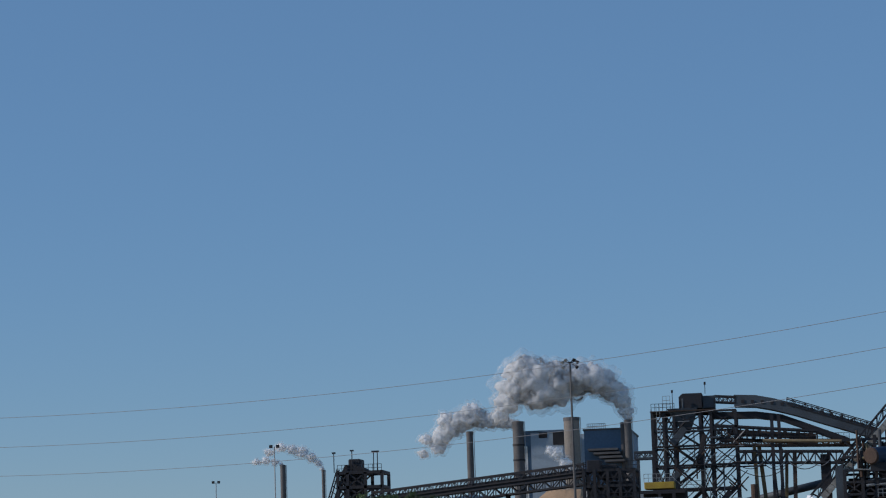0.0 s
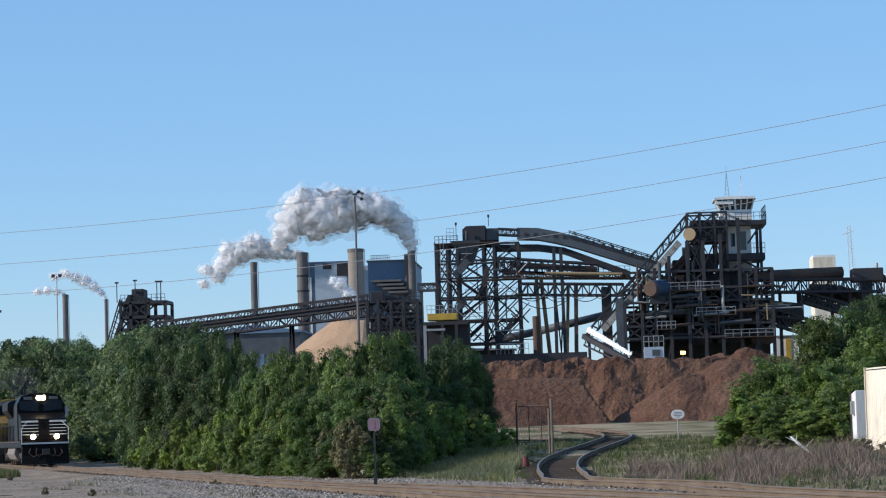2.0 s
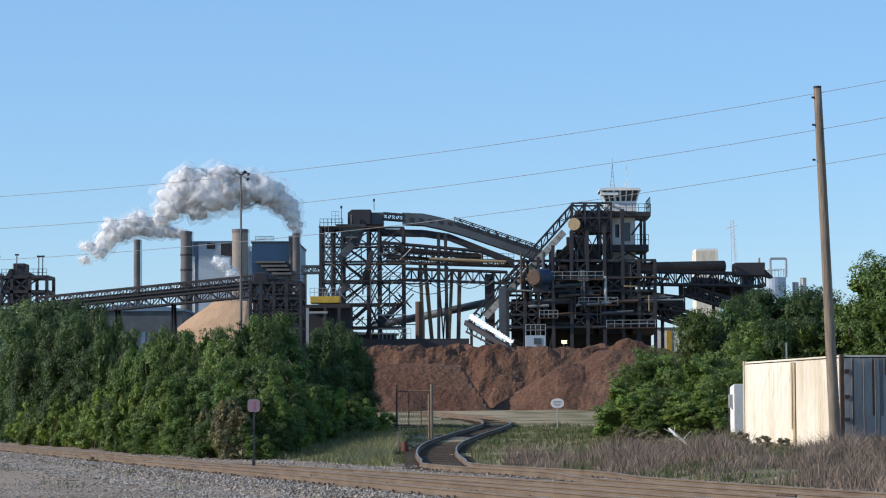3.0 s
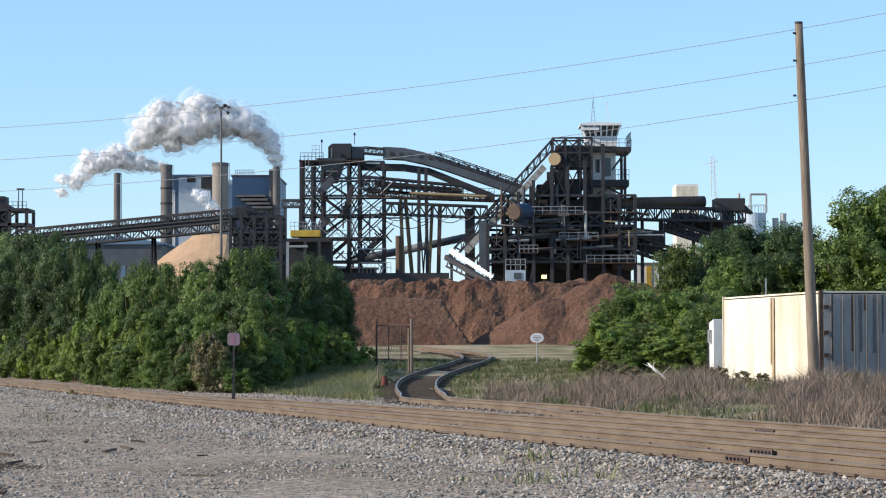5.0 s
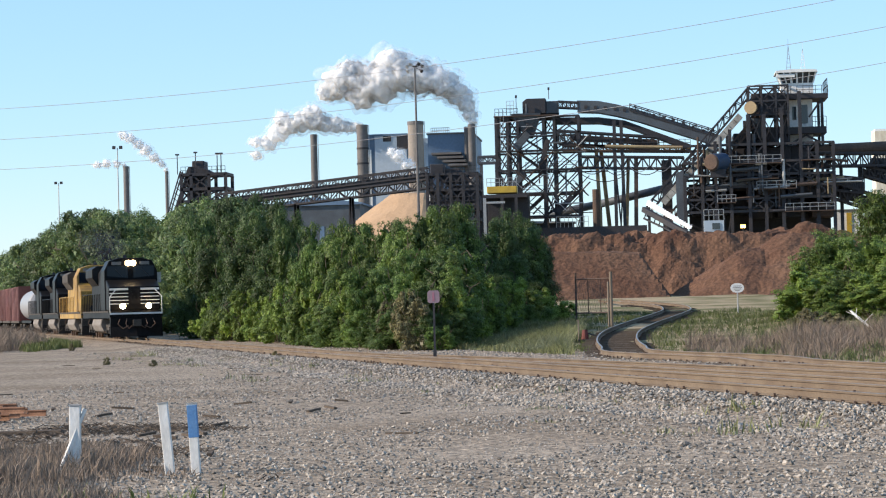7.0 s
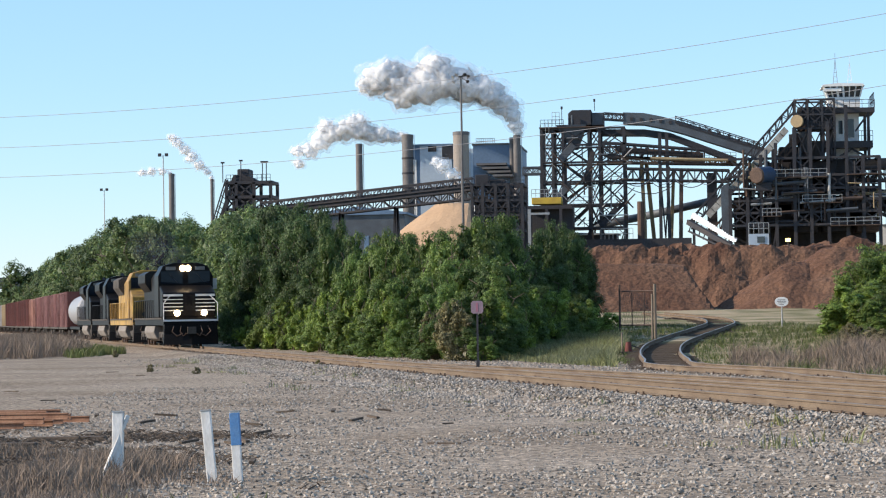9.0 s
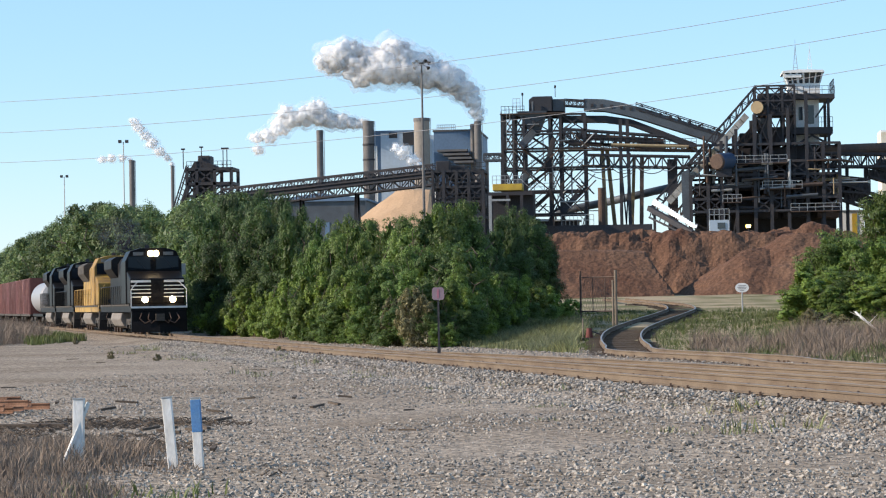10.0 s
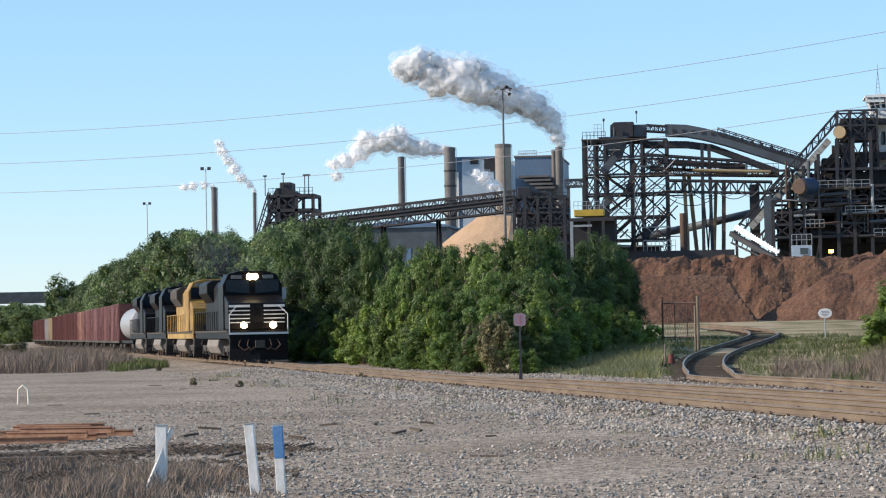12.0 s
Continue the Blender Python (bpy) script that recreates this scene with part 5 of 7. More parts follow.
# ---------------------------------------------------------------- steam
def steam_material(name, most, least):
    m = bpy.data.materials.new(name)
    m.use_nodes = True
    n, l = m.node_tree.nodes, m.node_tree.links
    b, out = n["Principled BSDF"], n["Material Output"]
    b.inputs["Base Color"].default_value = (0.98, 0.98, 0.98, 1)
    b.inputs["Roughness"].default_value, b.inputs["Specular IOR Level"].default_value = 1.0, 0.0
    tr = n.new("ShaderNodeBsdfTranslucent")
    tr.inputs[0].default_value = (0.98, 0.98, 0.98, 1)
    clear = n.new("ShaderNodeBsdfTransparent")
    soft, thin = n.new("ShaderNodeMixShader"), n.new("ShaderNodeMixShader")
    soft.inputs[0].default_value = 0.5
    tc, tex, mr = n.new("ShaderNodeTexCoord"), n.new("ShaderNodeTexNoise"), n.new("ShaderNodeMapRange")
    tex.inputs["Scale"].default_value, tex.inputs["Detail"].default_value = 0.35, 5
    l.new(tc.outputs["Object"], tex.inputs["Vector"]), l.new(tex.outputs["Fac"], mr.inputs[0])
    mr.inputs["From Min"].default_value, mr.inputs["From Max"].default_value = 0.3, 0.7
    mr.inputs["To Min"].default_value, mr.inputs["To Max"].default_value = most, least
    l.new(b.outputs[0], soft.inputs[1]), l.new(tr.outputs[0], soft.inputs[2])
    l.new(mr.outputs[0], thin.inputs[0]), l.new(soft.outputs[0], thin.inputs[1]), l.new(clear.outputs[0], thin.inputs[2])
    l.new(thin.outputs[0], out.inputs[0])
    return m


STEAM = steam_material("white_steam", 0.3, 0.0)
STEAM_THIN = steam_material("thin_steam", 0.98, 0.8)


def puff_mesh(seed):
    """A billow of about one metre radius: lobes swelling out of one another at three scales."""
    bm = bmesh.new()
    geo = bmesh.ops.create_icosphere(bm, subdivisions=4, radius=1.0)
    outer = set(bmesh.ops.create_icosphere(bm, subdivisions=4, radius=1.0)["verts"])
    for f in bm.faces:
        f.material_index = 1 if f.verts[0] in outer else 0
    for v in bm.verts:
        d = v.co.normalized()
        w = d * 1.3 + Vector((seed * 7.3, seed * 2.1, 0))
        v.co = d * (0.72 + 0.55 * noise.noise(w) + 0.40 * abs(noise.noise(w * 2.1)) + 0.09 * abs(noise.noise(w * 4.6))) * (1.3 if v in outer else 0.92)
    me = bpy.data.meshes.new("steam_puff")
    bm.to_mesh(me)
    bm.free()
    me.materials.append(STEAM)
    me.materials.append(STEAM_THIN)
    me.shade_smooth()
    return me


PUFF_MESHES = [puff_mesh(k) for k in range(6)]
PUFFS = []


def plume(steps_, y, label):
    rng = random.Random(int(y) + len(steps_))
    for c0, r0, c1, r1, size in steps_:
        a, b = survey(c0, r0, y), survey(c1, r1, y)
        k = 1.45 * size * y * FAR_BY / GRID
        me = rng.choice(PUFF_MESHES).copy()
        me.transform(Matrix.Diagonal((k, k, k * 0.92, 1)))
        ob = new("steam_puff", me)
        tagged(ob, label, "steam", "steam plumes")
        PUFFS.append((ob, a, b, rng.uniform(0, 360), 5.0 if 225 < c0 < 312 and y == 470 else 0.0))


plume([(465, 294, 467, 292, 7), (462, 282, 463, 280, 9), (456, 266, 456, 262, 13), (446, 250, 446, 246, 16), (432, 236, 432, 232, 18), (415, 227, 414, 222, 21), (396, 222, 392, 214, 23), (375, 224, 368, 205, 24),
       (352, 228, 342, 190, 28), (330, 234, 316, 178, 31), (308, 222, 290, 168, 29), (296, 206, 262, 160, 24), (276, 206, 238, 152, 21), (268, 240, 215, 148, 23), (302, 252, 246, 182, 19), (250, 262, 196, 158, 17), (290, 196, 228, 134, 14), (346, 206, 320, 160, 16), (238, 282, 182, 150, 12)], 470, "billow of white steam from the tall stack")
plume([(266, 296, 266, 296, 6), (255, 297, 256, 298, 8), (240, 294, 241, 297, 10), (222, 290, 223, 294, 12), (205, 286, 203, 290, 13), (186, 284, 182, 285, 14), (186, 272, 176, 268, 13), (168, 290, 158, 280, 16), (150, 302, 134, 283, 15), (132, 312, 108, 296, 14), (140, 284, 118, 272, 11), (124, 332, 84, 312, 11), (104, 318, 62, 318, 9), (98, 344, 66, 340, 7)],
      475, "drifting white steam from the ribbed stack")
plume([(338, 352, 330, 348, 9), (352, 368, 348, 362, 8), (326, 346, 318, 340, 6), (362, 378, 360, 374, 6)], 440, "wisp of steam before the boiler house")
plume([(-86, 362, -84, 361, 3), (-92, 352, -92, 350, 5), (-104, 342, -106, 338, 7), (-122, 332, -120, 322, 8), (-140, 326, -130, 306, 8), (-160, 322, -140, 290, 7), (-182, 330, -146, 276, 6)], 620, "small steam cloud from a distant stack")
plume([(-160, 352, -160, 352, 3), (-172, 348, -175, 350, 5), (-188, 344, -195, 350, 6), (-205, 346, -212, 352, 5)], 600, "low steam wisp from a distant stack")


# ---------------------------------------------------------------- the train
TRAIN, WHEELS = [], []
WHEEL_R = 0.5


def truck(owner, y, axles, mat=LOCO_GRIME):
    g = Geo()
    half = 1.9 if axles == 3 else 0.95
    for x in (-1.12, 1.12):
        g.box(x - 0.09, x + 0.09, y - half - 0.4, y + half + 0.4, 0.5, 0.82)
        for k in range(axles):
            yy = y - half + 2 * half * k / (axles - 1)
            g.box(x - 0.13, x + 0.13, yy - 0.17, yy + 0.17, 0.32, 0.68)
    g.box(-1.0, 1.0, y - 0.3, y + 0.3, 0.6, 0.98)
    frame_ = part("truck", g, mat, owner)
    for k in range(axles):
        yy = y - half + 2 * half * k / (axles - 1)
        w = Geo()
        for x in (-0.76, 0.76):
            w.tube((x - 0.065, 0, 0), (x + 0.065, 0, 0), WHEEL_R, n=20)
        w.tube((-0.76, 0, 0), (0.76, 0, 0), 0.09, n=8)
        ob = part("wheelset", w, STEEL_RUST, frame_)
        ob.location = (0, yy, WHEEL_R)
        WHEELS.append((ob, Vector((0, yy, WHEEL_R)), WHEEL_R))


def add_to_train(ob, length):
    start = TRAIN_END[0]
    TRAIN.append((ob, start + length / 2))
    TRAIN_END[0] = start + length + 0.5


TRAIN_END = [0.0]


LOCO_GLASS = material("dark_cab_glass", (0.012, 0.016, 0.022), 0.12, 0.0, None, 1.0, 0.3, 0.05, 4.0, 0.0, spec=0.18)
# black for the sides: paler patches carry dust and painted sun glare
LOCO_SIDE = material("dusty_black_side_paint", (0.008, 0.008, 0.009), 0.45, 0.0, (0.03, 0.028, 0.026), 0.8, 0.7, 0.2, 10.0, 0.05, spec=0.08)
YELLOW_SIDE = material("sooty_yellow_side_paint", (0.40, 0.25, 0.07), 0.6, 0.0, (0.12, 0.085, 0.05), 0.9, 0.8, 0.12, 10.0, 0.05)


def locomotive(label, body, side, stripes, lit, length=21.6, white_patch=False):
    """A hood unit: y forwards, wide nose, a cab with raked panes, a narrow long hood with walkways and a flared radiator."""
    th = thing("locomotive", label, "locomotive", "freight train")
    h = length / 2
    trim = LOCO_WHITE if stripes else LOCO_GRIME
    part("underframe", Geo().box(-1.5, 1.5, -h + 0.6, h - 0.5, 1.2, 1.62), side, th)
    for x in (-1.55, 1.52):
        part("walkway_edge", Geo().box(x, x + 0.03, -h + 0.8, h - 1.2, 1.52, 1.62), LOCO_GRIME, th)
    part("fuel_tank", Geo().prism([(-1.42, 1.15), (1.42, 1.15), (1.5, 0.8), (1.3, 0.42), (0.9, 0.28), (-0.9, 0.28), (-1.3, 0.42), (-1.5, 0.8)], -3.0, 3.4), TANK_DUST, th, "dusty grey fuel tank", bevel=0.05)
    for y in (-3.6, 3.7):
        part("air_reservoir", Geo().tube((-1.25, y - 0.2, 1.0), (-1.25, y + 1.3, 1.0), 0.17, n=12), TANK_DUST, th)
    truck(th, h - 4.4, 3), truck(th, -h + 4.4, 3)
    # long hood
    part("long_hood", Geo().prism([(-0.92, 1.62), (0.92, 1.62), (0.92, 3.95), (0.7, 4.3), (-0.7, 4.3), (-0.92, 3.95)], -h + 1.0, h - 5.6), side, th, bevel=0.04)
    part("radiator", Geo().prism([(-0.95, 3.2), (0.95, 3.2), (1.32, 3.7), (1.32, 4.22), (1.0, 4.42), (-1.0, 4.42), (-1.32, 4.22), (-1.32, 3.7)], -h + 1.2, -h + 6.4), LOCO_GRIME if side is YELLOW_SIDE else side, th, bevel=0.04)
    for k in range(3):
        part("radiator_grille", Geo().box(-1.345, -1.322, -h + 1.5 + 1.65 * k, -h + 2.9 + 1.65 * k, 3.78, 4.2), STEEL, th)
    part("exhaust", Geo().box(-0.5, 0.5, 0.5, 2.2, 4.3, 4.55), LOCO_GRIME, th)
    part("dynamic_brake", Geo().prism([(-1.05, 3.85), (1.05, 3.85), (1.1, 4.2), (0.9, 4.45), (-0.9, 4.45), (-1.1, 4.2)], h - 9.2, h - 6.0), LOCO_GRIME if side is YELLOW_SIDE else side, th, bevel=0.04)
    part("equipment_cabinet", Geo().box(-1.48, -0.94, h - 8.6, h - 5.62, 1.63, 2.65), side, th, bevel=0.03)
    for k in range(10):
        y = -h + 2.2 + k * 1.2
        door = part("hood_door", Geo().box(-0.955, -0.92, y, y + 1.05, 1.85, 3.15), side, th, bevel=0.01)
        part("latch", Geo().box(-0.975, -0.955, y + 0.85, y + 0.93, 2.4, 2.6), STEEL, door)
    # cab
    y0, y1 = h - 5.6, h - 3.0
    cab = part("cab", Geo().add([(x, y, z) for y, top in ((y0, 0.0), (y1, 0.0)) for x, z in ((-1.56, 1.62), (1.56, 1.62), (1.56, 3.95), (1.28, 4.5), (0.7, 4.66), (-0.7, 4.66), (-1.28, 4.5), (-1.56, 3.95))],
                                [tuple(range(7, -1, -1)), tuple(range(8, 16))] + [(i, (i + 1) % 8, 8 + (i + 1) % 8, 8 + i) for i in range(8)]), body, th, bevel=0.04)
    # skin on the sunward side only, in the paler side paint
    part("cab_side", Geo().box(-1.585, -1.562, y0 + 0.1, y1 - 0.1, 1.66, 3.9), side, cab)
    for x0, x1, lean in ((-1.4, -0.16, 0.12), (0.16, 1.4, -0.12)):
        part("windscreen", Geo().add([(x0, y1 + 0.035, 3.5 + max(lean, 0)), (x1, y1 + 0.035, 3.5 + max(-lean, 0)), (x1, y1 + 0.012, 4.2), (x0, y1 + 0.012, 4.2), (x0, y1 + 0.004, 3.5), (x1, y1 + 0.004, 3.5), (x1, y1 + 0.004, 4.2), (x0, y1 + 0.004, 4.2)],
                                     [(0, 1, 2, 3), (4, 7, 6, 5), (0, 4, 5, 1), (1, 5, 6, 2), (2, 6, 7, 3), (3, 7, 4, 0)]), LOCO_GLASS, cab)
        part("wiper", Geo().beam((x0 + 0.3, y1 + 0.05, 3.55), (x0 + 0.75, y1 + 0.04, 4.05), 0.025), STEEL, cab)
    for ya in (y0 + 0.3, y0 + 1.4):
        part("side_window", Geo().box(-1.61, -1.586, ya, ya + 0.85, 3.05, 3.8), GLASS, cab)
        part("window_frame", Geo().box(-1.60, -1.586, ya - 0.08, ya - 0.01, 2.98, 3.87), TANK_DUST, cab)
    if white_patch:
        part("white_panel", Geo().box(-1.5, -0.6, y1 + 0.004, y1 + 0.03, 2.9, 3.45), LOCO_WHITE, cab, "plain white panel")
    for x0 in (-1.12, 0.55):
        part("number_board", Geo().box(x0, x0 + 0.57, y1, y1 + 0.05, 4.26, 4.45), TANK_DUST, cab)
    part("mirror", Geo().box(-1.85, -1.62, y1 - 0.5, y1 - 0.44, 3.2, 3.8), GALV, cab)
    part("horn", Geo().tube((0.2, y0 + 0.6, 4.66), (0.2, y0 + 1.2, 4.76), 0.07, 0.13, 10), STEEL, cab)
    part("air_conditioner", Geo().box(-0.7, 0.5, y0 - 0.9, y0 + 0.2, 4.3, 4.62), side, cab)
    # nose: flat front, its lid sloping up to the panes, higher at one corner
    ny, w = h - 0.95, 1.5
    nose = part("nose", Geo().add([(-w, y1 + 0.002, 1.62), (w, y1 + 0.002, 1.62), (w, y1 + 0.002, 3.42), (-w, y1 + 0.002, 3.42), (-w, ny, 1.62), (w, ny, 1.62), (w, ny, 2.98), (-w, ny, 2.98)],
                                  [(0, 1, 2, 3), (4, 7, 6, 5), (0, 4, 5, 1), (1, 5, 6, 2), (2, 6, 7, 3), (3, 7, 4, 0)]), body, th, bevel=0.07)
    part("nose_door", Geo().box(-0.34, 0.34, ny + 0.002, ny + 0.02, 1.66, 2.9), body, nose, bevel=0.01)
    part("nose_side", Geo().box(-w - 0.02, -w - 0.004, y1 + 0.1, ny - 0.08, 1.66, 2.9), side, nose)
    if stripes:
        for k in range(5):
            z = 1.98 + 0.2 * k
            for xa, xb in ((-1.46, -0.36), (0.36, 1.46)):
                part("stripe", Geo().box(xa, xb, ny + 0.004, ny + 0.024, z, z + (0.05 if k < 4 else 0.12)), LOCO_WHITE, nose, "white nose stripe")
        part("emblem", Geo().box(-0.33, 0.33, ny + 0.022, ny + 0.034, 2.0, 2.86), LOCO_SIDE, nose, "grey square emblem panel")
        part("emblem_figure", Geo().prism([(-0.16, 2.2), (0.0, 2.42), (0.16, 2.23), (0.12, 2.55), (0.18, 2.75), (-0.02, 2.77), (-0.16, 2.55)], ny + 0.036, ny + 0.042), LOCO_BLACK, nose)
    # platform, pilot, steps, handrails, lights, coupler
    part("front_platform", Geo().box(-1.54, 1.54, h - 0.98, h - 0.1, 1.25, 1.5), body, th)
    part("platform_edge", Geo().box(-1.54, 1.54, h - 0.098, h - 0.07, 1.4, 1.5), trim, th)
    part("pilot", Geo().prism([(-1.54, 0.12), (1.54, 0.12), (1.5, 1.25), (-1.5, 1.25)], h - 0.5, h - 0.12), LOCO_BLACK if stripes else LOCO_GRIME, th, bevel=0.04)
    part("plow", Geo().add([(-1.54, h - 0.1, 0.12), (0, h + 0.35, 0.12), (1.54, h - 0.1, 0.12), (-1.45, h - 0.1, 0.7), (0, h + 0.1, 0.7), (1.45, h - 0.1, 0.7)], [(0, 1, 4, 3), (1, 2, 5, 4), (0, 3, 5, 2), (3, 4, 5), (0, 2, 1)]), LOCO_BLACK, th)
    part("coupler", Geo().box(-0.16, 0.16, h - 0.2, h + 0.35, 0.78, 1.06).box(-0.24, 0.24, h + 0.3, h + 0.5, 0.72, 1.1), LOCO_GRIME, th)
    for x in (-0.95, -0.55, 0.55, 0.95):
        hose = Geo()
        pts = [Vector((x, h - 0.1, 1.15)), Vector((x * 1.15, h + 0.1, 0.85)), Vector((x * 0.85, h + 0.15, 0.6)), Vector((x * 0.5, h + 0.12, 0.75))]
        for p, q in zip(pts, pts[1:]):
            hose.tube(p, q, 0.03, n=6)
        part("air_hose", hose, STEEL_RUST, th)
    for x in (-1.5, 1.5):
        for k in range(4):
            part("step", Geo().box(x - 0.3 if x > 0 else x - 0.02, x + 0.02 if x > 0 else x + 0.3, h - 0.95, h - 0.5, 0.3 + 0.28 * k, 0.34 + 0.28 * k), LOCO_GRIME, th)
    for sgn in (-1, 1):
        a, b = Vector((sgn * 1.52, h - 0.15, 1.5)), Vector((sgn * 1.1, h - 0.15, 1.5))
        g = Geo().tube(a, a + Vector((0, 0, 0.9)), 0.022, n=6).tube(a + Vector((0, 0, 0.9)), b + Vector((0, -0.3, 1.35)), 0.022, n=6)
        part("handrail", g, trim if stripes else side, th)
    for x in (-1.53, 1.53):
        g = Geo().tube((x, -h + 1, 2.65), (x, h - 5.7, 2.65), 0.024, n=6)
        for k in range(12):
            y = -h + 1 + (length - 6.7) * k / 11
            g.tube((x, y, 1.62), (x, y, 2.65), 0.022, n=6)
        part("handrail", g, side, th)
    lamp_mat = HEADLAMP if lit else GLASS
    for x in (-0.15, 0.15):
        part("headlight", Geo().tube((x, y1, 4.36), (x, y1 + 0.12, 4.36), 0.17, n=16), lamp_mat, th, "glowing twin headlight" if lit else "")
    for x in (-0.76, 0.76):
        part("ditch_light", Geo().tube((x, h - 0.3, 1.86), (x, h - 0.1, 1.86), 0.17, n=16), lamp_mat, th, "glowing ditch light" if lit else "")
    th.scale = (1.07, 1.0, 1.1)
    add_to_train(th, length)
    return th


# ribs in a pink paler than the red car paint
RIB = material("faded_pink_rib_paint", (0.42, 0.23, 0.20), 0.75, 0.0, (0.2, 0.08, 0.06), 1.0, 0.7, 0.15, 10.0, 0.1, random_tone=0.3)


def box_car(label, mat, length, height=4.3, ribs=12, name="box_car"):
    th = thing(name, label, "freight car", "freight train")
    h = length / 2
    part("body", Geo().box(-1.42, 1.42, -h + 0.3, h - 0.3, 1.1, height), mat, th)
    for k in range(ribs + 1):
        y = -h + 0.36 + (length - 0.72) * k / ribs
        for x in (-1.5, 1.42):
            part("side_rib", Geo().box(x - 0.06 if x < 0 else x, x + 0.08 if x < 0 else x + 0.14, y - 0.13, y + 0.13, 1.1, height - 0.05), mat if name == "box_car" else RIB, th)
    part("top_chord", Geo().box(-1.53, -1.42, -h + 0.3, h - 0.3, height, height + 0.12), mat, th)
    part("end_post", Geo().box(-1.45, 1.45, h - 0.3, h - 0.15, 1.1, height), mat, th)
    part("sill", Geo().box(-1.5, 1.5, -h + 0.3, h - 0.3, 0.9, 1.1), LOCO_GRIME, th)
    part("coupler", Geo().box(-0.15, 0.15, -h - 0.25, -h + 0.3, 0.75, 1.0), LOCO_GRIME, th)
    if name == "box_car":
        part("door", Geo().box(-1.52, -1.43, -1.5, 1.5, 1.2, height - 0.3), mat, th)
    plain_trucks(th, h)
    add_to_train(th, length)


def plain_trucks(th, h):
    for y in (-h + 2.2, h - 2.2):
        truck(th, y, 2)


def tank_car(length=15.5):
    th = thing("tank_car", "pale grey railway tank car with dark ends", "freight car", "freight train")
    h = length / 2
    g = Geo().tube((0, -h + 0.9, 2.6), (0, h - 0.9, 2.6), 1.48, n=28, caps=False)
    for sgn in (-1, 1):
        for k in range(4):
            r0, r1 = math.cos(k * math.pi / 8) * 1.48, math.cos((k + 1) * math.pi / 8) * 1.48
            y0, y1 = sgn * (h - 0.9 + 0.5 * math.sin(k * math.pi / 8)), sgn * (h - 0.9 + 0.5 * math.sin((k + 1) * math.pi / 8))
            g.tube((0, y0, 2.6), (0, y1, 2.6), r0, max(r1, 0.01), 28, caps=False)
    part("tank_shell", g, TANK_GREY, th, smooth=True)
    part("dome", Geo().tube((0, 0, 4.0), (0, 0, 4.45), 0.5, n=16), STEEL, th)
    part("sill", Geo().box(-1.3, 1.3, -h + 0.2, h - 0.2, 0.9, 1.15), LOCO_BLACK, th)
    g = Geo()
    for x in (-1.3, 1.3):
        g.tube((x, -h + 0.6, 2.0), (x, h - 0.6, 2.0), 0.025, n=6)
    part("handrail", g, STEEL, th)
    plain_trucks(th, h)
    add_to_train(th, length)


locomotive("black wide-nosed diesel locomotive with white nose stripes and lit headlights", LOCO_BLACK, LOCO_SIDE, True, True)
locomotive("yellow diesel locomotive coupled behind the leader", LOCO_YELLOW, YELLOW_SIDE, False, False)
locomotive("black diesel locomotive third in the train", LOCO_BLACK, LOCO_SIDE, False, False, 19.5, True)
locomotive("black diesel locomotive fourth in the train with pale cab panels", LOCO_BLACK, LOCO_SIDE, False, False, 19.5, True)
tank_car()
for k in range(4):
    box_car("oxide-red ribbed freight car streaked with dirt", CAR_RED, 15.8, 4.55, 7, "gondola_car")
box_car("pale tan freight car among the red ones", CAR_TAN, 15.8, 4.5, 9, "gondola_car")
for k in range(5):
    box_car("faded oxide-red boxcar with worn paint", CAR_RED, 16.0, 4.6, 12)
box_car("faded tan boxcar with worn sides", CAR_TAN, 16.0, 4.5, 12)
box_car("grey boxcar with rust streaks", CAR_GREY, 16.0, 4.5, 12)
for k in range(4):
    box_car("dark oxide-red boxcar at the tail of the train", CAR_RED, 16.0, 4.6, 12)


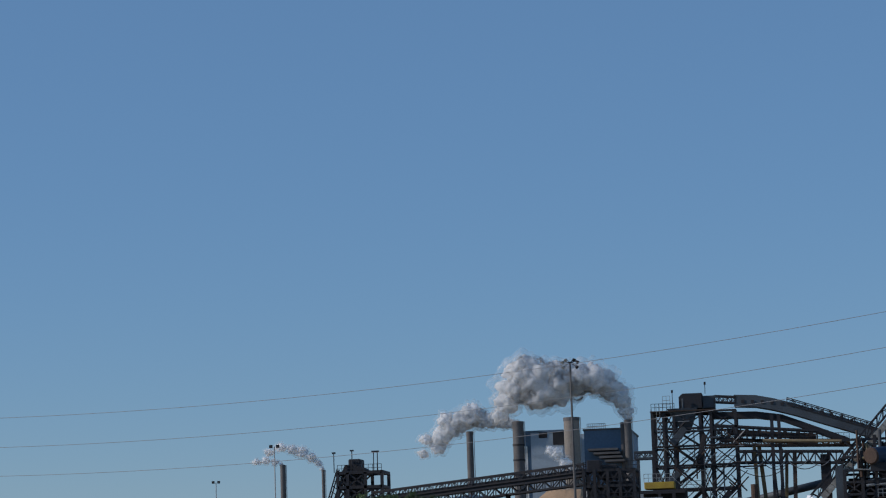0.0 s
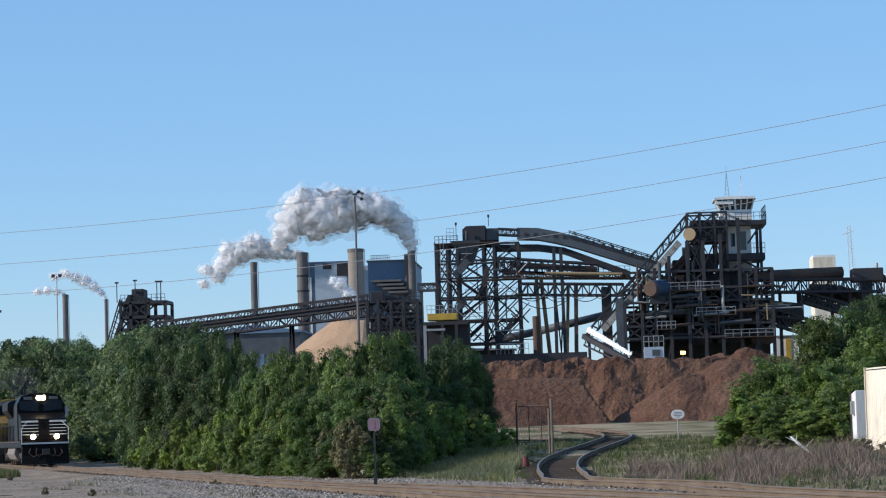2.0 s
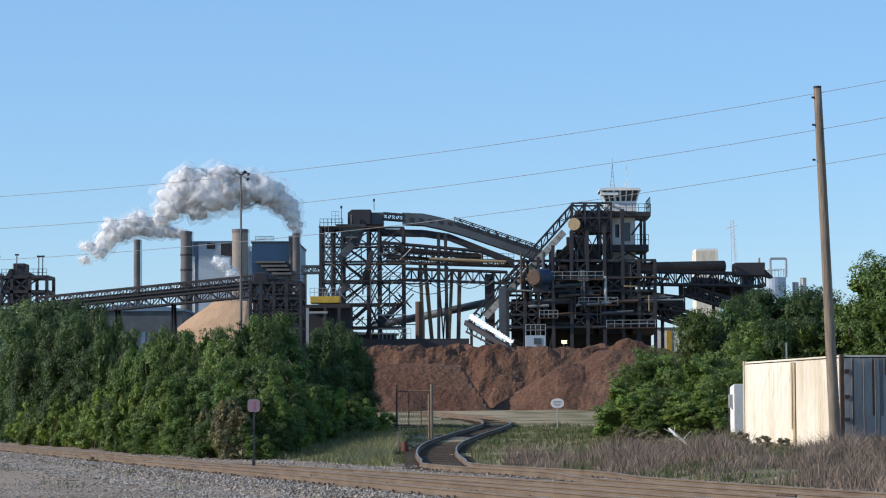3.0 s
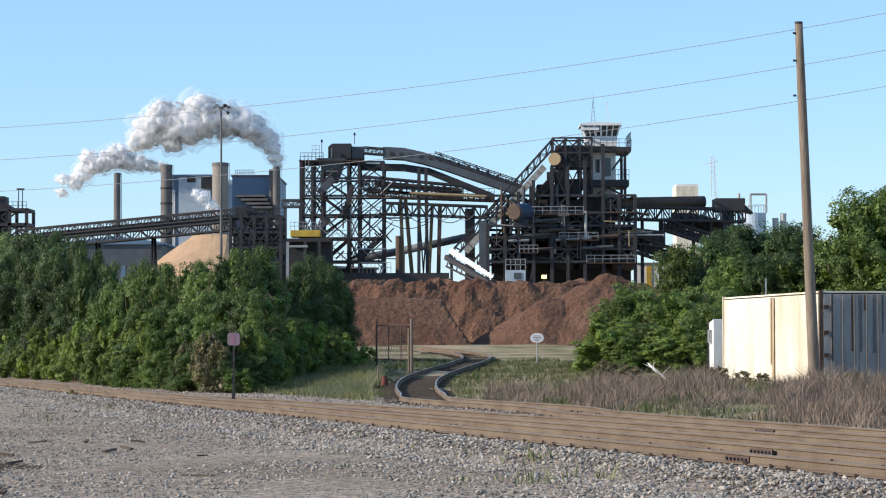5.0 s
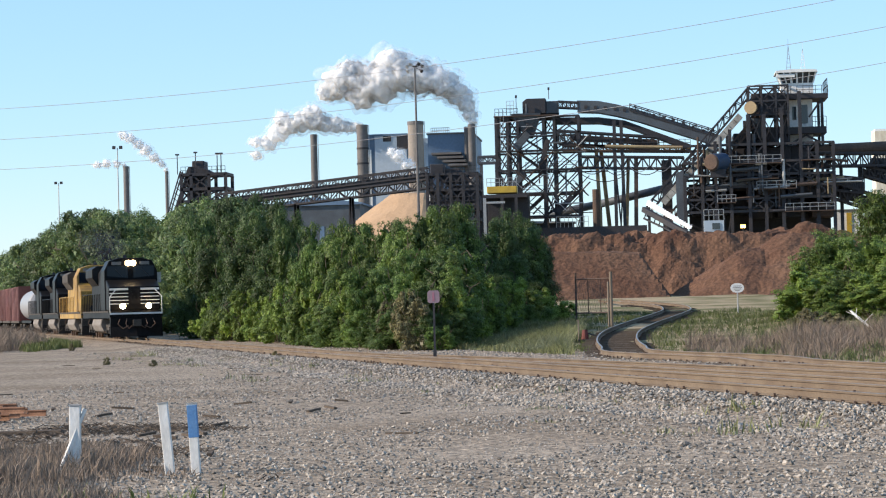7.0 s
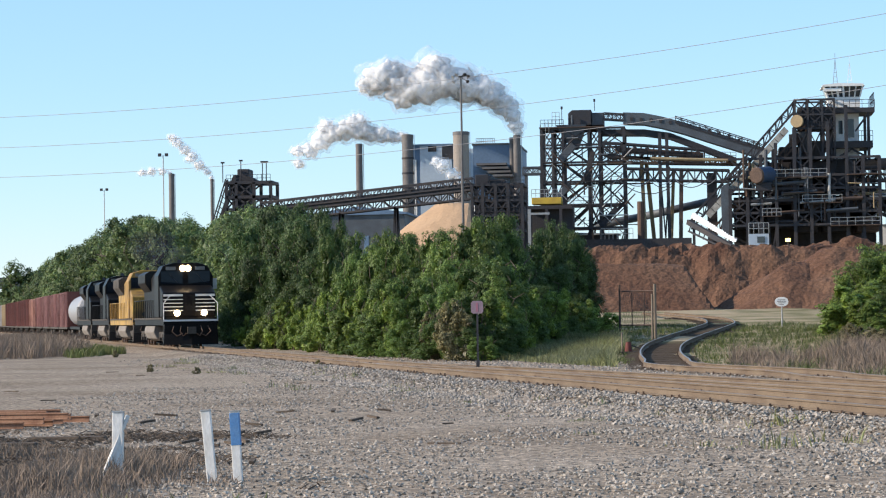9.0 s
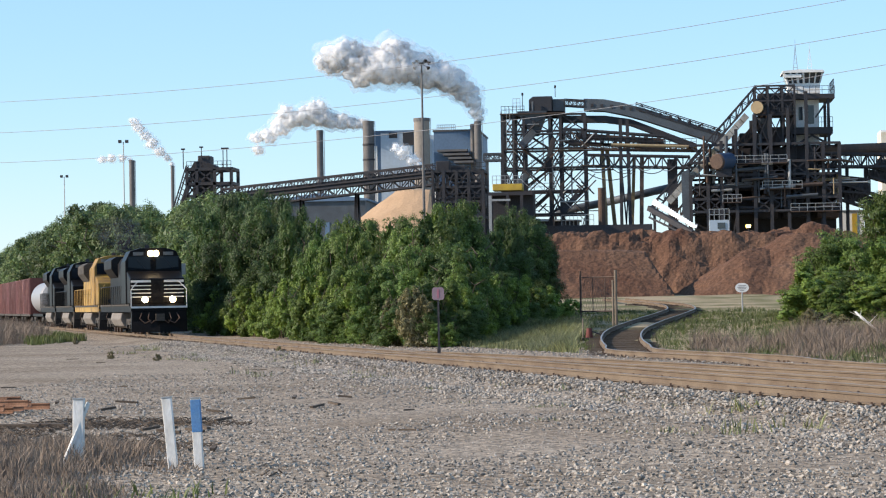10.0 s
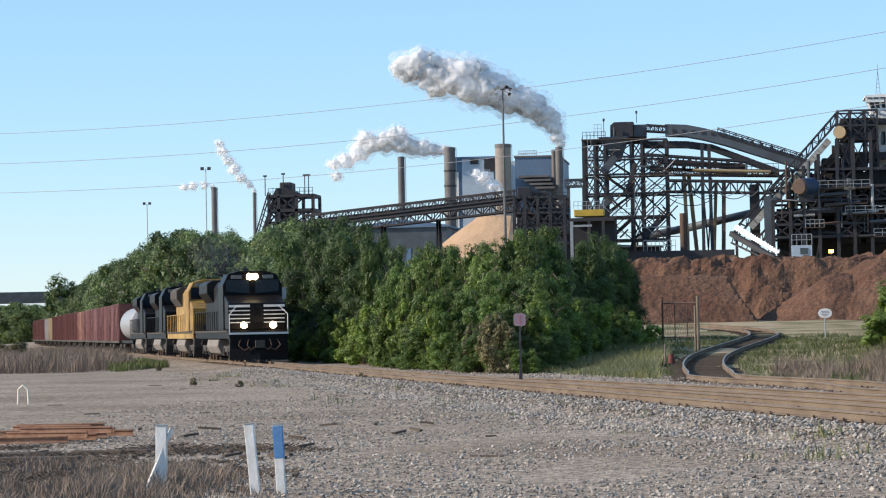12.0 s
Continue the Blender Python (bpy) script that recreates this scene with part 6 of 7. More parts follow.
# ---------------------------------------------------------------- beside the spur
def container():
    corner, left_end = Vector((12.05, 88.0, 0)), Vector((10.1, 99.2, 0))
    d = (left_end - corner).normalized()
    turn = math.degrees(math.atan2(d.y, d.x))
    base = 0.42
    th = thing("storage_container", "cream-white storage container with rust streaks, dented and dirty", "container", at=(corner.x, corner.y, base), turn=turn)
    long, wide, high = 11.9, 2.7, 3.38
    # its own space: x along the side, y to the left is outside; the doors close its near end
    part("roof", Geo().box(0.05, long - 0.05, -wide + 0.05, -0.05, high - 0.06, high), CREAM, th)
    part("floor_frame", Geo().box(0.0, long, -wide, 0.0, 0.0, 0.16), STEEL_RUST, th)
    n = 46
    for side_y, nm in ((0.0, "side_wall"), (-wide, "side_wall")):
        g = Geo()
        out = []
        for i in range(n):
            x0 = 0.1 + (long - 0.2) * i / n
            w = (long - 0.2) / n
            o = 0.02 if i % 2 else 0.0
            out += [(x0, o), (x0 + w * 0.92, o)]
        sgn = 1 if side_y == 0 else -1
        vs = [(x, side_y + sgn * (o - 0.03), z) for x, o in out for z in (0.16, high - 0.1)]
        g.add(vs, [(2 * i, 2 * i + 2, 2 * i + 3, 2 * i + 1) for i in range(len(out) - 1)])
        g.box(0.1, long - 0.1, side_y - sgn * 0.1 if sgn > 0 else side_y + 0.06, side_y - sgn * 0.06 if sgn > 0 else side_y + 0.1, 0.16, high - 0.1)
        part(nm, g, CREAM, th, "ribbed cream side with vertical stains")
    part("far_end", Geo().box(long - 0.08, long, -wide, 0, 0.16, high - 0.06), CREAM, th)
    for x, y in ((0, 0), (0, -wide), (long, 0), (long, -wide)):
        part("corner_post", Geo().box(x - 0.07 if x else -0.02, x + 0.02 if x else 0.12, y - 0.1 if y == 0 else y - 0.02, y + 0.02 if y == 0 else y + 0.1, 0, high + 0.03), STEEL_RUST if x == 0 else CREAM, th)
    for k in range(2):
        y0 = -0.12 - k * (wide - 0.24) / 2
        door = part("door", Geo().box(-0.03, 0.03, y0 - (wide - 0.24) / 2 + 0.02, y0, 0.18, high - 0.1), DOOR_GREY, th, "grey weathered container door")
        for j in range(3):
            yy = y0 - 0.25 - 0.4 * j
            part("locking_bar", Geo().tube((-0.06, yy, 0.2), (-0.06, yy, high - 0.12), 0.022, n=8), DARK_STACK, door)
        for z in (0.5, 1.25, 2.0, 2.85):
            part("hinge", Geo().box(-0.09, -0.03, (y0 - 0.16 if k == 0 else y0 - 1.24), (y0 + 0.02 if k == 0 else y0 - 1.06), z - 0.06, z + 0.06), STEEL_RUST, door)
    streaks = random.Random(12)
    for k in range(9):
        y = -wide + 0.2 + (wide - 0.4) * streaks.random()
        w, drop = streaks.uniform(0.02, 0.06), streaks.uniform(0.5, 2.6)
        part("rust_streak", Geo().box(-0.036, -0.032, y - w, y + w, high - 0.12 - drop, high - 0.12), STEEL_RUST if k % 2 else DARK_STACK, th, "dark dripping stain")
    part("rust_streak", Geo().box(5.2, 5.45, 0.022, 0.026, 0.3, high - 0.12), DARK_STREAK, th, "brown vertical rust streak")
    part("rust_streak", Geo().box(5.55, 5.7, 0.022, 0.026, 0.9, high - 0.12), DARK_STREAK, th)
    un = thing("white_utility_cabinet", "white metal utility cabinet at the container's end", "cabinet", at=(9.78, 101.2, 0.7), turn=turn - 4)
    part("body", Geo().prism([(0, 0), (1.0, 0), (1.0, 2.15), (0, 2.3)], -0.55, 0), SIGN_WHITE, un, bevel=0.02)
    part("meter_box", Geo().box(0.2, 0.5, 0, 0.12, 1.4, 1.9), GALV, un)
    part("conduit", Geo().tube((0.75, 0.04, 0), (0.75, 0.04, 2.2), 0.03, n=8), STEEL, un)


container()


def utility_pole(x, y, height, label, lean=0.0, wide=0.19):
    z = ground_z(x, y) - 0.1
    th = thing("utility_pole", label, "utility pole", "utility poles", (x, y, z))
    g = Geo()
    n, rings = 14, 12
    for j in range(rings + 1):
        k = j / rings
        r = wide * (1 - 0.32 * k)
        for i in range(n):
            a = 2 * math.pi * i / n
            w = 1 + 0.06 * noise.noise((math.cos(a) * 2, math.sin(a) * 2, k * 3))
            g.v.append((r * w * math.cos(a) + lean * k, r * w * math.sin(a), height * k))
    g.f = [(j * n + i, j * n + (i + 1) % n, (j + 1) * n + (i + 1) % n, (j + 1) * n + i) for j in range(rings) for i in range(n)] + [tuple(range(rings * n, (rings + 1) * n))]
    part("shaft", g, WOOD_POLE, th, smooth=True)
    part("cap", Geo().tube((lean, 0, height), (lean, 0, height + 0.08), wide * 0.7, n=12), STEEL, th)
    for dz in (0.3, 1.2, 2.35):
        part("insulator", Geo().tube((lean - 0.2, -0.05, height - dz), (lean - 0.1, -0.05, height - dz), 0.035, n=8), STEEL, th)
    return th


foot, head = survey(1416, 682, 54), survey(1389, 42, 54)
utility_pole(foot.x, foot.y, head.z - ground_z(foot.x, foot.y), "tall weathered wooden utility pole before the container", head.x - foot.x)

WIRE_A, WIRE_D = Vector((11.2, 86.4, 0)), Vector((-39, 16, 0)).normalized()
for (u, z) in ((72, 12.6), (-26, 17.2)):
    q = WIRE_A + WIRE_D * u
    utility_pole(q.x, q.y, z, "wooden pole carrying the overhead wires", 0.0, 0.2)
for z0 in (12.35, 11.15, 9.98):
    pts = [WIRE_A + WIRE_D * u + Vector((0, 0, z0 - 0.1224 * u + 0.001635 * u * u)) for u in [-26 + 98 * k / 48 for k in range(49)]]
    g = sweep([(0.010 * math.cos(k * math.pi / 3), 0.010 * math.sin(k * math.pi / 3)) for k in range(6)], pts)
    solo("overhead_wire", g, WIRE, "thin dark overhead wire sagging between poles", "wire", "overhead wires")


def gate():
    a, b = survey(641, 640, 76), survey(703, 650, 75)
    z = min(a.z, b.z)
    th = thing("track_gate", "narrow rusty pipe-frame gate panel beside the spur", "gate")
    for p, w in ((a, 0.045), (b, 0.07)):
        part("post", Geo().tube((p.x, p.y, ground_z(p.x, p.y) - 0.1), (p.x, p.y, z + 2.15), w, n=10), STEEL_RUST if w < 0.06 else WOOD_POLE, th)
    part("post", Geo().tube((b.x - 0.13, b.y, ground_z(b.x, b.y) - 0.1), (b.x - 0.13, b.y, z + 1.7), 0.045, n=10), WOOD_POLE, th)
    for dz in (0.3, 1.85):
        part("rail", Geo().tube((a.x, a.y, z + dz), (b.x, b.y, z + dz), 0.03, n=8), STEEL_RUST, th)
    for k in (0.35, 0.7):
        p = a.lerp(b, k)
        part("upright", Geo().tube((p.x, p.y, z + 0.3), (p.x, p.y, z + 1.85), 0.022, n=8), STEEL_RUST, th)
    g = Geo()
    for k in range(22):
        p = a.lerp(b, k / 21)
        q = a.lerp(b, min(1, (k + 3) / 21))
        g.beam((p.x, p.y, z + 0.3), (q.x, q.y, z + 1.85), 0.008), g.beam((q.x, q.y, z + 0.3), (p.x, p.y, z + 1.85), 0.008)
    part("chain_link", g, STEEL, th)


gate()


def switch_stand():
    p = survey(655, 668, 66)
    z = ground_z(p.x, p.y)
    th = thing("switch_stand", "low red and black railway switch stand in weeds", "switch stand", at=(p.x, p.y, z))
    part("base", Geo().box(-0.35, 0.35, -0.2, 0.2, 0, 0.12), STEEL, th)
    part("body", Geo().tube((0, 0, 0.12), (0, 0, 0.5), 0.16, 0.1, 12), material("red_switch_paint", (0.13, 0.032, 0.026), 0.6), th)
    part("lever", Geo().beam((0, 0, 0.4), (0.5, 0, 0.22), 0.05), STEEL, th)
    part("target_post", Geo().tube((-0.25, 0, 0), (-0.25, 0, 0.9), 0.03, n=8), WOOD_POLE, th)


switch_stand()


def dead_branch():
    a = survey(1122, 690, 56)
    z = ground_z(a.x, a.y)
    th = thing("dead_branch", "bleached dead branch lying in the dry weeds", "branch", at=(a.x, a.y, z))
    rng = random.Random(3)
    part("stem", Geo().tube((0, 0, 0.9), (0.9, -1.0, 0.02), 0.035, 0.05, 7), WHITE_POST, th)
    for k in range(7):
        p = Vector((0.9, -1.0, -0.88)) * rng.uniform(0, 0.7) + Vector((0, 0, 0.9))
        part("twig", Geo().tube(p, p + Vector((rng.uniform(-0.4, 0.4), rng.uniform(-0.2, 0.2), rng.uniform(0.0, 0.4))), 0.014, 0.006, 5), WHITE_POST, th)


dead_branch()


def oval_sign():
    p, f = survey(925, 601, 88), survey(926, 640, 88)
    z = ground_z(p.x, p.y)
    th = thing("oval_warning_sign", "white oval sign with unreadable dark lines on a post", "sign", at=(p.x, p.y, z))
    h = p.z - z
    part("post", Geo().tube((0, 0.03, -0.1), (0, 0.03, h), 0.04, n=8), GALV, th)
    out = [(0.36 * math.copysign(abs(math.cos(t)) ** 0.8, math.cos(t)), h + 0.25 * math.sin(t)) for t in [2 * math.pi * k / 24 for k in range(24)]]
    face = part("face", Geo().prism(out, -0.02, 0.0), SIGN_WHITE, th)
    for dz, w in ((0.1, 0.2), (0.02, 0.24), (-0.06, 0.2), (-0.14, 0.12)):
        part("text_bar", Geo().box(-w, w, -0.026, -0.021, h + dz - 0.014, h + dz + 0.014), DARK_STACK, face)


def red_sign():
    p = survey(388, 602, 52)
    z = ground_z(p.x, p.y)
    th = thing("red_track_sign", "faded red square sign on a slim steel post", "sign", at=(p.x, p.y, z))
    h = p.z - z
    part("post", Geo().beam((0, 0.03, -0.1), (0, 0.03, h + 0.18), 0.06), STEEL, th)
    face = part("face", Geo().prism([(-0.14, h - 0.2), (0.14, h - 0.2), (0.19, h - 0.14), (0.19, h + 0.14), (0.14, h + 0.2), (-0.14, h + 0.2), (-0.19, h + 0.14), (-0.19, h - 0.14)], -0.01, 0.0), SIGN_PINK, th)
    part("red_bar", Geo().box(-0.035, 0.035, -0.016, -0.011, h - 0.14, h + 0.14), SIGN_RED, face)
    part("base_clamp", Geo().box(-0.05, 0.05, -0.04, 0.08, 0, 0.4), STEEL, th)


oval_sign(), red_sign()


def stake(x, y, height, mat, label, tilt=(0, 0), wide=0.1, paint=None):
    z = ground_z(x, y)
    th = thing("marker_post", label, "post", "marker posts", (x, y, z))
    top = Vector((tilt[0], tilt[1], height))
    part("shaft", Geo().beam((0, 0, -0.1), top, wide, wide * 0.55), mat, th, bevel=0.008)
    if paint:
        part("painted_top", Geo().beam(top * 0.52, top * 0.985, wide * 1.04, wide * 0.6), paint, th, "blue painted upper half", bevel=0.006)
    part("cap", Geo().beam(top, top * 1.02, wide * 1.05, wide * 0.65), GALV, th)
    return th


stake(-5.97, 31.95, 0.86, WHITE_POST, "white chipped marker post leaning a little", (-0.085, 0.02), 0.12)
stake(-5.64, 31.87, 0.85, WHITE_POST, "marker post painted blue on its upper half", (-0.045, 0.02), 0.115, BLUE_POST)
braced = stake(-7.28, 32.5, 0.84, WHITE_POST, "white chipped marker post propped by a slanting board", (0.02, 0.0), 0.14)
part("brace_board", Geo().beam((-0.20, -0.07, -0.02), (0.13, 0.06, 0.80), 0.12, 0.035), WHITE_POST, braced)
stake(9.25, 55.9, 1.05, WHITE_POST, "rusty white metal stake among the weeds", (0.0, 0.0), 0.1)
thin = survey(1330, 500, 64)
stake(thin.x, thin.y, thin.z - ground_z(thin.x, thin.y), GALV, "thin grey pipe standing behind the container", (0, 0), 0.06)


def scrap_pile():
    """Rusty old rails and rotten ties left in the yard."""
    rng = random.Random(8)
    for k in range(10):
        x, y = -12.6 + rng.uniform(-0.3, 0.3), 47.0 + 0.34 * k
        bar = thing("scrap_rail", "short rusty rail length lying in the yard", "scrap rail", "scrap rails", (x, y, ground_z(x, y) + 0.02 + 0.07 * (k % 3)), rng.uniform(-16, 4))
        part("rail", sweep([(a * 0.8, b * 0.7) for a, b in PROFILE], [Vector((-1.1, 0, 0.0)), Vector((0.75 + rng.uniform(-0.3, 0.2), 0, 0.01))]), SCRAP_RUST, bar)
    for k in range(11):
        x, y = rng.uniform(-12.6, -9.6), rng.uniform(36, 43.5)
        tie = thing("rotten_tie", "rotten grey railway tie half sunk in weeds", "railway tie", "rotten ties", (x, y, ground_z(x, y) - 0.03 + 0.06 * rng.random()), rng.uniform(-25, 25))
        part("timber", Geo().box(-0.65, 0.65, -0.11, 0.11, -0.07, 0.05), TIE, tie, bevel=0.02)
    for k in range(26):
        x, y = rng.uniform(-14, -6), rng.uniform(34.5, 55)
        part_ = solo("wood_scrap", Geo().beam((-rng.uniform(0.08, 0.3), 0, 0.03), (rng.uniform(0.08, 0.3), rng.uniform(-0.2, 0.2), 0.06), 0.07, 0.04), TIE, "dark broken timber scrap on the gravel", "scrap", "wood scraps",
                     at=(x, y, ground_z(x, y)), turn=rng.uniform(0, 180))
    for k in range(9):
        q = on_line(rng.uniform(0, 85), rng.uniform(-15, -4.5))
        solo("wood_scrap", Geo().beam((-rng.uniform(0.08, 0.35), 0, 0.015), (rng.uniform(0.08, 0.35), rng.uniform(-0.1, 0.1), 0.02), 0.04, 0.025), TIE, "dark broken timber scrap on the gravel", "scrap", "wood scraps",
             at=(q.x, q.y, ground_z(q.x, q.y)), turn=rng.uniform(-20, 20))
    loop = thing("bent_pipe_hoop", "bent pale metal pipe hoop stuck in the ground", "pipe", at=(-21.0, 75.6, 0.0))
    g = Geo()
    pts = [Vector((-0.16, 0, 0)), Vector((-0.14, 0, 0.45)), Vector((0, 0, 0.56)), Vector((0.14, 0, 0.45)), Vector((0.16, 0, 0))]
    for p, q in zip(pts, pts[1:]):
        g.tube(p, q, 0.03, n=8)
    part("hoop", g, CREAM, loop)


scrap_pile()


# ---------------------------------------------------------------- plants
def crown_mesh(name, seed, height, width, lobes, count, leaf, mat, low=0.05, droop=0.25):
    """Boughs that carry clumps of leaves: small clumps sit on large lobes; oversized inner leaves are added to close
    the heart and block light, so the hollows between go dark.
    """
    rng = np.random.default_rng(seed)

    def unit(n):
        d = rng.normal(size=(n, 3))
        return d / np.linalg.norm(d, axis=1)[:, None]

    cent, rad = [], []
    for i in range(lobes):
        k = low + (0.84 - low) * (i + rng.random()) / lobes
        reach = width / 2 * (0.30 + 0.72 * math.sin(math.pi * min(1, 0.2 + 0.78 * k))) * rng.random() ** 0.4 * 0.8
        a = 2.4 * i + rng.random() * 1.2
        cent.append((reach * math.cos(a), reach * math.sin(a), height * k))
        rad.append(height * rng.uniform(0.12, 0.22) * (1.2 - 0.5 * k))
    cent, rad = np.array(cent), np.array(rad)
    clumps = lobes * 15
    on = rng.integers(0, lobes, clumps)
    d = unit(clumps)
    d[:, 2] = np.where(d[:, 2] < -0.35, -d[:, 2], d[:, 2])
    mid = cent[on] + d * (rad[on] * rng.uniform(0.72, 1.12, clumps))[:, None]
    size = rad[on] * rng.uniform(0.22, 0.46, clumps)
    pick = rng.choice(clumps, count, p=size ** 2 / (size ** 2).sum())
    e = unit(count)
    e[:, 2] = np.abs(e[:, 2]) * np.where(rng.random(count) < 0.8, 1, -1)
    pos = mid[pick] + e * (size[pick] * rng.uniform(0.55, 1.1, count))[:, None] * np.array((1.15, 1.15, 0.8))
    nrm = e + d[pick] * 0.5 + rng.normal(size=(count, 3)) * 0.35 + np.array((0, 0, 0.3))
    long = leaf * rng.uniform(0.6, 1.4, count)
    # oversized leaves added inside the lobes as light blockers
    inner = int(count * 0.1)
    far = rng.integers(0, lobes, inner)
    pos[:inner] = cent[far] + unit(inner) * (rad[far] * rng.uniform(0.3, 0.75, inner))[:, None]
    long[:inner] *= 3.0
    pos[:, 2] = np.maximum(pos[:, 2] * height / np.percentile(pos[:, 2], 99.8), 0.02 * height)
    nrm /= np.linalg.norm(nrm, axis=1)[:, None]
    t = np.cross(nrm, rng.normal(size=(count, 3)))
    t /= np.linalg.norm(t, axis=1)[:, None]
    b = np.cross(nrm, t)
    long = long[:, None]
    v = np.empty((count, 3, 3))
    v[:, 0] = pos - t * long + b * long * 0.55
    v[:, 1] = pos - t * long * 0.6 - b * long * 0.6
    v[:, 2] = pos + t * long * 1.1 + np.array((0, 0, -droop)) * long
    me = bpy.data.meshes.new(name)
    me.from_pydata(v.reshape(-1, 3).tolist(), [], [(3 * i, 3 * i + 1, 3 * i + 2) for i in range(count)])
    me.materials.append(mat)
    return me


def plant(name, seed, height, width, lobes, count, leaf, mat, label, category, stems=3):
    rng = random.Random(seed)
    th = thing(name, label, category)
    crown = new("crown", crown_mesh("crown", seed, height, width, lobes, count, leaf, mat))
    crown.parent = th
    for k in range(stems):
        a = 2 * math.pi * k / stems + rng.random()
        p = [Vector((0.08 * math.cos(a), 0.08 * math.sin(a), -0.1))]
        for j in range(3):
            p.append(p[-1] + Vector((math.cos(a) * width * 0.07 * (j + 1) * rng.uniform(0.5, 1.2), math.sin(a) * width * 0.07 * (j + 1) * rng.uniform(0.5, 1.2), height * 0.25)))
        g = Geo()
        for j in range(3):
            r = height * 0.018
            g.tube(p[j], p[j + 1], r * (1 - 0.28 * j), r * (0.72 - 0.28 * j), 7)
            q = p[j + 1] + Vector((rng.uniform(-1, 1), rng.uniform(-1, 1), rng.uniform(0.2, 0.9))) * width * 0.16
            g.tube(p[j + 1], q, r * 0.4, r * 0.12, 5)
        part("trunk" if k == 0 else "limb", g, TRUNK, th)
    return th


KINDS = {
    "shrub": [plant("shrub", 21 + k, 2.6, 3.4, 12, 13000, 0.046, LEAF_B, "sunlit yellow-green shrub at the foot of the thicket", "shrub", 3) for k in range(3)],
    "bush": [plant("bush", 31 + k, 5.0, 5.4, 16, 27000, 0.055, LEAF_A, "dense tangled green bush of the trackside thicket", "bush", 4) for k in range(4)],
    "light_bush": [plant("light_bush", 61 + k, 5.0, 5.0, 16, 25000, 0.055, LEAF_M, "light green leafy bush in full sun", "bush", 4) for k in range(3)],
    "dry_bush": [plant("dry_bush", 81, 2.6, 3.0, 12, 9000, 0.045, LEAF_DRY, "half-dead brownish shrub tangled with dry vines", "shrub", 5)],
    "tree": [plant("tree", 41 + k, 8.0, 6.2, 18, 32000, 0.072, LEAF_C, "dark leafy broad tree with an uneven crown", "tree", 4) for k in range(4)],
    "far_tree": [plant("far_tree", 91 + k, 8.0, 6.2, 16, 9000, 0.115, LEAF_FAR, "leafy green tree of the belt along the line", "tree", 2) for k in range(3)],
    "sapling": [plant("sapling", 51 + k, 7.0, 4.0, 20, 17000, 0.08, LEAF_M, "slender light green young tree", "tree", 3) for k in range(2)],
}
TALL = {"light_bush": 5.0, "shrub": 2.6, "bush": 5.0, "tree": 8.0, "sapling": 7.0, "dry_bush": 2.6, "far_tree": 8.0}
used = set()
veg = random.Random(77)


def grow(kind, x, y, top, spread=1.0, group=""):
    """A plant of that kind at (x, y), reaching up to the height top."""
    src = veg.choice(KINDS[kind])
    z = ground_z(x, y) - 0.05
    k = max(0.1, (top - z) / TALL[kind])
    w = k ** 0.6 * spread * veg.uniform(0.9, 1.15)
    m = Matrix.Translation((x, y, z)) @ pose(0, 0, 0, veg.uniform(-4, 4), veg.uniform(-4, 4), veg.uniform(0, 360))
    if src.name not in used:
        used.add(src.name)
        src.matrix_basis = m @ Matrix.Diagonal((w, w, k, 1))
        ob = src
    else:
        a, b, c = src.scale
        ob = copy_thing(src, m @ Matrix.Diagonal((w / a, w / b, k / c, 1)))
    tagged(ob, group=group or "trackside thicket")
    return ob


def skyline(table, c):
    for (a, ra), (b, rb) in zip(table, table[1:]):
        if c <= b:
            return ra + (rb - ra) * max(0.0, (c - a) / (b - a))
    return table[-1][1]


# thicket between the main line and the mill, from the spur leftwards
HEDGE = [(-20, 415), (40, 412), (120, 418), (160, 438), (172, 495), (195, 500), (215, 470), (260, 468), (330, 458), (375, 452), (425, 446), (455, 474), (490, 474), (530, 454), (560, 478), (585, 515), (605, 560), (640, 600)]


def hedge_front(c):
    """Depth at which the thicket begins, just clear of the trains; beside the spur it draws back up the bank."""
    return float(np.interp(c, (-10, 100, 200, 300, 400, 440, 500, 600), (97, 86, 75, 68.5, 64, 67, 74, 82)))


for c in range(-14, 600, 31):
    if 130 < c < 222:
        continue
    p = survey(c, skyline(HEDGE, c) + veg.uniform(-10, 34), hedge_front(c) + 11 + veg.uniform(-1, 2))
    grow("tree" if c < 160 or 470 < c < 600 else "bush", p.x, p.y, p.z, 0.56)
for c in (225, 268, 340, 405, 432):
    p = survey(c, skyline(HEDGE, c) + veg.uniform(4, 30), hedge_front(c) + 9)
    grow("light_bush", p.x, p.y, p.z, 0.62)
for c in range(10, 135, 30):
    p = survey(c, 490 + veg.uniform(-25, 20), hedge_front(c) + 7.5 + veg.uniform(-1, 1))
    grow("tree", p.x, p.y, p.z, 0.62)
for c in range(190, 590, 34):
    p = survey(c, skyline(HEDGE, c) + 70 + veg.uniform(-25, 35), hedge_front(c) + 6 + veg.uniform(-1, 1))
    grow("tree" if c > 480 else veg.choice(("bush", "bush", "light_bush")), p.x, p.y, p.z, 0.62)
for c, r in ((146, 466), (166, 492), (186, 500), (206, 488)):
    p = survey(c, r, hedge_front(c) + 8)
    grow("bush", p.x, p.y, p.z, 0.5)
for c, r in ((22, 418), (62, 410), (104, 420), (128, 436), (232, 462), (262, 476), (392, 448), (424, 444), (505, 466), (528, 450), (546, 466), (578, 500)):
    p = survey(c, r, hedge_front(c) + 12)
    grow("tree" if c < 140 or c > 480 else "sapling", p.x, p.y, p.z, 0.38)
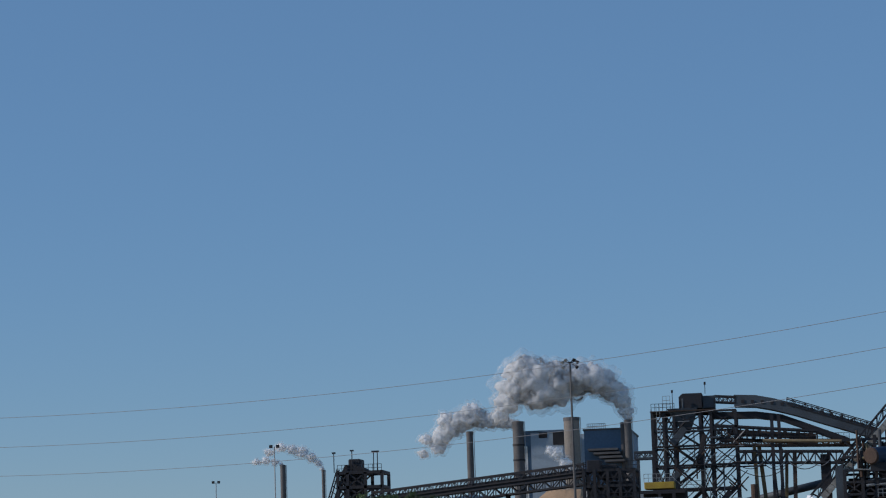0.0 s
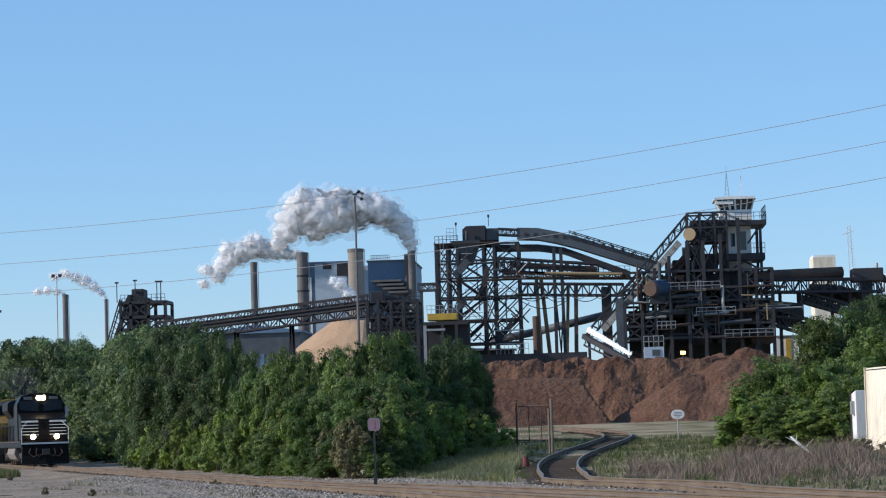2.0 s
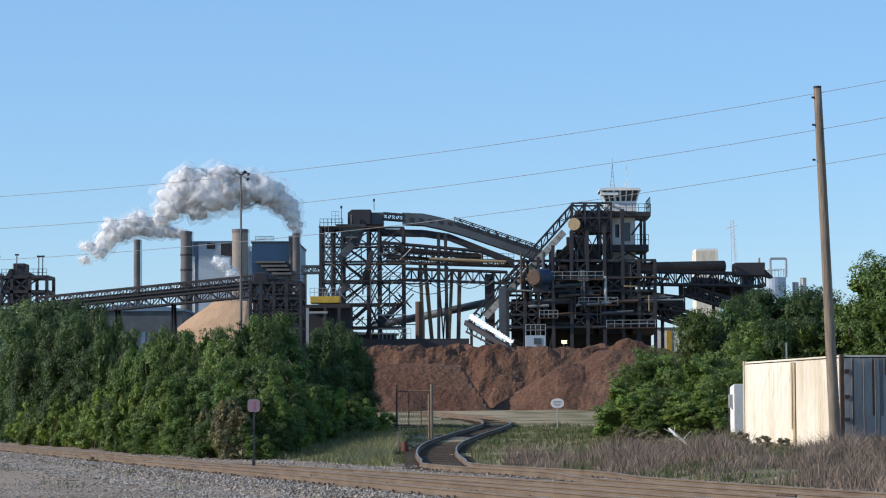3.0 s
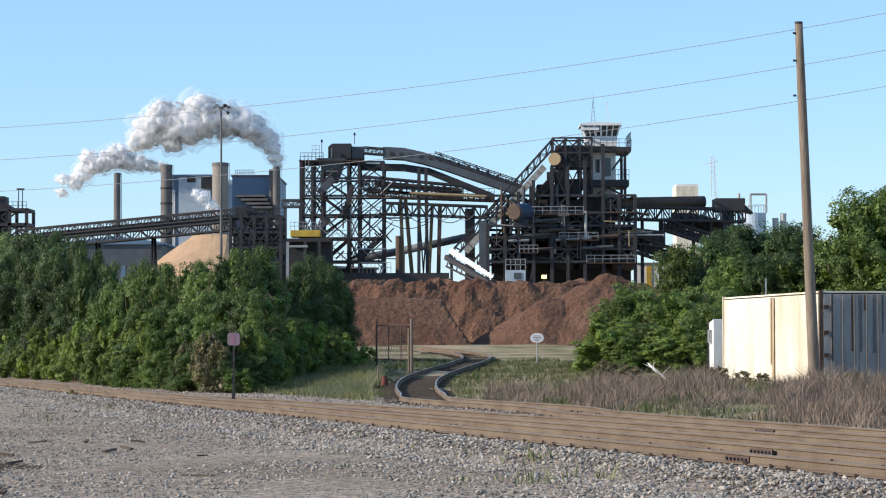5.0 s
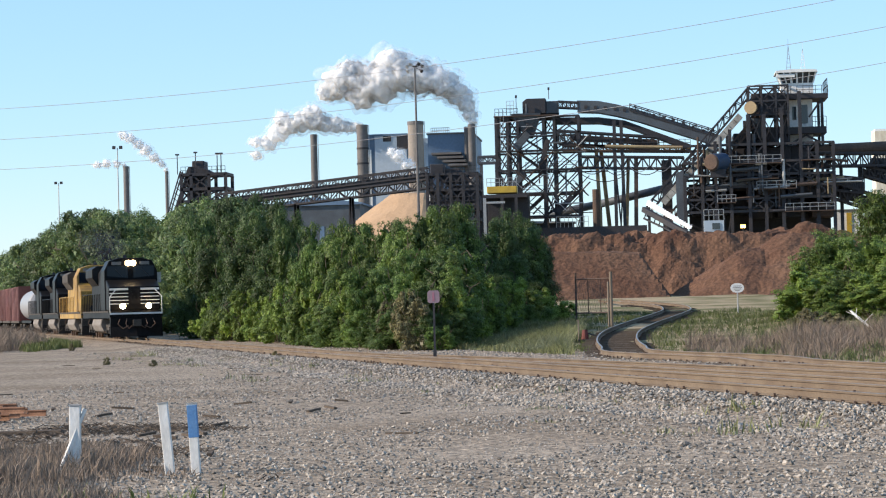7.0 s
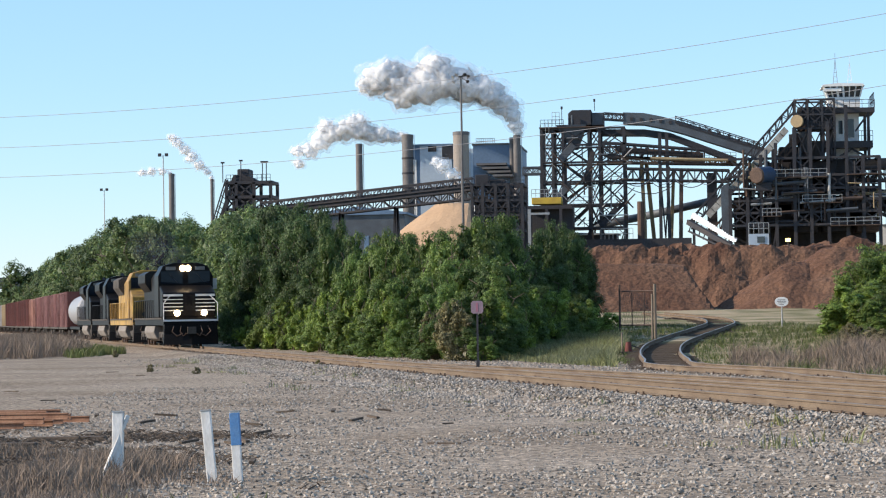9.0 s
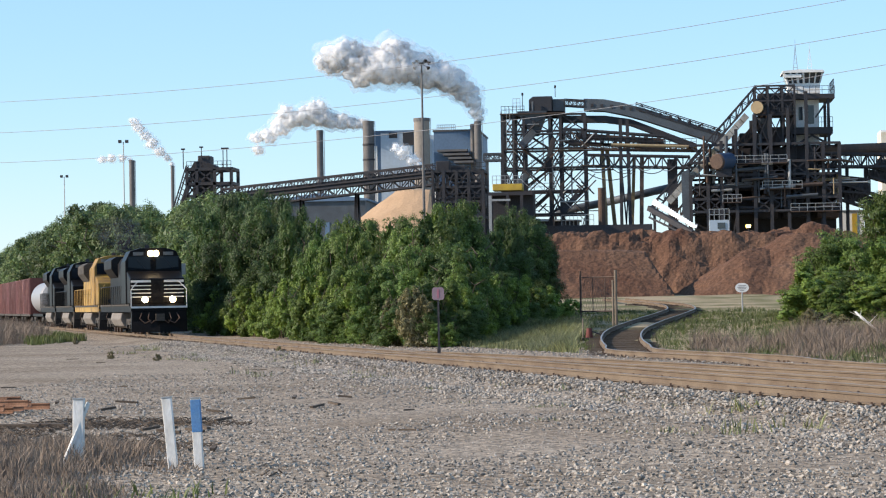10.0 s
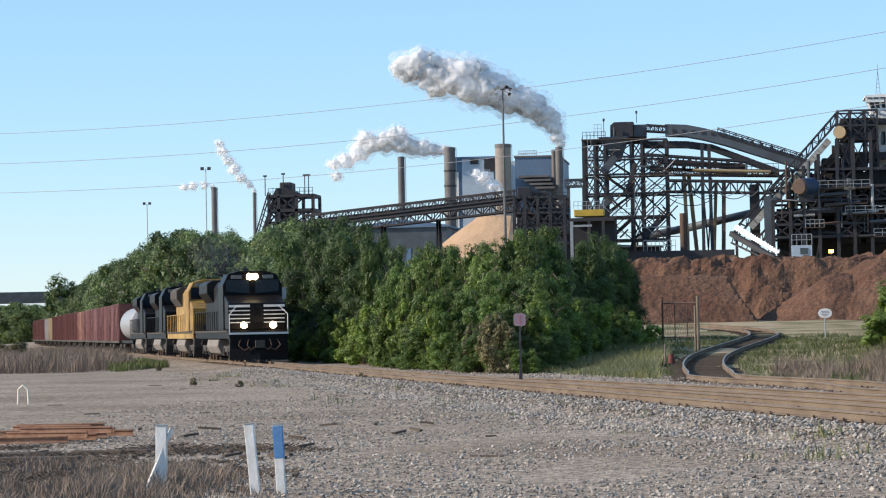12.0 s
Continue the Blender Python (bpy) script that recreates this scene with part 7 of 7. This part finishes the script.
# a sunlit belt of young growth rising from the foot of the dark trees
for c in range(-12, 270, 17):
    p = survey(c, 592 - 0.14 * c + veg.uniform(-14, 18), hedge_front(c) + 3.2 + veg.uniform(-0.7, 0.7))
    grow("light_bush" if c > 120 and veg.random() < 0.4 else "shrub", p.x, p.y, p.z, 0.75)
for c in range(150, 430, 30):
    p = survey(c, 585 + veg.uniform(-40, 30), hedge_front(c) + 2.6 + veg.uniform(-0.6, 0.6))
    grow(veg.choice(("bush", "bush", "light_bush")), p.x, p.y, p.z, 0.62)
for c in range(160, 425, 24):
    p = survey(c, 640 + veg.uniform(-26, 14), hedge_front(c) + 0.7 + veg.uniform(-0.3, 0.3))
    grow("bush", p.x, p.y, p.z, 0.7)
for c, r in ((312, 606), (338, 588), (362, 604), (350, 636)):
    p = survey(c, r, hedge_front(c) + 0.2)
    grow("dry_bush", p.x, p.y, p.z, 0.62)
for c, r in ((430, 592), (455, 580), (478, 566), (500, 578), (522, 572), (545, 588), (572, 592), (598, 604), (622, 616)):
    p = survey(c, r, hedge_front(c) + 1.5)
    grow("shrub", p.x, p.y, p.z, 0.72)
for c, r in ((445, 625), (482, 615), (518, 622), (550, 620), (576, 624)):
    p = survey(c, r, hedge_front(c) + 0.2)
    grow("bush", p.x, p.y, p.z, 0.7)
# trees along the line into the distance
FAR = [(-700, 556), (-420, 530), (-400, 505), (-360, 485), (-320, 460), (-290, 445), (-262, 422), (-235, 412), (-205, 410), (-170, 418), (-120, 440), (-80, 432), (-40, 418), (20, 414)]
s = 92.0
while s < 640:
    for p in (9.0, 13.5, 18.5):
        q = on_line(s + veg.uniform(-2, 2), p + veg.uniform(-1, 1))
        c = 784 + GRID * q.x / q.y
        if c < 40:
            r = skyline(FAR, c) + (60 if p < 10 else 20 if p < 15 else 0) * (1 if s < 240 else 0.4) + veg.uniform(-6, 14)
            top = EYE.z + (616 - r) / GRID * q.y
            near = s < 150
            grow(("tree" if p > 10 else "bush") if near else "far_tree", q.x, q.y, min(top, 16), 0.9)
    s += 5.5 if s < 230 else 13.0
for c in range(-700, -470, 13):
    p = survey(c, 556 + veg.uniform(-4, 6), 410 + veg.uniform(-8, 8))
    grow("far_tree", p.x, p.y, p.z, 1.3, "far trees")
far_round = survey(-448, 505, 330)
grow("far_tree", far_round.x, far_round.y, far_round.z, 1.2)
# right of the spur
for c, r, y, kind, w in ((1060, 560, 74, "shrub", 1.0), (1075, 525, 78, "light_bush", 0.8), (1085, 503, 79, "light_bush", 0.85), (1120, 515, 78, "light_bush", 0.9), (1160, 525, 77, "light_bush", 0.9), (1200, 520, 77, "light_bush", 0.9), (1215, 540, 72, "light_bush", 0.8),
                         (1045, 590, 73, "shrub", 0.9), (1060, 575, 71, "shrub", 1.3), (1110, 575, 70, "light_bush", 0.8), (1150, 580, 69, "shrub", 1.3), (1190, 590, 68, "shrub", 1.3), (1215, 600, 67, "shrub", 1.0), (1085, 600, 69, "shrub", 1.2),
                         (1165, 436, 100, "sapling", 0.7), (1200, 470, 100, "tree", 0.8), (1240, 424, 104, "tree", 0.85), (1275, 402, 106, "tree", 0.8), (1315, 400, 107, "tree", 0.85), (1350, 398, 106, "tree", 0.85), (1385, 404, 105, "tree", 0.8),
                         (1265, 460, 96, "light_bush", 0.9), (1310, 455, 95, "tree", 0.8), (1355, 460, 95, "light_bush", 0.9), (1400, 455, 95, "tree", 0.8), (1440, 448, 96, "light_bush", 0.9), (1240, 500, 92, "light_bush", 0.9), (1480, 425, 98, "sapling", 1.0),
                         (1497, 352, 94, "sapling", 0.95), (1530, 330, 95, "sapling", 1.05), (1565, 338, 95, "sapling", 1.0), (1600, 345, 95, "sapling", 1.0), (1640, 360, 95, "sapling", 1.0), (1510, 430, 92, "light_bush", 1.0), (1550, 425, 92, "light_bush", 1.0), (1590, 430, 92, "light_bush", 1.0),
                         (1220, 560, 80, "light_bush", 0.8)):
    p = survey(c, r, y)
    grow(kind, p.x, p.y, p.z, w, "plants right of the spur")
# low weeds on the yard
for x, y, top in ((-32.1, 143, 0.4), (-21.1, 100, 0.3), (-18.1, 94, 0.28), (-14.5, 99.4, 0.4), (-47, 168, 1.7), (-49, 172, 1.6), (-51, 176, 1.7)):
    grow("dry_bush", x, y, top, 0.4 if top < 1 else 1.0, "yard weeds")


def blades(name, mat, label, count, place, tall, width, seed, lean=0.35):
    """Tufts of blades: each one a bent, tapering strip."""
    rng = random.Random(seed)
    g = Geo()
    made = 0
    while made < count:
        x, y, k = place(rng)
        if k <= 0:
            continue
        z = ground_z(x, y) - 0.02
        for _ in range(5):
            h = tall * k * rng.uniform(0.45, 1.15)
            a, l = rng.uniform(0, 6.28), rng.uniform(0, lean) * h
            bx, by = x + rng.gauss(0, 0.09), y + rng.gauss(0, 0.09)
            dx, dy = math.cos(a) * l, math.sin(a) * l
            sx, sy = -math.sin(a + 1) * width, math.cos(a + 1) * width
            g.add([(bx - sx, by - sy, z), (bx + sx, by + sy, z), (bx + dx * 0.4 + sx * 0.8, by + dy * 0.4 + sy * 0.8, z + h * 0.6), (bx + dx * 0.4 - sx * 0.8, by + dy * 0.4 - sy * 0.8, z + h * 0.6), (bx + dx, by + dy, z + h)],
                  [(0, 1, 2, 3), (3, 2, 4)])
            made += 1
    me = bpy.data.meshes.new(name)
    me.from_pydata(g.v, [], g.f)
    me.materials.append(mat)
    return tagged(new(name, me), label, "grass", kind="stuff")


def off_line(x, y):
    return (Vector((x, y, 0)) - LINE).dot(SIDE)


def spur_gap(x, y):
    return abs(x - np.interp(y, [74, 84, 92, 101, 110, 121, 135, 147, 162], [0.8, -0.7, -1.22, -1.57, -1.46, -0.7, 0.55, 1.07, 0.38]))


def place_dry(rng):
    x, y = rng.uniform(1.0, 19), rng.uniform(54, 96)
    p = off_line(x, y)
    k = 1.5 * noise.noise((x * 0.5, y * 0.2, 1)) + 0.55 * noise.noise((x * 1.7, y * 0.7, 2)) + 0.55
    return x, y, k if p > 8.3 and spur_gap(x, y) > 1.8 and not (9.6 < x and y > 88.2) else 0


def place_dry_left(rng):
    x, y = rng.uniform(-66, -36), rng.uniform(140, 210)
    return x, y, 1.0 if -16 < off_line(x, y) < -6 else 0


def place_front(rng):
    x, y = rng.uniform(-13, -4.2), rng.uniform(23, 40)
    k = 0.75 + noise.noise((x * 0.6, y * 0.6, 4)) - 1.1 * smooth(-7.6, -4.6, x) - 0.6 * smooth(32, 40, y)
    return x, y, k if rng.random() < k else 0


def place_green(rng):
    x, y = rng.uniform(-12, 14), rng.uniform(60, 147)
    p = off_line(x, y)
    k = noise.noise((x * 0.3, y * 0.3, 8)) * 0.9 + 0.5
    return x, y, k if p > 8.0 and spur_gap(x, y) > 1.2 and not (9.6 < x and y > 88.2) else 0


def place_track(rng):
    q = on_line(rng.uniform(2, 95), rng.uniform(-6.5, -2.2))
    k = noise.noise((q.x * 0.5, q.y * 0.5, 12)) - 0.25
    return q.x, q.y, max(0.0, k * 2.2)


def place_green_left(rng):
    x, y = rng.uniform(-52, -34), rng.uniform(140, 185)
    return x, y, 1.0 if -8 < off_line(x, y) < -4 else 0


blades("dry_weeds", GRASS_D, "tall dry straw-brown weeds before the container", 56000, place_dry, 0.62, 0.008, 1, 1.1)
blades("green_grass", GRASS_G, "rough green grass and weeds beside the spur track", 46000, place_green, 0.42, 0.011, 2, 0.9)
blades("yard_edge_weeds", GRASS_D, "dry brown weeds along the far yard edge", 20000, place_dry_left, 1.25, 0.012, 3, 1.0)
blades("yard_edge_grass", GRASS_G, "strip of bright grass at the yard's edge", 6000, place_green_left, 0.5, 0.025, 6)
blades("foreground_weeds", GRASS_D, "dry matted weeds in the foreground", 26000, place_front, 0.34, 0.006, 4, 0.8)
blades("ballast_weeds", GRASS_V, "sparse green weeds growing in the ballast", 1700, place_track, 0.34, 0.012, 5, 0.6)
def place_verge(rng):
    q = on_line(rng.uniform(40, 92), rng.uniform(6.4, 13.5))
    c = 784 + GRID * q.x / q.y
    k = 0.6 + 0.9 * noise.noise((q.x * 0.4, q.y * 0.2, 6)) + 0.5 * smooth(5.5, 9, off_line(q.x, q.y))
    return q.x, q.y, k if 425 < c < 668 and spur_gap(q.x, q.y) > 1.9 else 0


blades("verge_grass", GRASS_V, "pale grey-green grass between thicket and spur", 26000, place_verge, 0.44, 0.010, 8, 1.1)
def brush_litter():
    """Dark twigs, stalks and bark strewn round the scrap rails."""
    rng = random.Random(31)
    g = Geo()
    while len(g.v) < 8 * 8000:
        x, y = rng.uniform(-13.5, -4.4), rng.uniform(30, 46)
        k = 0.55 + noise.noise((x * 0.5, y * 0.35, 3)) - 0.75 * smooth(-9.2, -6.2, x) - 0.3 * smooth(40, 46, y)
        if rng.random() > k:
            continue
        z = ground_z(x, y)
        a, n, up = rng.uniform(0, 6.28), rng.uniform(0.05, 0.26), rng.uniform(0.0, 0.05)
        g.beam((x, y, z + 0.01), (x + n * math.cos(a), y + n * math.sin(a), z + 0.02 + up), rng.uniform(0.005, 0.015))
    solo("brush_litter", g, TIE, "dark twigs and rotten bark strewn over the yard", "brush", kind="stuff")


brush_litter()
for c, r, y in ((1040, 640, 62), (1062, 646, 61), (1085, 650, 60), (1100, 656, 60), (1250, 652, 58), (1285, 660, 57), (1322, 664, 56), (1150, 668, 57), (1480, 662, 54), (1530, 668, 53)):
    p = survey(c, r, y)
    grow("dry_bush", p.x, p.y, p.z, 0.8, "dry growth before the container")
blades("spur_weeds", GRASS_G, "green weeds in the foreground corner", 110, lambda rng: (rng.choice((-6.1, -5.5, -4.9, -4.75)) + rng.gauss(0, 0.06), rng.uniform(25.5, 27.5), 1.0), 0.2, 0.010, 7, 0.8)


# ---------------------------------------------------------------- far left
def overpass():
    th = thing("distant_overpass", "distant grey concrete road overpass crossing the line", "bridge")
    a, b = survey(-620, 548, 460), survey(-425, 548, 470)
    d = (b - a)
    part("deck", Geo().beam(a, b, 9, 2.2), DARK_STACK, th)
    part("parapet", Geo().beam(a + Vector((0, -4.6, 1.6)), b + Vector((0, -4.6, 1.6)), 0.3, 1.0), DARK_STACK, th)
    for k in (0.15, 0.45, 0.98):
        p = a.lerp(b, k)
        part("pier", Geo().beam((p.x, p.y, -0.5), (p.x, p.y, p.z - 1.1), 2.0), DARK_STACK, th)


overpass()


# ---------------------------------------------------------------- exhaust haze over the leading locomotives
def haze_material():
    m = bpy.data.materials.new("thin_exhaust_haze")
    m.use_nodes = True
    n, l = m.node_tree.nodes, m.node_tree.links
    d, clear, mx = n.new("ShaderNodeBsdfDiffuse"), n.new("ShaderNodeBsdfTransparent"), n.new("ShaderNodeMixShader")
    d.inputs[0].default_value = (0.10, 0.11, 0.13, 1)
    mx.inputs[0].default_value = 0.95
    l.new(d.outputs[0], mx.inputs[1]), l.new(clear.outputs[0], mx.inputs[2]), l.new(mx.outputs[0], n["Material Output"].inputs[0])
    return m


HAZE = haze_material()
for back, up, size in ((16, 5.9, 1.0), (25, 6.5, 1.3)):
    me = puff_mesh(int(size * 10))
    me.materials.clear()
    me.materials.append(HAZE)
    me.materials.append(HAZE)
    me.transform(Matrix.Translation((0, 0, up)) @ Matrix.Diagonal((size, size * 1.8, size, 1)))
    puff = tagged(new("exhaust_haze", me), "thin grey diesel exhaust haze above the locomotives", "smoke", "exhaust haze")
    TRAIN.append((puff, back))


# ---------------------------------------------------------------- things that move
S_HEAD = [(0, 165.0), (1.5, 158.5), (3.2, 151.2), (5.0, 143.9), (7.0, 135.9), (8.8, 130.2), (10.5, 122.9), (12, 116.2)]


def motions():
    ahead = math.degrees(math.atan2(-DIR.x, DIR.y)) + 180
    for ob, back in TRAIN:
        walk(ob, [(t, Matrix.Translation(on_line(s - 2.4 + back, 0, RAIL_Z)) @ pose(0, 0, 0, 0, 0, ahead)) for t, s in S_HEAD])
    for ob, home, radius in WHEELS:
        rows = []
        for k in range(61):
            t = 12 * k / 60
            s = np.interp(t, [r[0] for r in S_HEAD], [r[1] for r in S_HEAD])
            rows.append((t, Matrix.Translation(home) @ Matrix.Rotation((s - 115) / radius, 4, "X")))
        walk(ob, rows)
    for ob, a, b, spin, sink in PUFFS:
        walk(ob, [(t, Matrix.Translation(Vector(a).lerp(Vector(b), t / 12) - Vector((0, 0, sink if t == 6 else 0))) @ pose(0, 0, 0, 0, 0, spin + 8 * t / 12)) for t in (0, 6, 12)])


motions()
